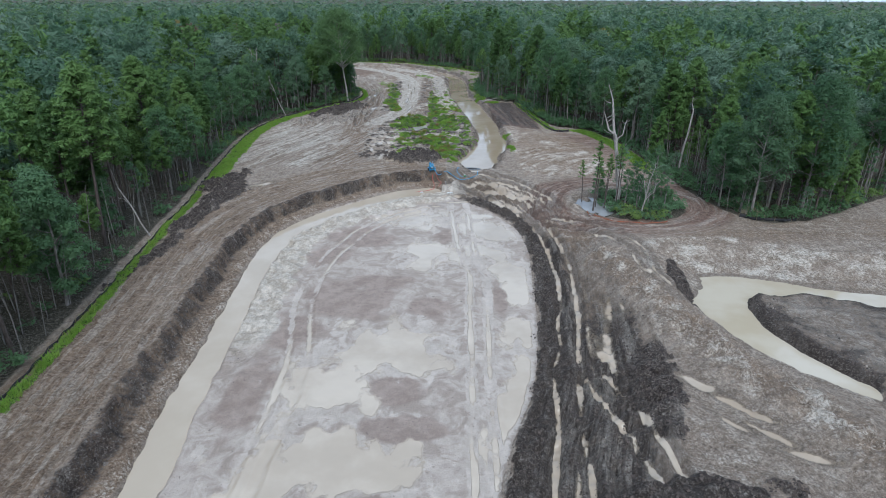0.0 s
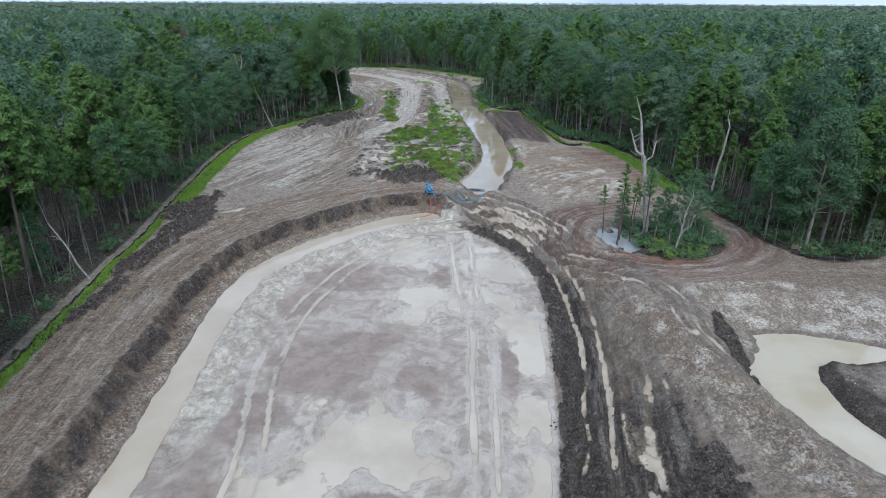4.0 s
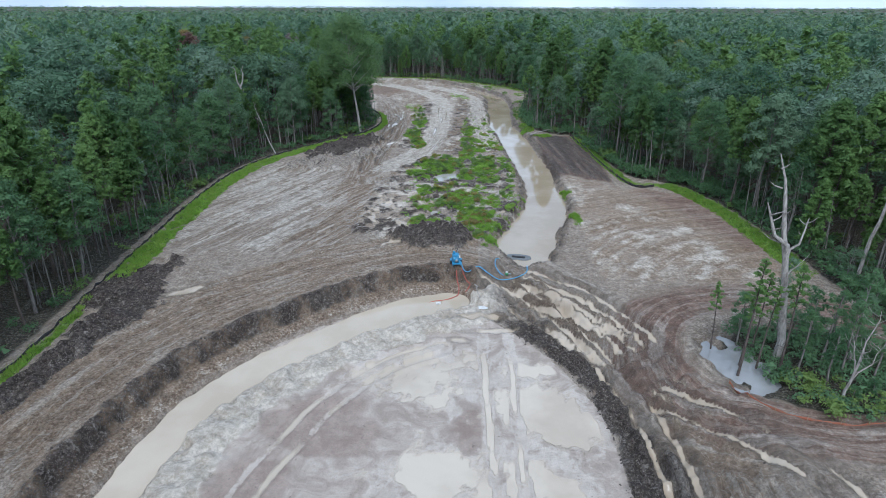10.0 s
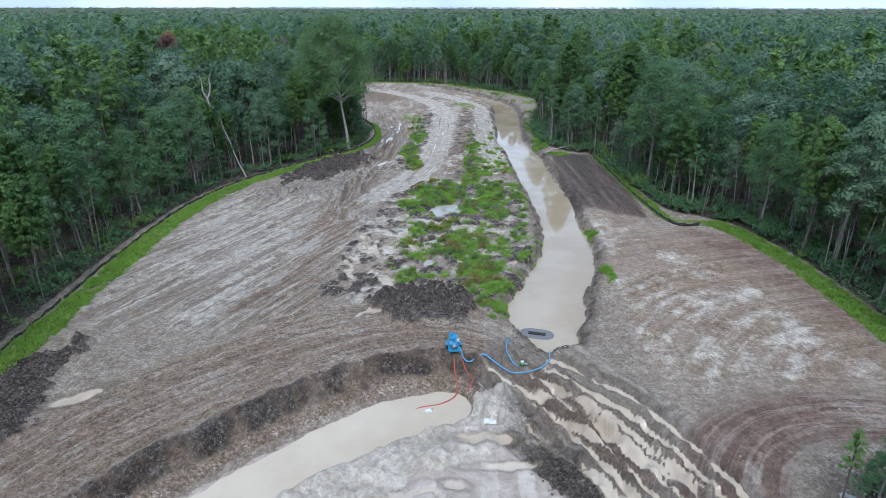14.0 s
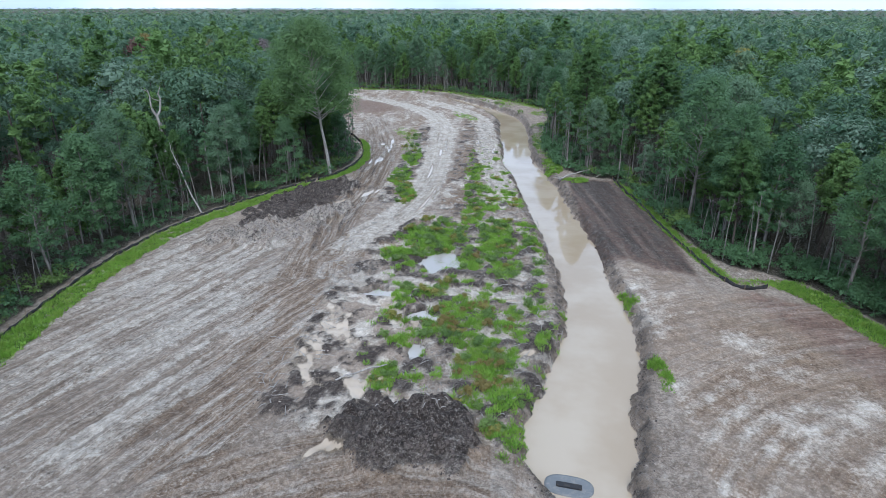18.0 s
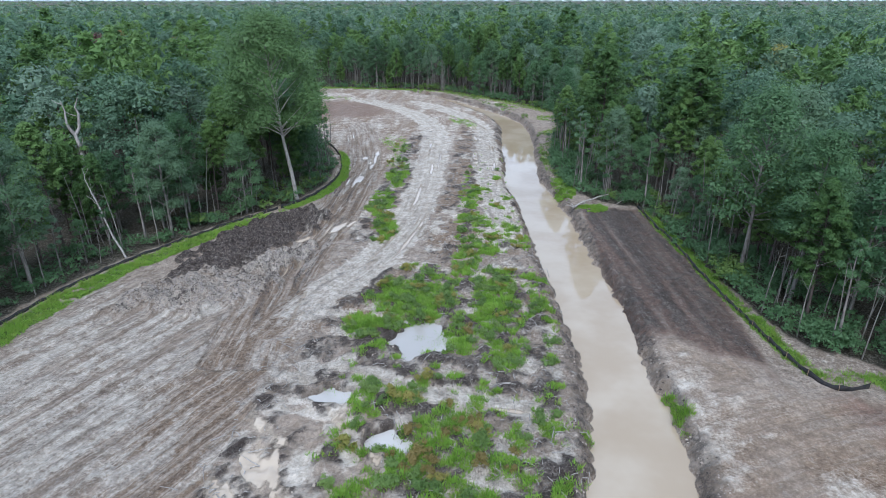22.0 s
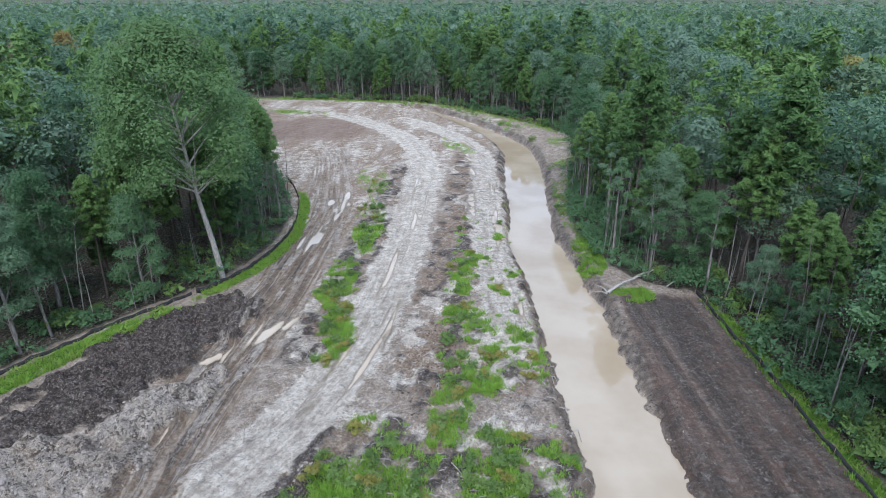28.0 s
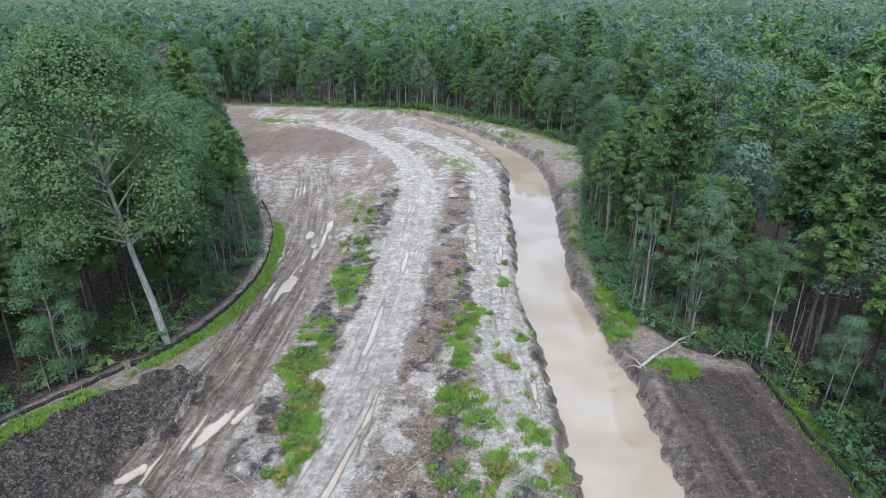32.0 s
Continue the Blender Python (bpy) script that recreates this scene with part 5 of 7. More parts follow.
def hardwood(rng, height, spread, low=0.35, clumps=34, count=1700, size=0.36):
    """Trunk and crown arrays of a broad-leaved tree."""
    tr = bent_trunk(rng, height * 0.86, 0.5)
    r0 = height * 0.0105 + 0.05
    wood = [tube(tr, np.linspace(r0, 0.04, len(tr)))]
    cen, rad = [], []
    for i in range(clumps):
        f = low + (1 - low) * ((i + rng.rand()) / clumps) ** 0.8
        env = spread * math.sin(math.pi * min(1, 0.16 + 0.84 * (f - low) / (1 - low)) ** 0.85) ** 0.6 * 0.86
        ang = i * 2.399 + rng.normal() * 0.4
        rr = env * (0.35 + 0.65 * rng.rand() ** 0.5)
        zz = f * height * 0.95
        base = np.array([np.interp(zz, tr[:, 2], tr[:, 0]), np.interp(zz, tr[:, 2], tr[:, 1]), 0])
        c = base + (math.cos(ang) * rr, math.sin(ang) * rr, zz)
        cen.append(c)
        rad.append(spread * (0.24 + 0.16 * rng.rand()))
        if i % 2 == 0:
            z0 = max(height * low * (0.75 + 0.25 * rng.rand()), zz - rr * 0.8)
            s = np.array([np.interp(z0, tr[:, 2], tr[:, 0]), np.interp(z0, tr[:, 2], tr[:, 1]), z0])
            mid = s * 0.5 + c * 0.5 + rng.normal(size=3) * 0.25
            wood.append(tube([s, mid, c], [r0 * 0.34, r0 * 0.2, 0.02], 4))
    return join(wood), leaves(rng, np.array(cen), np.array(rad), count, size, 0.75)


def pine(rng, height, spread, low=0.5, clumps=46, count=1700, size=0.34):
    """Trunk and crown arrays of a tall pine: whorls of drooping branches with tufts of needles."""
    tr = bent_trunk(rng, height, 0.16)
    r0 = height * 0.0085 + 0.05
    wood = [tube(tr, np.linspace(r0, 0.03, len(tr)))]
    cen, rad = [], []
    for i in range(clumps):
        f = low + (1 - low) * ((i + rng.rand()) / clumps) ** 0.9
        g = (f - low) / (1 - low)
        env = spread * (0.62 + 0.6 * g - 1.16 * g * g) * 1.15 * (0.75 + 0.5 * rng.rand())
        ang = i * 2.399 + rng.normal() * 0.5
        zz = f * height
        base = np.array([np.interp(zz, tr[:, 2], tr[:, 0]), np.interp(zz, tr[:, 2], tr[:, 1]), 0])
        for h, w in ((0.55, 0.9), (1.0, 1.0)):
            rr = max(0.12, env) * h
            cen.append(base + (math.cos(ang) * rr, math.sin(ang) * rr, zz + rr * 0.22))
            rad.append(spread * (0.12 + 0.09 * rng.rand()) * w)
        wood.append(tube([base + (0, 0, zz - 0.2), cen[-1]], [r0 * 0.22, 0.015], 3))
    for i in range(5):
        zz = height * (0.22 + 0.24 * rng.rand())
        ang = rng.rand() * 6.28
        b = np.array([np.interp(zz, tr[:, 2], tr[:, 0]), np.interp(zz, tr[:, 2], tr[:, 1]), zz])
        wood.append(tube([b, b + (math.cos(ang) * 1.4, math.sin(ang) * 1.4, 0.1)], [0.04, 0.01], 3))
    return join(wood), leaves(rng, np.array(cen), np.array(rad), count, size, 0.8, 1.9)


def tree_thing(name, arrays, bark, leaf, label):
    (wv, wq), (lv, lq) = arrays
    top = new(name)
    part("trunk", mesh_of("trunk", wv, None, wq, (bark,), True), top)
    part("crown", faces_mesh("crown", lv, lq, (leaf,)), top)
    return tagged(top, label, "tree")


def place(x, y, turn=0.0, s=1.0, lean=(0, 0), sink=0.15):
    z = float(height_at(x, y)[0]) - sink
    return Matrix.Translation((x, y, z)) @ Euler((lean[0], lean[1], turn)).to_matrix().to_4x4() @ Matrix.Diagonal((s, s, s, 1))


rs = np.random.RandomState(11)
PINE_KINDS = ((17.5, 2.6, "tall slender pine with a high green crown"), (16.0, 2.7, "tall pine with a dense tufted green crown"),
              (18.6, 2.9, "tall straight pine with bare lower trunk"), (14.2, 2.3, "mid-sized pine with a narrow green crown"))
OAK_KINDS = ((17.2, 3.9, 0.34, 44, "broad grey-green hardwood tree with a rounded crown"), (15.4, 3.4, 0.22, 40, "grey-barked hardwood tree with a loose green crown"),
             (13.0, 3.2, 0.16, 36, "leafy hardwood tree at the wood's edge"), (17.0, 3.2, 0.42, 34, "tall narrow hardwood tree with light trunk"))
SAP_KINDS = ((9.5, 1.4, 0.45, 14, "thin bare-stemmed young tree with sparse leaves"), (7.5, 1.6, 0.28, 16, "slim young tree with light green leaves"),
             (11.5, 1.5, 0.5, 13, "spindly understorey tree with a high thin crown"), (5.0, 1.5, 0.12, 16, "bushy young tree with green leaves"))


def kinds(fine):
    """The kinds of edge tree, with many fine leaves or with fewer, larger ones."""
    n, s = (17000, 0.098) if fine else (8000, 0.145)
    p = [tree_thing("pine_tree", pine(np.random.RandomState(20 + i), h, w, (0.46, 0.30, 0.50, 0.22)[i], 104, int(n * 1.25), s * 0.86), M_PBARK, M_PINE, lab) for i, (h, w, lab) in enumerate(PINE_KINDS)]
    o = [tree_thing("hardwood_tree", hardwood(np.random.RandomState(40 + i), h, w, lo, cl, n, s), M_BARK, M_OAK, lab) for i, (h, w, lo, cl, lab) in enumerate(OAK_KINDS)]
    y = [tree_thing("young_tree", hardwood(np.random.RandomState(60 + i), h, w, lo, cl, n // 6, s * 0.85), M_BARK, M_OAK, lab) for i, (h, w, lo, cl, lab) in enumerate(SAP_KINDS)]
    return p, o, y


PINES, OAKS, SAPS = kinds(True)
PINES_B, OAKS_B, SAPS_B = kinds(False)

# trees of the wood's edge, each a thing of its own
def edge_distance(x, y):
    d = near_line(np.vstack((CLEAR, CLEAR[:1])), x, y)[0]
    return np.where(inside(CLEAR, x, y), -d, d)


grid = [(x + rs.uniform(-1.6, 1.6), y + rs.uniform(-1.6, 1.6)) for x in np.arange(-130, 130, 3.9) for y in np.arange(-48, 345, 3.9)]
gxy = np.array(grid)
gd = edge_distance(gxy[:, 0], gxy[:, 1])
near = (gd > np.where(gxy[:, 0] < -20, 1.2, 0.6)) & (gd < 11) & (gxy[:, 0] < 80) & (gxy[:, 1] > 24)
first_used = set()
counts = {"p": 0, "o": 0, "s": 0}
rest = []
order = np.nonzero(near)[0]
rs.shuffle(order)
for i in order:
    x, y = gxy[i]
    d = gd[i]
    if abs(x + 29.3) < 3 and abs(y - 183) < 3:
        continue
    r = rs.rand()
    pinewood = (x > 8 and 150 < y < 262) or fbm(np.array([x / 30.0]), np.array([y / 30.0]), 401, 2)[0] > 0.47
    tall = x < -20 and y < 118
    if d < 4.5 and r < (0.3 if tall else 0.5):
        kind, pool = "s", SAPS
    elif tall and r < 0.85:
        kind, pool = "p", PINES
    elif (r < 0.78) == bool(pinewood):
        kind, pool = "p", PINES
    else:
        kind, pool = "o", OAKS
    if counts[kind] >= 290:
        rest.append(i)
        continue
    counts[kind] += 1
    if not (130 < y < 226 and d < 6.5 and -48 < x < 40):
        pool = {"p": PINES_B, "o": OAKS_B, "s": SAPS_B}[kind]
    src = pool[(0, 2)[rs.randint(2)] if tall and kind != "s" else rs.randint(len(pool))]
    m = place(x, y, rs.rand() * 6.28, rs.uniform(0.62, 1.18), (rs.normal() * 0.025, rs.normal() * 0.025))
    if src.name in first_used:
        tagged(copy_thing(src, m), group="trees along the wood's edge")
    else:
        first_used.add(src.name)
        src.matrix_basis = m
        tagged(src, group="trees along the wood's edge")


# the wood behind: one joined mass of trees
def set_tint(me, sizes):
    """One random number a tree, for the variation of the leaves' colour."""
    at = me.attributes.new("tint", "FLOAT", "POINT")
    at.data.foreach_set("value", np.repeat(rs.rand(len(sizes)), sizes).astype(np.float32))


def forest(name, pts, zs, protos, scale, mats, label):
    vs, qs, mi, n = [], [], [], 0
    for (x, y), z, s in zip(pts, zs, scale):
        (wv, wq), (lv, lq), mat = protos[rs.randint(len(protos))]
        a = rs.rand() * 6.28
        c, sn = math.cos(a) * s, math.sin(a) * s
        R = np.array([[c, -sn, 0], [sn, c, 0], [0, 0, s]])
        for v, q, mt in ((wv, wq, 0), (lv, lq, mat)):
            if len(v):
                vs.append(v @ R.T + (x, y, z))
                qs.append(q + n)
                mi.append(np.full(len(q), mt))
                n += len(v)
    tv, tq, tm, lv2, lf2, lm = [], [], [], [], [], []
    nv = 0
    for v, q, mt in zip(vs, qs, mi):
        base = nv
        nv += len(v)
        q = q - q.min() + base
        tv.append(v)
        if q.shape[1] == 4:
            tq.append(q)
            tm.append(mt)
        else:
            lf2.append(q)
            lm.append(mt)
    me = mesh_of(name, np.vstack(tv), np.vstack(lf2), np.vstack(tq), mats)
    set_tint(me, [len(v) for v in tv])
    me.polygons.foreach_set("material_index", np.concatenate(lm + tm).astype(np.int32))
    return tagged(new(name, me), label, "woodland", "", "stuff")


def light_tree(seed, kind, h, w, count, size, trunk=True):
    rng = np.random.RandomState(seed)
    if kind == "p":
        wood, leaf = pine(rng, h, w, 0.52, 22, count, size * 0.85)
    else:
        wood, leaf = hardwood(rng, h, w, 0.5, 16, count, size)
    tr = bent_trunk(rng, h * 0.7, 0.2, 3)
    t = tube(tr, (0.2, 0.15, 0.1), 3) if trunk else (np.zeros((0, 3)), np.zeros((0, 4), int))
    return t, leaf, 1 if kind == "p" else 2


def mid_kinds(n, s):
    return [light_tree(80, "p", 17.3, 3.1, n, s), light_tree(81, "p", 15.8, 3.2, n, s), light_tree(82, "o", 17.4, 5.6, int(n * 1.6), s), light_tree(83, "o", 15.0, 4.8, int(n * 1.4), s),
            light_tree(84, "p", 18.8, 3.3, n, s), light_tree(85, "o", 19.4, 5.0, int(n * 1.5), s), light_tree(86, "o", 13.2, 3.6, n, s), light_tree(87, "p", 13.5, 2.8, int(n * 0.9), s),
            light_tree(88, "o", 18.2, 6.2, int(n * 1.8), s), light_tree(89, "p", 20.5, 3.0, n, s)]


# trees south of y=14 are out of view, added to block light from behind
sel = list(rest) + list(np.nonzero((gd >= 11) & (gd < 62) & (gxy[:, 0] < 118) & ((gxy[:, 1] > 14) | (gd < 34)))[0])
sel = [i for i in sel if rs.rand() < (0.66 if gd[i] < 25 else 0.5)]
mid_pts = gxy[sel]
mid_scale = (0.72 + 0.5 * fbm(mid_pts[:, 0] / 18, mid_pts[:, 1] / 18, 411, 3)) * rs.uniform(0.72, 1.2, len(mid_pts))
front = gd[sel] < 27
for name, which, n, s, lab in (("near_woodland", front, 1500, 0.205, "dense mixed pine and hardwood forest behind the edge trees"), ("inner_woodland", ~front, 800, 0.30, "dense mixed forest further in from the clearing")):
    forest(name, mid_pts[which], np.full(which.sum(), -0.2), mid_kinds(n, s), mid_scale[which], (M_PBARK, M_PINE, M_WOODS_HAZE), lab)

far_protos = [light_tree(90 + i, "o" if i % 3 else "p", (16.5, 18.4, 14.6)[i % 3 - 1], (5.4, 4.6, 6.2)[i % 3 - 1] if i % 3 else 3.6, 170, 0.64, False) for i in range(7)]
fp = []
for r0, r1, gap in ((60, 240, 7.4), (240, 560, 10.5), (560, 1300, 19.0), (1300, 4300, 60.0)):
    for x in np.arange(-r1, r1, gap):
        for y in np.arange(-60, r1 + 240, gap):
            px, py = x + rs.uniform(-0.45, 0.45) * gap, y + rs.uniform(-0.45, 0.45) * gap
            dd = math.hypot(px, py - 150)
            if abs(px) > 0.80 * (py + 110):
                continue
            fp.append((px, py, gap / 7.4, dd, r0, r1))
fp = np.array(fp)
fd = edge_distance(fp[:, 0], fp[:, 1])
in_mid = (fp[:, 0] > -130) & (fp[:, 0] < 118) & (fp[:, 1] > 10) & (fp[:, 1] < 345) & (fd < 62)
okf = (~in_mid) & (fd > 12) & (fd >= np.where(fp[:, 4] > 60, fp[:, 4], 0)) & (fd < fp[:, 5])
fp = fp[okf]
grow = np.clip(fp[:, 2], 1, 3.2)


def far_forest(name, P, grow, label):
    vs, qs, mi, n = [], [], [], 0
    for (x, y, _, _, _, _), g in zip(P, grow):
        _, (lv, lq), mat = far_protos[rs.randint(len(far_protos))]
        if g > 1.3:
            lq = lq[:64] if g < 2 else lq[:30]
            lv = lv[:3 * len(lq)]
        a = rs.rand() * 6.28
        c, sn = math.cos(a) * g, math.sin(a) * g
        s = rs.uniform(0.62, 1.16)
        v = np.stack((lv[:, 0] * c - lv[:, 1] * sn, lv[:, 0] * sn + lv[:, 1] * c, lv[:, 2] * s * (1 - 0.04 * (g - 1))), -1) + (x, y, 0)
        vs.append(v)
        qs.append(lq + n)
        mi.append(np.full(len(lq), mat - 1))
        n += len(v)
    me = faces_mesh(name, np.vstack(vs), np.vstack(qs), (M_PINE, M_WOODS_HAZE))
    set_tint(me, [len(v) for v in vs])
    me.polygons.foreach_set("material_index", np.concatenate(mi).astype(np.int32))
    return tagged(new(name, me), label, "woodland", "", "stuff")


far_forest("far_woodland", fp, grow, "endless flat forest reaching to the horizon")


# ---- special trees ----
def bare_tree(rng, height, r0, forks, top=0.55, twigs=3):
    """A dead tree: a trunk that forks into broken limbs."""
    tr = bent_trunk(rng, height * top, 0.8, 7)
    pieces = [tube(tr, np.linspace(r0, r0 * 0.62, len(tr)), 8)]
    for ang, out, up, rr, base in forks:
        s = tr[int(base * (len(tr) - 1))]
        e = s + (math.cos(ang) * out, math.sin(ang) * out, up)
        mids = [s + (e - s) * f + rng.normal(size=3) * 0.05 * up * math.sin(math.pi * f) for f in (0, 0.25, 0.5, 0.75, 1.0)]
        pieces.append(tube(mids, [rr, rr * 0.8, rr * 0.6, rr * 0.4, rr * 0.16], 6))
        for _ in range(twigs):
            f = rng.uniform(0.3, 0.9)
            b = s + (e - s) * f
            a2 = rng.rand() * 6.28
            ln = rng.uniform(0.5, 1.4)
            pieces.append(tube([b, b + (math.cos(a2) * ln * 0.6, math.sin(a2) * ln * 0.6, ln * 0.3), b + (math.cos(a2) * ln, math.sin(a2) * ln, ln * 0.7)], [rr * 0.3, rr * 0.2, 0.012], 4))
    return join(pieces)


def dead_thing(name, arrays, label, m, mat=None):
    v, q = arrays
    ob = new(name, mesh_of(name, v, None, q, (mat or M_DEAD,), True))
    ob.matrix_basis = m
    return tagged(ob, label, "dead tree")


rng4 = np.random.RandomState(5)
dead_thing("dead_snag", bare_tree(rng4, 18.4, 0.38, ((2.9, 1.7, 5.2, 0.24, 1.0), (2.2, 1.2, 9.0, 0.26, 1.0), (0.3, 1.9, 3.4, 0.16, 1.0), (0.1, 1.2, 1.2, 0.08, 0.84)), 0.52, 4),
           "tall bleached dead tree with broken forked limbs", place(27.6, 88.6, 0.0, 1.0, (0, -0.13)))
dead_thing("dead_snag", bare_tree(rng4, 17.0, 0.34, ((2.9, 0.9, 4.2, 0.24, 1.0), (0.3, 1.2, 4.6, 0.24, 1.0), (0.9, 0.5, 1.6, 0.1, 0.84)), 0.74, 1),
           "pale twin-topped dead trunk rising from the forest", place(-52, 170, 0.2))
dead_thing("dead_snag", bare_tree(rng4, 14.5, 0.22, ((1.9, 0.5, 2.6, 0.12, 1.0), (0.2, 0.6, 0.8, 0.06, 0.84)), 0.82, 1), "slim broken dead trunk among the trees", place(43, 104, 0.5))
dead_thing("bare_tree", bare_tree(rng4, 8.2, 0.13, ((0.3, 1.6, 3.6, 0.07, 0.5), (2.6, 1.2, 3.0, 0.06, 0.67), (1.2, 0.6, 3.6, 0.07, 1.0), (4.2, 1.4, 2.4, 0.05, 0.84), (5.4, 1.0, 2.0, 0.05, 0.67)), 0.62, 5),
           "small leafless pale grey tree on the wooded island", place(29.2, 81.6, 0.0, 1.0, (0.05, 0.12)))
dead_thing("leaning_dead_tree", bare_tree(rng4, 10.5, 0.13, ((1.2, 0.5, 3.0, 0.06, 1.0), (3.0, 0.9, 1.6, 0.05, 0.84)), 0.8, 3), "leaning bleached dead stem at the wood's edge", place(-42.8, 160.5, 0.0, 1.0, (-0.1, -0.42)))
dead_thing("leaning_dead_tree", bare_tree(rng4, 9.5, 0.12, ((1.2, 0.5, 2.6, 0.05, 1.0), (4.0, 0.8, 1.6, 0.05, 0.67)), 0.8, 3), "leaning bleached dead stem at the wood's edge", place(-39.6, 73.5, 0.0, 1.0, (0.1, -0.3)))

big_oak = tree_thing("oak_tree", hardwood(np.random.RandomState(141), 25.0, 6.9, 0.44, 84, 52000, 0.112), M_BIRCH, M_OAKTREE, "very tall leaning oak with a pale trunk and broad crown")
big_oak.matrix_basis = place(-29.3, 183.0, 1.0, 1.1, (-0.03, -0.10))
edge_oak = tree_thing("hardwood_tree", hardwood(np.random.RandomState(142), 20.5, 4.8, 0.34, 60, 15000, 0.13), M_BARK, M_OAK, "tall pale-leaved hardwood tree standing above its neighbours")
edge_oak.matrix_basis = place(28.0, 162.5, 0.4)
for x, y, s, t in ((46.0, 82.6, 0.9, 0.6), (54.5, 84.2, 1.0, 2.0), (50.5, 86.5, 0.86, 4.0), (36.5, 174, 0.95, 3.0)):
    copy_thing(edge_oak, place(x, y, t, s))
for x, y, s, mat, lab in ((-104, 253, 1.05, M_RED, "hardwood tree with dull red autumn leaves"), (-86, 262, 1.0, M_RUST, "hardwood tree with rusty yellow leaves"), (-72, 268, 1.0, M_GREYTWIG, "grey half-bare hardwood tree"),
                          (-128, 300, 1.0, M_RUST, "hardwood tree with rusty yellow leaves"), (62, 240, 1.0, M_YELLOW, "hardwood tree turning yellow-green")):
    tr = tree_thing("hardwood_tree", hardwood(np.random.RandomState(int(abs(x))), 19.5, 4.6, 0.4, 36, 3600, 0.24), M_BARK, mat, lab)
    tr.matrix_basis = Matrix.Translation((x, y, -0.2)) @ Matrix.Diagonal((s, s, s, 1))

# the wooded island
ISLE_PINES = [tree_thing("pine_tree", pine(np.random.RandomState(170 + i), h, 1.3, 0.62, 22, 1500, 0.10), M_PBARK, M_PINE, "thin young pine with a small high crown") for i, h in enumerate((16.0, 14.0))]
ISLE_OAKS = [tree_thing("hardwood_tree", hardwood(np.random.RandomState(180 + i), h, 2.2, 0.3, 22, 2600, 0.105), M_BARK, M_OAK, "thin young hardwood tree with an open crown on the wooded island") for i, h in enumerate((14.0, 12.0))]
for ob, x, y in ((ISLE_PINES[0], 23.2, 85.8), (ISLE_PINES[1], 26.8, 86.2), (ISLE_OAKS[0], 32.6, 86.6), (ISLE_OAKS[1], 28.6, 91.6)):
    ob.matrix_basis = place(x, y, x, 0.72)
    tagged(ob, group="trees on the island")
ISLE_TREES = ((22.4, 90.0, 3, 0.72), (23.9, 87.4, 0, 0.70), (25.2, 87.0, 2, 0.74), (25.9, 89.8, 3, 0.8))
for x, y, v, s in ISLE_TREES:
    tagged(copy_thing(ISLE_PINES[v % 2], place(x, y, x, s, (0.02, 0.05))), "thin young pine with a small high crown", "tree", "trees on the island")
for i, (x, y, v, s) in enumerate(((31.5, 85.5, 2, 0.66), (33.6, 88.8, 1, 0.6), (29.8, 88.6, 3, 0.62), (31.0, 91.4, 3, 0.6), (33.5, 91.0, 2, 0.5))):
    tagged(copy_thing(ISLE_OAKS[i % 2], place(x, y, i * 1.3, s * 1.15)), "thin young hardwood tree with an open crown on the wooded island", "tree", "trees on the island")
for i, (x, y, v, s) in enumerate(((25.0, 90.8, 1, 0.8), (26.6, 85.0, 3, 0.6), (30.2, 81.6, 3, 0.6), (32.2, 82.6, 3, 0.6), (35.2, 86.8, 3, 0.8), (28.0, 85.6, 0, 0.9), (35.0, 90.0, 1, 0.8), (25.8, 92.4, 3, 0.8), (32.6, 93.2, 3, 0.8), (29.0, 83.4, 0, 0.85), (33.8, 85.0, 0, 0.9), (30.6, 87.2, 2, 0.8))):
    tagged(copy_thing(SAPS[v], place(x, y, i * 2.1, s)), group="trees on the island")


# ---- low plants ----
def scatter(n, x0, x1, y0, y1, seed):
    r = np.random.RandomState(seed)
    return r.uniform(x0, x1, n), r.uniform(y0, y1, n), r


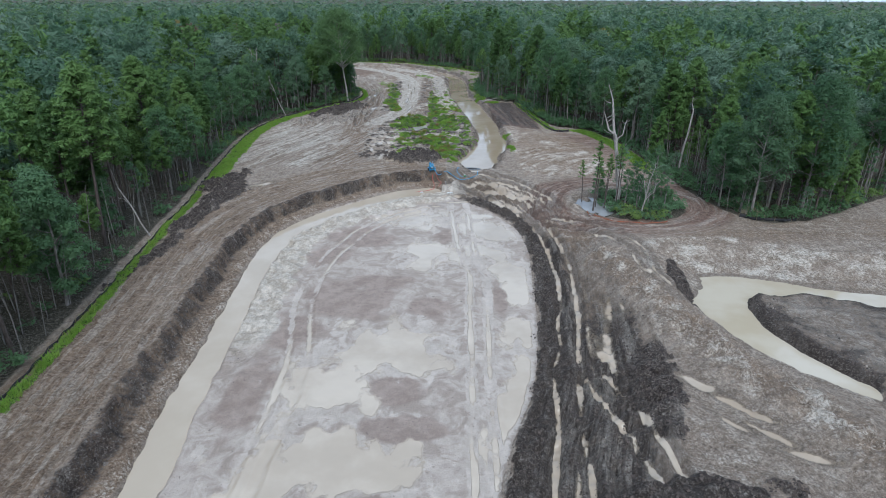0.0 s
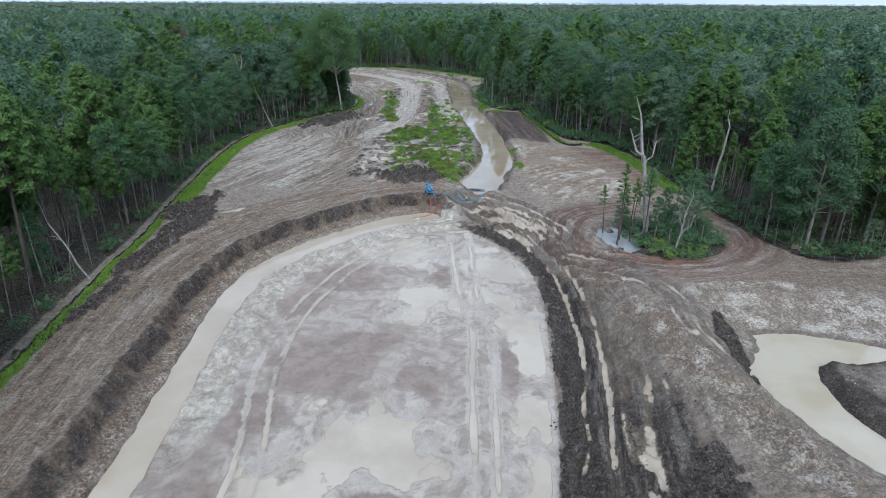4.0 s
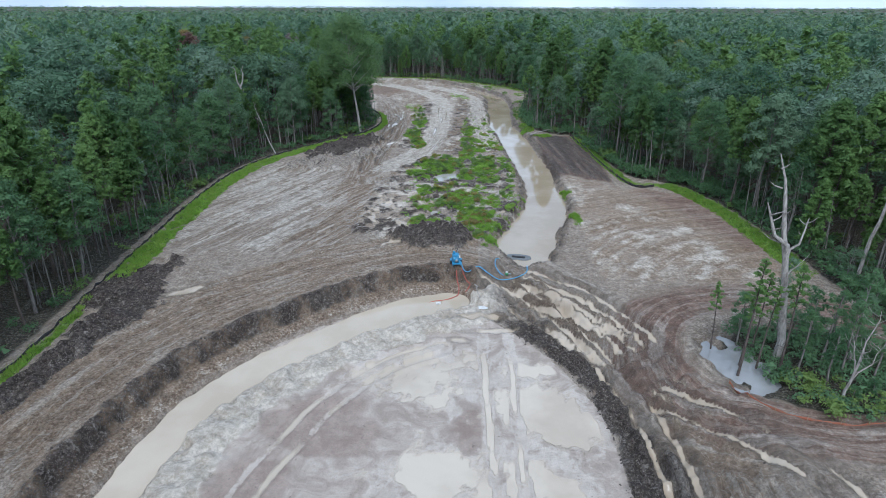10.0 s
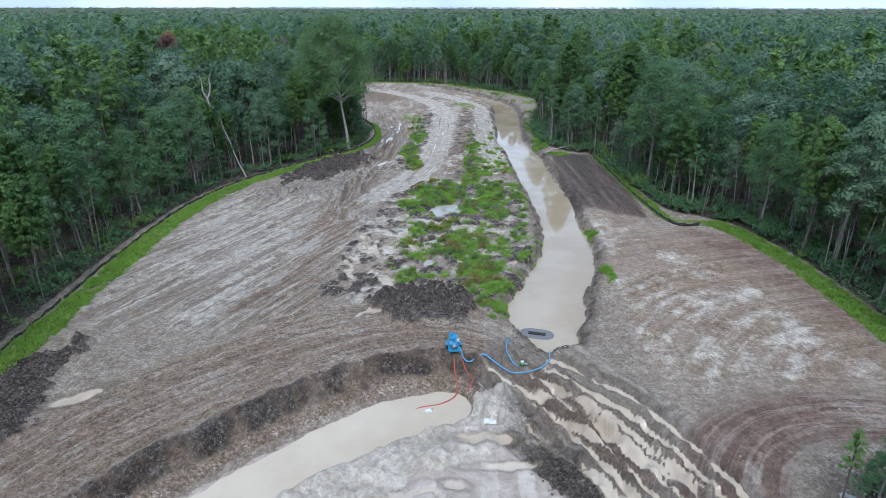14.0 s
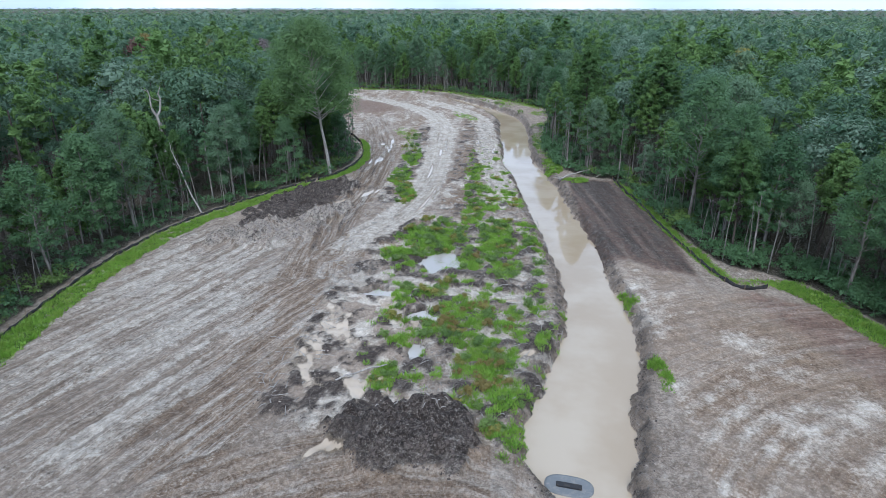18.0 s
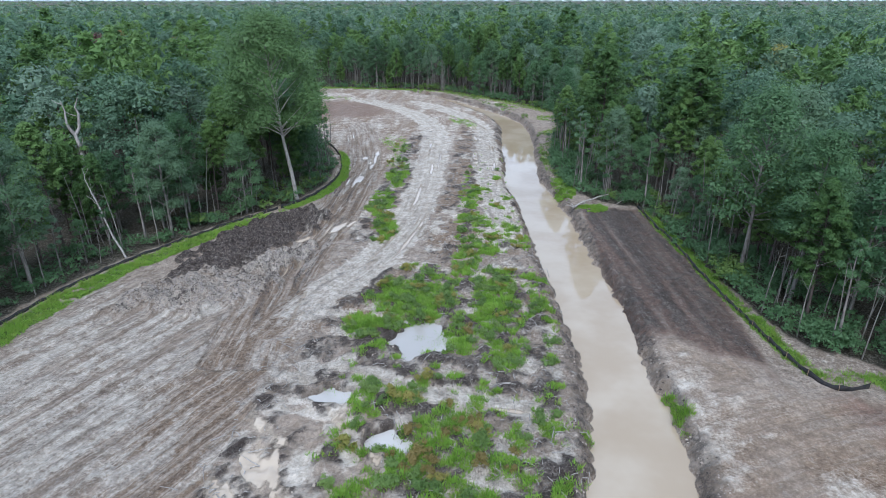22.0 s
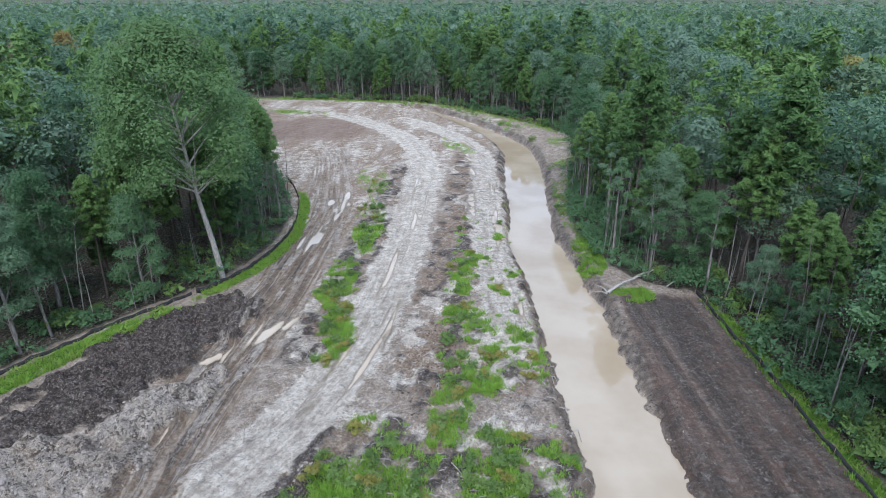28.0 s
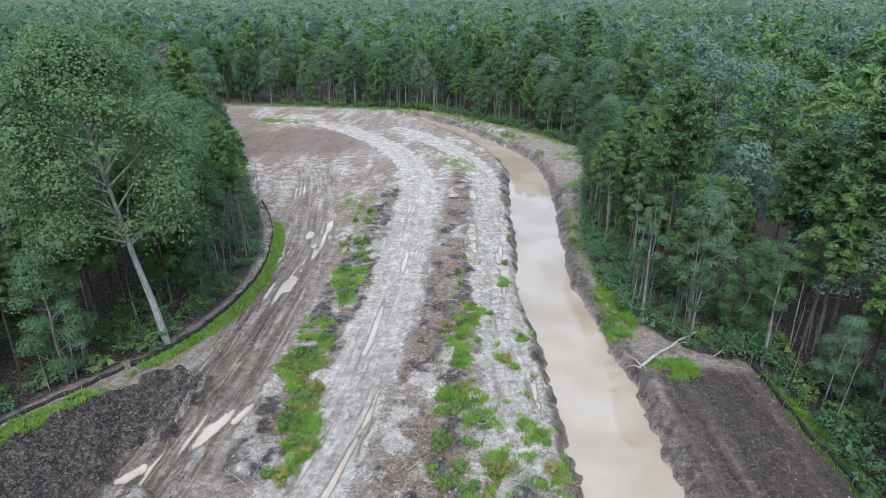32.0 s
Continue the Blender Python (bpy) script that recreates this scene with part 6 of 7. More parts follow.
def grass_stuff(name, n, box, seed, label, blades=7, tall=0.5, thresh=0.3):
    x, y, r = scatter(n, *box, seed)
    g = wetland_fields(x, y)
    keep = r.rand(n) < sstep(g, thresh - 0.22, thresh + 0.45)
    x, y, g = x[keep], y[keep], g[keep]
    z = height_at(x, y)
    keep = z > -1.15
    x, y, g, z = x[keep], y[keep], g[keep], z[keep]
    m = len(x)
    hgt = tall * (0.35 + 0.9 * fbm(x / 1.6, y / 1.6, 431)) * (0.55 + 0.9 * r.rand(m) ** 2)
    a = r.rand(m, blades) * 6.283
    o = r.rand(m, blades) ** 0.5 * 0.26
    bx, by = x[:, None] + np.cos(a) * o, y[:, None] + np.sin(a) * o
    bh = hgt[:, None] * (0.6 + 0.5 * r.rand(m, blades))
    wd = 0.022 + 0.034 * r.rand(m, blades)
    t = r.rand(m, blades) * 6.283
    lean = (0.15 + 0.6 * r.rand(m, blades)) * bh
    zb = np.repeat(z[:, None], blades, 1) - 0.03
    p0 = np.stack((bx - np.sin(t) * wd, by + np.cos(t) * wd, zb), -1)
    p1 = np.stack((bx + np.sin(t) * wd, by - np.cos(t) * wd, zb), -1)
    p2 = np.stack((bx + np.cos(a) * lean, by + np.sin(a) * lean, zb + bh), -1)
    v = np.stack((p0, p1, p2), 2).reshape(-1, 3)
    me = mesh_of(name, v, np.arange(len(v)).reshape(-1, 3), None, (M_GRASS,))
    at = me.attributes.new("tint", "FLOAT", "POINT")
    at.data.foreach_set("value", np.repeat(np.clip(0.5 + 1.1 * (fbm(x / 1.3, y / 1.3, 433, 3) - 0.5) + 0.35 * (r.rand(m) - 0.5), 0, 0.99), 3 * blades).astype(np.float32))
    return tagged(new(name, me), label, "grass", "", "stuff")


grass_stuff("marsh_grass", 120000, (-24, 18, 110, 200), 501, "bright green marsh grass and weeds in uneven patches", 15, 0.42)
grass_stuff("grass_strip", 60000, (-48, -24, 28, 220), 502, "bright green grass strip along the silt fence", 14, 0.46)
grass_stuff("verge_grass", 50000, (8, 48, 100, 192), 503, "fresh green grass along the clearing's edge", 14, 0.42)
grass_stuff("distant_grass", 40000, (-66, 20, 196, 306), 504, "green grass patches at the far end of the clearing", 5, 0.6)


def bush_arrays(seed, r, h, count, size):
    rng = np.random.RandomState(seed)
    n = 8
    cen = np.c_[rng.normal(size=(n, 2)) * r * 0.45, rng.uniform(0.25, 0.75, n) * h]
    stems = join([tube([(0, 0, 0), (c[0] * 0.5, c[1] * 0.5, c[2] * 0.6), tuple(c)], (0.03, 0.02, 0.008), 3) for c in cen])
    return stems, leaves(rng, cen, rng.uniform(0.3, 0.5, n) * r, count, size, 0.8)


def bush_thing(name, seed, r, h, count, size, leaf, label):
    (sv, sq), (lv, lq) = bush_arrays(seed, r, h, count, size)
    top = new(name)
    part("stems", mesh_of("stems", sv, None, sq, (M_BARK,)), top)
    part("foliage", faces_mesh("foliage", lv, lq, (leaf,)), top)
    return tagged(top, label, "shrub", "shrubs in the marsh")


SHRUBS = [bush_thing("shrub", 601, 1.0, 1.1, 420, 0.10, M_BUSH, "low green leafy shrub in the muddy marsh"), bush_thing("shrub", 602, 0.8, 0.9, 360, 0.10, M_YELLOW, "yellow-green weedy shrub in the marsh"),
          bush_thing("shrub", 603, 1.1, 1.0, 420, 0.10, M_RUST, "rust-tinged low shrub in the marsh"), bush_thing("shrub", 604, 0.6, 0.7, 280, 0.09, M_BUSH, "small green weed clump in the mud")]
x, y, r = scatter(5200, -20, 10, 114, 232, 611)
g = wetland_fields(x, y)
z = height_at(x, y)
pick = np.nonzero((g > 0.33) & (z > -0.5))[0][:295]
for n, i in enumerate(pick):
    rust = min(math.hypot(x[i] - a, y[i] - b) for a, b in ((-4.1, 132.0), (0.9, 130.2), (-1.5, 136.5), (-0.5, 121.8))) < 2.6
    v = 2 if rust else (0, 3, 1, 3, 0)[n % 5]
    m = place(x[i], y[i], r.rand() * 6.28, r.uniform(0.55, 1.05), (0, 0), 0.05)
    if n < 4:
        v = n
        SHRUBS[n].matrix_basis = m
    else:
        copy_thing(SHRUBS[v], m)


def undergrowth(name, pts, seed, mats, label, size=0.22, count=70, rr=(0.7, 1.6)):
    r = np.random.RandomState(seed)
    vs, qs, mi, n = [], [], [], 0
    protos = [bush_arrays(700 + i, 1.0, 1.3, count, size)[1] for i in range(4)]
    zs = height_at(pts[:, 0], pts[:, 1])
    tone = fbm(pts[:, 0] / 9, pts[:, 1] / 9, 631)
    for (px, py), z, t in zip(pts, zs, tone):
        v, q = protos[r.randint(4)]
        s = r.uniform(*rr)
        a = r.rand() * 6.28
        c, sn = math.cos(a) * s, math.sin(a) * s
        vs.append(np.stack((v[:, 0] * c - v[:, 1] * sn, v[:, 0] * sn + v[:, 1] * c, v[:, 2] * s), -1) + (px, py, z))
        qs.append(q + n)
        mi.append(np.full(len(q), 1 if t > 0.56 and r.rand() < 0.6 else 0))
        n += len(v)
    me = faces_mesh(name, np.vstack(vs), np.vstack(qs), mats)
    me.polygons.foreach_set("material_index", np.concatenate(mi).astype(np.int32))
    return tagged(new(name, me), label, "undergrowth", "", "stuff")


x, y, r = scatter(26000, -62, 80, 24, 312, 641)
d = edge_distance(x, y)
keep = (d > 0.15) & (d < 9) & (r.rand(len(x)) < np.where(d < 3, 0.8, 0.28))
keep &= ~((x < -30) & (y < 112) & (r.rand(len(x)) < 0.7))
undergrowth("undergrowth", np.c_[x, y][keep][:3400], 643, (M_OAK, M_BUSH), "green and yellowing bushes under the edge trees", 0.10, 130)
x, y, r = scatter(9000, 8, 46, 104, 268, 655)
d = edge_distance(x, y)
keep = (d > 0.3) & (d < 6.5) & (fbm(x / 5, y / 5, 657, 3) > 0.40)
undergrowth("edge_thicket", np.c_[x, y][keep][:420], 659, (M_OAK, M_BUSH), "dense green thicket under the pines beside the stream", 0.075, 300, (0.8, 1.7))
x, y, r = scatter(9000, -20, 24, 176, 292, 645)
d = near_line(STREAM, x, y)[1]
wide = near_line(STREAM, x, y)[3][0]
keep = (-d > wide + 1.1) & (-d < wide + 6) & (edge_distance(x, y) < 0.5) & (fbm(x / 4, y / 4, 647, 3) > 0.5) & (y > 186)
undergrowth("bank_bushes", np.c_[x, y][keep][:170], 649, (M_BUSH, M_GRASS), "low green bushes and weeds on the stream's bank", 0.10, 110, (0.35, 0.85))
x, y, r = scatter(900, 22, 37.5, 79.5, 95, 651)
keep = inside(ISLAND, x, y) & (x > 26.2 - 0.3 * (y - 84).clip(0, 8))
undergrowth("island_undergrowth", np.c_[x, y][keep][:150], 653, (M_OAK, M_BUSH), "dense bushes on the wooded island", 0.10, 150, (0.6, 1.3))


# ---- debris ----
def clods(name, pts, sizes, mat, label, seed):
    """Angular lumps of soil, half sunk into the ground."""
    r = np.random.RandomState(seed)
    base = np.array([(1, 0, 0), (0.3, 0.95, 0.1), (-0.85, 0.5, 0), (-0.7, -0.75, 0.1), (0.4, -0.9, 0), (0.15, 0.1, 1.15)], float)
    tri = np.array([(0, 1, 5), (1, 2, 5), (2, 3, 5), (3, 4, 5), (4, 0, 5)])
    n = len(pts)
    z = height_at(pts[:, 0], pts[:, 1])
    v = base[None] * (1 + 0.45 * (r.rand(n, 6, 3) - 0.5))
    a = r.rand(n) * 6.28
    c, s = np.cos(a)[:, None], np.sin(a)[:, None]
    w = np.stack((v[..., 0] * c - v[..., 1] * s, v[..., 0] * s + v[..., 1] * c, v[..., 2] * r.uniform(0.5, 1.1, (n, 1))), -1) * sizes[:, None, None]
    w += np.stack((pts[:, 0], pts[:, 1], z - 0.03), -1)[:, None]
    t = (tri[None] + (np.arange(n) * 6)[:, None, None]).reshape(-1, 3)
    return tagged(new(name, mesh_of(name, w.reshape(-1, 3), t, None, (mat,))), label, "soil", "", "stuff")


def soil_material(name, a, b):
    m = Mat(name)
    pos = m.coords()
    rnd = m.n.new("ShaderNodeNewGeometry").outputs["Random Per Island"]
    n = m.noise(6.0, 5, 0.7, pos)
    m.bump(n, 0.8, 0.08)
    return m.done(m.mix(m.math("ADD", m.math("MULTIPLY", rnd, 0.6), m.math("MULTIPLY", n, 0.4)), a, b), 0.9, 0, 0.3)


M_CLOD_D = soil_material("dark_clods", (0.026, 0.020, 0.017), (0.135, 0.106, 0.088))
M_CLOD_B = soil_material("brown_clods", (0.17, 0.138, 0.108), (0.44, 0.37, 0.30))
M_CLOD_G = soil_material("grey_clods", (0.14, 0.116, 0.096), (0.38, 0.33, 0.283))


def grid_index(x, y):
    return np.clip(np.searchsorted(gy, y), 0, ny - 1) * nx + np.clip(np.searchsorted(gx, x), 0, nx - 1)


def lump_sizes(r, n, small, most):
    return np.minimum(most, small * (1 - r.rand(n)) ** -0.55)


# loose lumps, thick on the heaps and thin elsewhere
x, y, r = scatter(1100000, -46, 40, 24, 185, 661)
at = grid_index(x, y)
dk, pl, wt, gr, wd, hz, pi = KM["dark"][at], KM["pale"][at], KM["wet"][at], GREEN[at], WOOD[at], HZ[at], KM["pile"][at]
ok = (wt < 0.35) & (wd < -0.5) & (hz > -2.45) & (gr < 0.3)
chance = np.where(pi > 0.2, 0.95, np.where(KM["rubble"][at] > 0.25, 0.12 + 0.3 * KM["rubble"][at], np.where(dk > 0.5, 0.75, 0.004))) * sstep(fbm(x / 1.1, y / 1.1, 667, 3), 0.30, 0.62)
keep = ok & (r.rand(len(x)) < chance) & ~((hz < -1.1) & (x > 2) & (y > 108))
soil = dk - pl * 0.55 + 0.9 * (fbm(x / 1.3, y / 1.3, 664) - 0.5)
md = keep & (soil > 0.24)
mg = keep & ~md & (pi > 0.3) & (pl > 0.25)
mb = keep & ~md & ~mg
bulk = np.where(pi > 0.15, 0.029, 0.026)
for name, which, mat, lab, sd in (("dark_clods", md, M_CLOD_D, "dark lumps of wet topsoil on piles and banks", 662), ("brown_clods", mb, M_CLOD_B, "brown crumbs of soil on berm and banks", 664),
                                  ("grey_clods", mg, M_CLOD_G, "grey lumps of dry clay on spoil heaps", 663)):
    clods(name, np.c_[x, y][which], lump_sizes(r, which.sum(), 1.0, 5.0) * bulk[which], mat, lab, sd)

x, y, r = scatter(4200, -19, 7, 116, 236, 671)
keep = (height_at(x, y) > -0.7) & (np.abs(x + 11.2) > 2.8)
pieces = []
for px, py in np.c_[x, y][keep][:1500]:
    z = float(height_at(px, py)[0])
    a, ln = r.rand() * 6.28, 0.35 / (1 - 0.82 * r.rand())
    e = (px + math.cos(a) * ln, py + math.sin(a) * ln)
    pieces.append(tube([(px, py, z + 0.04), ((px + e[0]) / 2 + r.normal() * 0.08, (py + e[1]) / 2, z + 0.12), (e[0], e[1], float(height_at(*e)[0]) + 0.05)], (0.045, 0.036, 0.016), 4))
v, q = join(pieces)
tagged(new("woody_debris", mesh_of("woody_debris", v, None, q, (M_DEAD,))), "scattered bleached sticks and roots on the mud", "debris", "", "stuff")


def log_thing(a, b, r0, label, limbs, seed):
    r = np.random.RandomState(seed)
    a, b = np.array(a), np.array(b)
    top = new("fallen_log")
    path = [a + (b - a) * f + (0, 0, 0.25 * math.sin(math.pi * f)) + r.normal(size=3) * 0.08 for f in np.linspace(0, 1, 7)]
    v, q = tube(path, np.linspace(r0, r0 * 0.55, 7), 8)
    part("stem", mesh_of("stem", v, None, q, (M_DEAD,), True), top)
    for f, ang, ln, rr in limbs:
        s = a + (b - a) * f
        e = s + (math.cos(ang) * ln, math.sin(ang) * ln, ln * 0.35)
        v, q = tube([s, (s + e) / 2 + (0, 0, 0.2), e], (rr, rr * 0.6, 0.02), 5)
        part("limb", mesh_of("limb", v, None, q, (M_DEAD,), True), top)
    return tagged(top, label, "log")


log_thing((12.0, 182.8, 0.25), (17.9, 188.3, 0.8), 0.16, "bleached fallen tree trunk with bare roots", ((0.0, 3.6, 1.5, 0.1), (0.03, 2.5, 1.3, 0.09), (0.04, 4.6, 1.8, 0.09), (0.25, 4.9, 1.4, 0.06), (0.5, 0.2, 1.6, 0.06), (0.8, 1.9, 1.2, 0.05)), 801)
log_thing((18.4, 185.2, 0.25), (25.0, 187.6, 0.9), 0.07, "thin curved fallen branch", ((0.6, 1.3, 1.2, 0.03),), 802)
log_thing((-12.3, 120.6, 0.2), (-8.4, 122.9, 0.35), 0.09, "bare log lying in the weeds", ((0.5, 1.0, 0.9, 0.03),), 803)
log_thing((0.2, 103.2, -0.9), (0.9, 100.6, -1.9), 0.06, "pale pole lying on the cut bank", (), 804)


# ---- fences ----
def box_mesh(name, sx, sy, sz, mat, bev=0.0):
    bm = bmesh.new()
    bmesh.ops.create_cube(bm, size=1.0)
    bmesh.ops.scale(bm, vec=(sx, sy, sz), verts=bm.verts)
    if bev:
        bmesh.ops.bevel(bm, geom=bm.edges[:], offset=bev, segments=2, affect="EDGES")
    return from_bm(name, bm, mat)


STAKE_ME = box_mesh("post", 0.045, 0.045, 1.0, M_STAKE)


def fence(name, line, tall, mat, label, gap=2.6, seed=1, sag=0.08):
    """A fabric fence on stakes along a line."""
    r = np.random.RandomState(seed)
    top = new(name)
    seg = np.r_[0, np.cumsum(np.hypot(*np.diff(line[:, :2], axis=0).T))]
    s = np.arange(0, seg[-1], 0.65)
    fx, fy = np.interp(s, seg, line[:, 0]), np.interp(s, seg, line[:, 1])
    ph = np.abs(np.sin(math.pi * s / gap))
    fx, fy = fx + (fbm(s / 4, s * 0, seed) - 0.5) * 0.5 + 0.05 * ph, fy
    z = height_at(fx, fy)
    up = tall * (0.9 + 0.2 * r.rand(len(s))) - sag * ph
    th = 0.012
    v = np.vstack((np.c_[fx - th, fy, z - 0.15], np.c_[fx - th + 0.04 * ph, fy, z + up], np.c_[fx + th + 0.04 * ph, fy, z + up], np.c_[fx + th, fy, z - 0.15]))
    n = len(s)
    i = np.arange(n - 1)
    q = np.vstack([np.stack((i + k * n, i + 1 + k * n, i + 1 + ((k + 1) % 4) * n, i + ((k + 1) % 4) * n), -1) for k in range(4)])
    part("fabric", mesh_of("fabric", v, None, q, (mat,), False), top)
    for p in np.arange(0, seg[-1], gap):
        qx, qy = np.interp(p, seg, line[:, 0]), np.interp(p, seg, line[:, 1])
        ob = part("post", STAKE_ME, top)
        ob.matrix_basis = Matrix.Translation((qx - 0.05, qy, float(height_at(qx, qy)[0]) + tall * 0.5)) @ Euler((r.normal() * 0.05, r.normal() * 0.05, r.rand())).to_matrix().to_4x4() @ Matrix.Diagonal((1, 1, tall + 0.35, 1))
    return tagged(top, label, "fence", "silt fences")


fence("silt_fence", FENCE_L[4:38], 0.36, M_FENCE, "low black fabric silt fence on wooden stakes beside the haul road", 2.6, 1)
fence("silt_fence", FENCE_L[37:66], 0.42, M_FENCE, "low black fabric silt fence on wooden stakes behind a grass strip", 2.6, 2)
fence("silt_fence", FENCE_L[65:], 0.6, M_FENCE, "black fabric silt fence curving along the wood's edge", 2.6, 3)
fence("silt_fence", FENCE_R + (0.4, 0), 0.55, M_FENCE, "sagging black fabric silt fence beside the dark graded strip", 2.6, 4, 0.2)
fence("silt_fence", spline([(44.0, 82.0), (48, 80.4), (52, 80.2)]), 0.5, M_FENCE, "short black fabric silt fence at the flooded wood's edge", 2.4, 5)
fence("safety_fence", spline([(22.0, 84.4), (23.2, 81.4), (25.6, 79.8), (28.5, 79.1), (31.5, 79.7), (33.0, 80.4)]), 0.3, M_ORANGE, "low orange mesh safety fence sagging round the wooded island", 2.2, 6, 0.22)


# thin stems that crowd the wood's edge
x, y, r = scatter(30000, -60, 80, 24, 312, 681)
d = edge_distance(x, y)
keep = (d > 0.5) & (d < 10) & (r.rand(len(x)) < np.where(d < 4, 0.6, 0.35))
pieces = []
for px, py in np.c_[x, y][keep][:560]:
    hh, z = r.uniform(3.0, 11.0), float(height_at(px, py)[0]) - 0.1
    lx, ly = r.normal() * 0.06 * hh, r.normal() * 0.06 * hh
    rad = 0.025 + 0.006 * hh
    pieces.append(tube([(px, py, z), (px + lx * 0.4 + r.normal() * 0.1, py + ly * 0.4, z + hh * 0.5), (px + lx, py + ly, z + hh)], (rad, rad * 0.75, 0.012), 4))
    for _ in range(3):
        f, a, ln = r.uniform(0.45, 0.95), r.rand() * 6.28, r.uniform(0.4, 1.3)
        s0 = np.array((px + lx * f, py + ly * f, z + hh * f))
        pieces.append(tube([s0, s0 + (math.cos(a) * ln, math.sin(a) * ln, ln * 0.7)], (rad * 0.4, 0.008), 3))
v, q = join(pieces)
tagged(new("thin_stems", mesh_of("thin_stems", v, None, q, (M_STEM,))), "crowded thin grey understorey stems at the wood's edge", "undergrowth", "", "stuff")


# ---- pump and hoses ----
M_BLUE = plain_material("blue_paint", (0.03, 0.22, 0.38), 0.4, 0.0, (0.17, 0.14, 0.11), 0.45)
M_LBLUE = plain_material("light_blue_hose", (0.07, 0.27, 0.45), 0.45, 0.0, (0.20, 0.165, 0.13), 0.35)
M_REDHOSE = plain_material("red_hose", (0.36, 0.075, 0.05), 0.6, 0.0, (0.20, 0.15, 0.12), 0.5)
M_STEEL = plain_material("grey_steel", (0.32, 0.33, 0.34), 0.45, 0.8, (0.16, 0.13, 0.11), 0.4)
M_RUBBER = plain_material("black_rubber", (0.02, 0.02, 0.02), 0.8, 0.0, (0.17, 0.14, 0.11), 0.5)
M_WHITE = plain_material("white_plastic", (0.60, 0.59, 0.56), 0.5, 0.0, (0.30, 0.25, 0.2), 0.6)
M_MATGREY = plain_material("grey_geotextile", (0.13, 0.135, 0.135), 0.85, 0.0, (0.26, 0.235, 0.20), 0.5)
M_GREENP = plain_material("green_plastic", (0.06, 0.22, 0.08), 0.5)


def cyl_mesh(name, r, length, mat, axis_="Z", sides=20, r2=None):
    bm = bmesh.new()
    bmesh.ops.create_cone(bm, cap_ends=True, segments=sides, radius1=r, radius2=r if r2 is None else r2, depth=length)
    rim = [e for e in bm.edges if len(e.link_faces) == 2 and any(len(f.verts) > 4 for f in e.link_faces)]
    bmesh.ops.bevel(bm, geom=rim, offset=min(r, length) * 0.12, segments=2, affect="EDGES")
    turn = {"X": Euler((0, math.pi / 2, 0)), "Y": Euler((math.pi / 2, 0, 0)), "Z": Euler((0, 0, 0))}[axis_]
    bmesh.ops.rotate(bm, verts=bm.verts, matrix=turn.to_matrix())
    return from_bm(name, bm, mat, True)


def at_place(ob, x, y, z, rz=0.0, rx=0.0, ry=0.0):
    ob.matrix_basis = Matrix.Translation((x, y, z)) @ Euler((rx, ry, rz)).to_matrix().to_4x4()
    return ob


def hose_mesh(name, pts, r, mat, step=8):
    line = spline(pts, step)
    v, q = tube(line, np.full(len(line), r), 10)
    return mesh_of(name, v, None, q, (mat,), True)


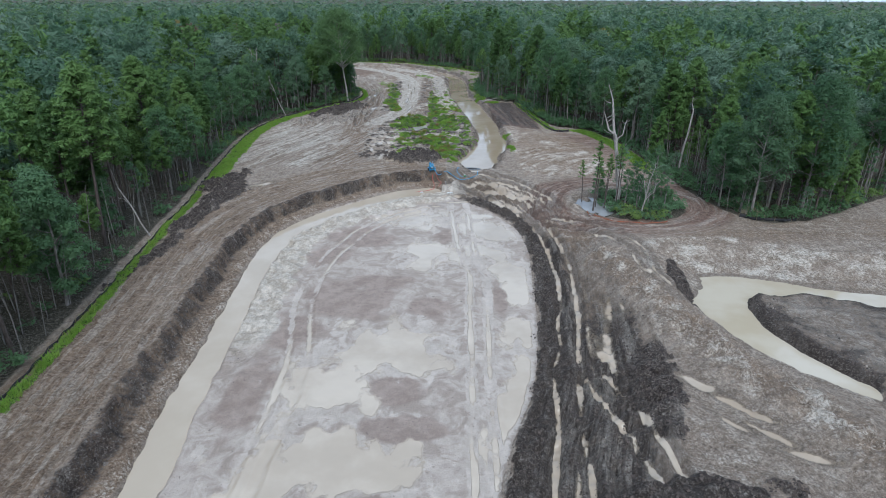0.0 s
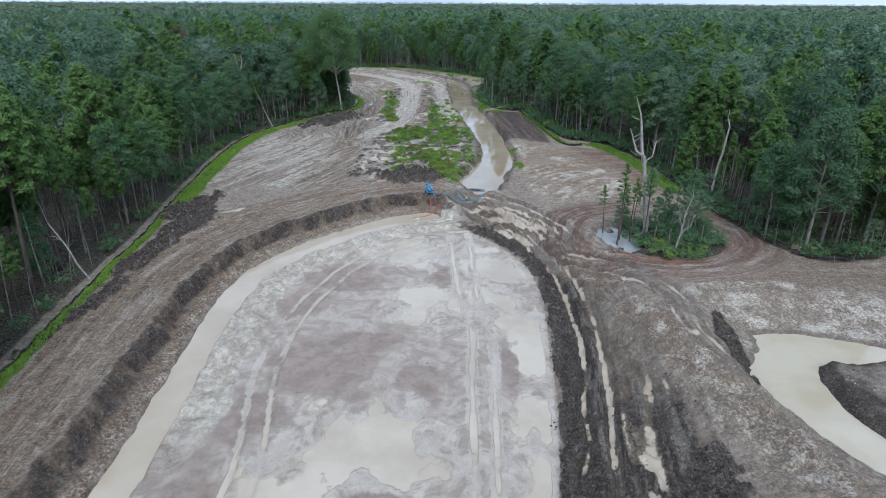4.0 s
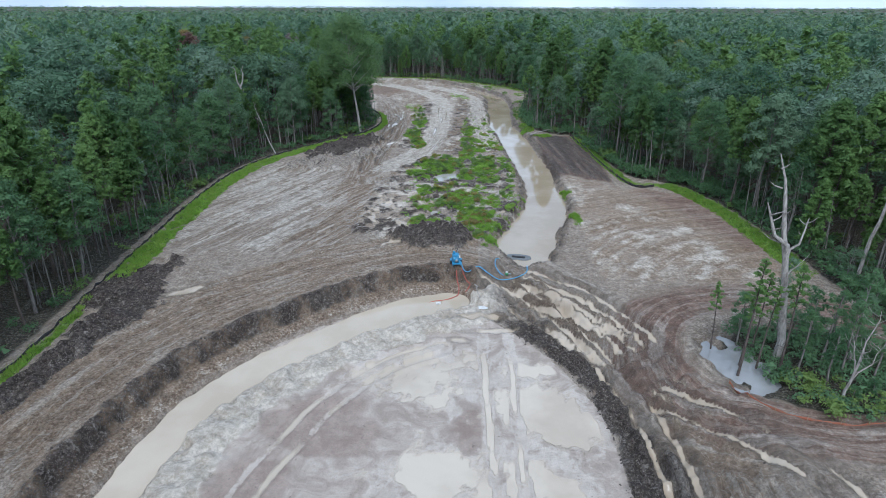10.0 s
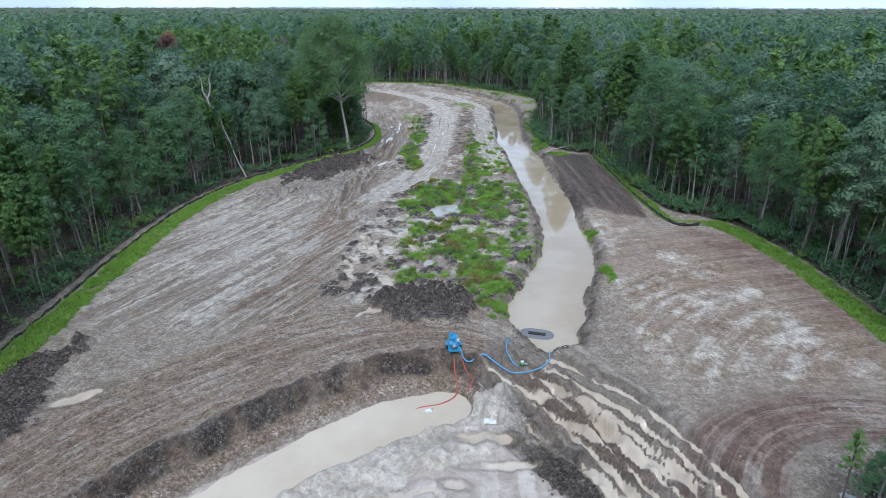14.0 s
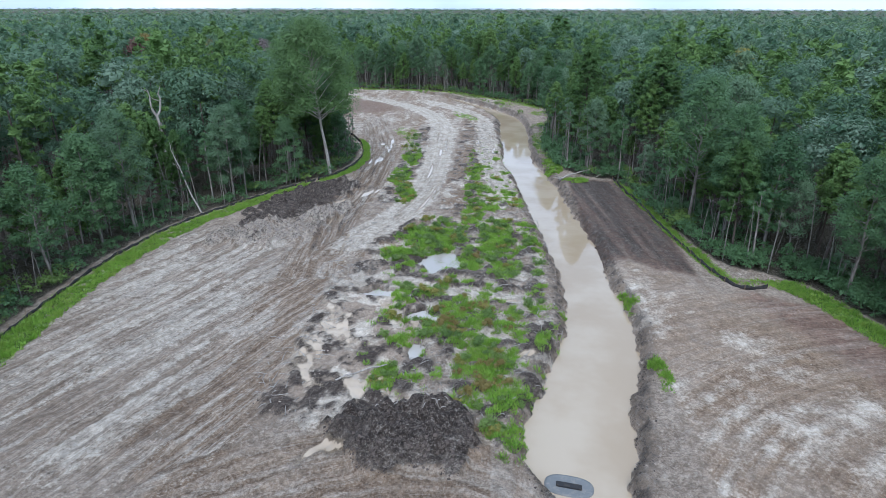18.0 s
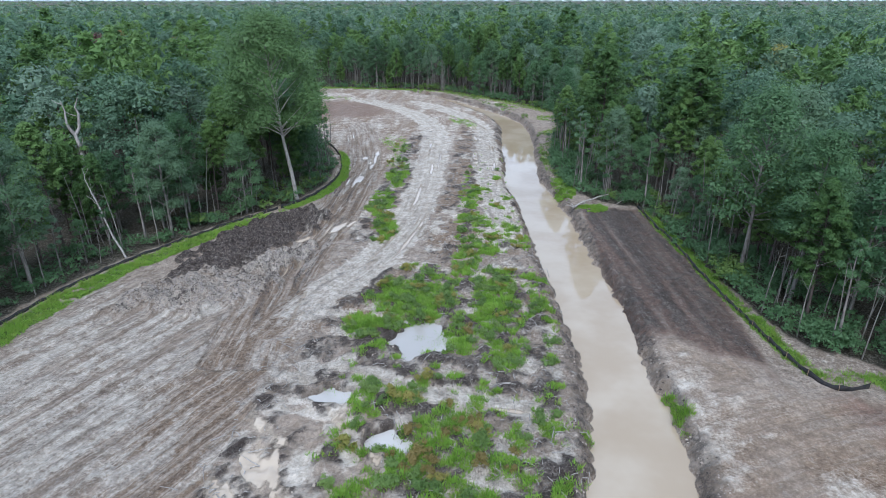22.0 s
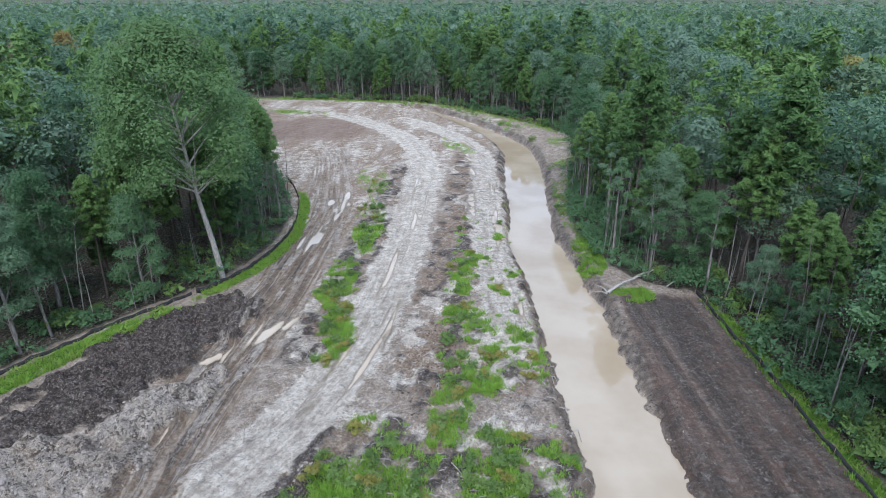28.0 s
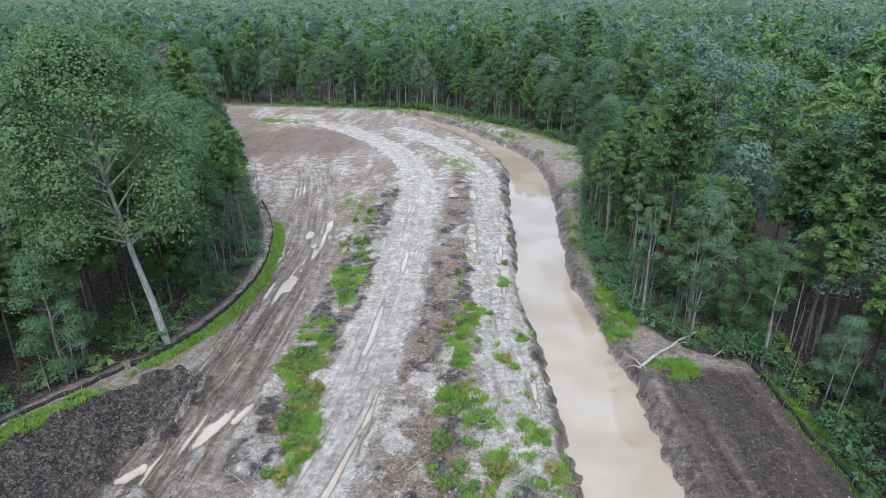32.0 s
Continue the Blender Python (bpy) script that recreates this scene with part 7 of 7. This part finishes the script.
def pump():
    """A trailer-mounted diesel dewatering pump."""
    top = new("dewatering_pump")
    part("skid", box_mesh("skid", 1.25, 2.3, 0.16, M_BLUE, 0.03), top).location = (0, 0, 0.42)
    for sx in (-0.55, 0.55):
        at_place(part("skid_rail", box_mesh("skid_rail", 0.10, 2.5, 0.2, M_BLUE, 0.02), top), sx, 0, 0.30)
    eng = at_place(part("engine_housing", box_mesh("engine_housing", 0.95, 1.1, 0.85, M_BLUE, 0.07), top, "blue engine housing"), 0, 0.45, 0.93)
    at_place(part("grille", box_mesh("grille", 0.62, 0.03, 0.5, M_RUBBER, 0.01), eng), 0, 0.56, 0.0)
    for k in range(5):
        at_place(part("slat", box_mesh("slat", 0.66, 0.025, 0.035, M_STEEL), eng), 0, 0.585, -0.2 + 0.1 * k)
    at_place(part("exhaust", cyl_mesh("exhaust", 0.05, 0.62, M_STEEL), eng), 0.28, 0.2, 0.7)
    at_place(part("exhaust_cap", cyl_mesh("exhaust_cap", 0.075, 0.05, M_RUBBER), eng), 0.28, 0.2, 1.02)
    at_place(part("air_filter", cyl_mesh("air_filter", 0.16, 0.36, M_BLUE), eng), -0.22, 0.15, 0.58)
    at_place(part("fuel_tank", box_mesh("fuel_tank", 0.9, 0.55, 0.4, M_LBLUE, 0.08), top), 0, -0.25, 0.72)
    vol = at_place(part("pump_casing", cyl_mesh("pump_casing", 0.40, 0.34, M_BLUE, "Y", 28), top, "blue round pump casing"), 0, -0.75, 0.85)
    at_place(part("flange", cyl_mesh("flange", 0.24, 0.07, M_STEEL, "Y", 20), vol), 0, -0.26, 0)
    at_place(part("outlet", cyl_mesh("outlet", 0.13, 0.42, M_BLUE, "Z"), vol), 0.22, 0, 0.42)
    at_place(part("priming_tank", cyl_mesh("priming_tank", 0.17, 0.5, M_LBLUE), top), -0.36, -0.78, 1.15)
    at_place(part("control_panel", box_mesh("control_panel", 0.3, 0.12, 0.34, M_WHITE, 0.02), top, "white control panel"), 0.46, -0.1, 1.12)
    for sx in (-0.74, 0.74):
        wh = at_place(part("wheel", cyl_mesh("wheel", 0.3, 0.2, M_RUBBER, "X", 24), top), sx, 0.1, 0.3)
        at_place(part("rim", cyl_mesh("rim", 0.16, 0.22, M_STEEL, "X", 16), wh), 0, 0, 0)
        at_place(part("fender", box_mesh("fender", 0.26, 0.8, 0.05, M_BLUE, 0.02), top), sx, 0.1, 0.66)
    v, q = tube([(0, 1.15, 0.42), (0, 1.7, 0.40), (0, 2.2, 0.34)], (0.06, 0.055, 0.05), 8)
    part("tow_bar", mesh_of("tow_bar", v, None, q, (M_BLUE,), True), top)
    v, q = tube([(-0.36, -0.5, 0.95), (-0.36, -0.5, 1.75), (-0.36, 0.9, 1.75), (-0.36, 0.9, 1.3)], (0.025,) * 4, 6)
    part("lifting_frame", mesh_of("lifting_frame", v, None, q, (M_BLUE,), True), top)
    return tagged(top, "blue trailer-mounted diesel dewatering pump standing in the mud", "pump")


def gz(x, y, up=0.0):
    return float(height_at(x, y)[0]) + up


PX, PY = -2.2, 106.9
pump().matrix_basis = Matrix.Translation((PX, PY, gz(PX, PY) - 0.04)) @ Euler((0, 0, 0.15)).to_matrix().to_4x4() @ Matrix.Diagonal((0.84, 0.84, 0.84, 1))


def ground_hose(name, pts, r, mat, label):
    ob = new(name, hose_mesh(name, [(x, y, max(gz(x, y), Z_MOAT - 0.06) + r + u) for x, y, u in pts], r, mat))
    return tagged(ob, label, "hose")


ground_hose("discharge_hose", ((-2.1, 105.9, 0.75), (-1.95, 105.2, 0.25), (-1.7, 104.3, 0.05), (-1.75, 103.4, 0.08), (-2.3, 102.6, 0.05), (-3.2, 102.0, 0.0), (-4.4, 101.6, 0.0), (-5.0, 101.3, -0.05)), 0.06, M_REDHOSE, "red discharge hose running down into the ditch")
ground_hose("suction_hose", ((-1.6, 106.2, 0.75), (-1.2, 105.9, 0.2), (-0.6, 105.75, 0.04), (0.5, 106.0, 0.04), (1.6, 105.7, 0.04), (3.0, 105.5, 0.04), (4.4, 105.6, 0.04), (5.6, 105.9, 0.05), (6.4, 106.8, 0.05), (6.5, 107.8, 0.1)), 0.06, M_LBLUE, "light blue suction hose lying across the mud")
ground_hose("suction_hose", ((3.6, 106.0, 0.05), (3.1, 106.6, 0.12), (2.6, 107.6, 0.12), (2.7, 108.6, 0.1), (3.1, 109.0, 0.08)), 0.055, M_LBLUE, "short light blue hose end beside the stream")
ground_hose("spare_hose", ((-1.5, 106.0, 0.4), (-0.9, 105.4, 0.06), (-0.4, 104.6, 0.04), (-0.5, 103.9, 0.04), (-0.9, 103.4, 0.04)), 0.05, M_REDHOSE, "thin dark red hose on the mud")

valve = new("suction_valve")
at_place(part("body", cyl_mesh("body", 0.2, 0.34, M_GREENP), valve, "green valve body"), 0, 0, 0.2)
at_place(part("cap", cyl_mesh("cap", 0.16, 0.1, M_WHITE), valve, "white cap"), 0, 0, 0.42)
at_place(part("elbow", cyl_mesh("elbow", 0.1, 0.5, M_STEEL, "X"), valve), 0.3, 0, 0.18)
valve.matrix_basis = Matrix.Translation((4.0, 106.4, gz(4.0, 106.4)))
tagged(valve, "green and white pump fitting lying on mud", "fitting")


def filter_mat():
    """A dark geotextile pad floating in the stream's end, with a raised rim."""
    top = new("filter_mat")
    bm = bmesh.new()
    rings = []
    for f, z in ((1.0, 0.0), (0.97, 0.09), (0.84, 0.10), (0.72, 0.05), (0.35, 0.06)):
        ring = []
        for k in range(28):
            t = 2 * math.pi * k / 28
            ex = abs(math.cos(t)) ** 0.75 * math.copysign(1, math.cos(t)) * 1.65 * f
            ey = abs(math.sin(t)) ** 0.75 * math.copysign(1, math.sin(t)) * 0.95 * f
            ring.append(bm.verts.new((ex, ey, z)))
        rings.append(ring)
    for a, b in zip(rings[:-1], rings[1:]):
        for k in range(28):
            bm.faces.new((a[k], a[(k + 1) % 28], b[(k + 1) % 28], b[k]))
    bm.faces.new(rings[-1])
    part("pad", from_bm("pad", bm, M_MATGREY, True), top)
    at_place(part("core", box_mesh("core", 1.7, 0.5, 0.1, M_FENCE, 0.04), top, "darker middle seam"), 0, 0, 0.09)
    top.matrix_basis = Matrix.Translation((5.7, 112.0, Z_STREAM - 0.02)) @ Euler((0, 0, -0.16)).to_matrix().to_4x4()
    return tagged(top, "dark grey geotextile filter mat floating in murky water", "mat")


filter_mat()
fl = new("float_block")
part("block", box_mesh("block", 0.55, 0.42, 0.22, M_WHITE, 0.05), fl)
v, q = tube([(0.2, 0, 0.1), (0.42, 0.05, 0.14), (0.5, 0.1, 0.02)], (0.02,) * 3, 6)
part("rope", mesh_of("rope", v, None, q, (M_STAKE,), True), fl)
fl.matrix_basis = Matrix.Translation((-3.9, 101.0, Z_MOAT + 0.04)) @ Euler((0, 0, 0.5)).to_matrix().to_4x4()
tagged(fl, "small white float drifting on the ditch water", "float")
sk = new("plastic_sheet", None)
bm = bmesh.new()
bmesh.ops.create_grid(bm, x_segments=10, y_segments=8, size=0.34)
for vv in bm.verts:
    vv.co.z = 0.06 * noise.noise(vv.co * 5) + 0.05
    vv.co.x *= 1.5
ex = bmesh.ops.solidify(bm, geom=bm.faces[:], thickness=0.015)
part("sheet", from_bm("sheet", bm, M_WHITE, True), sk)
sk.matrix_basis = Matrix.Translation((1.2, 99.7, gz(1.2, 99.7) + 0.05))
tagged(sk, "crumpled white plastic sheet lying on mud", "sheet")
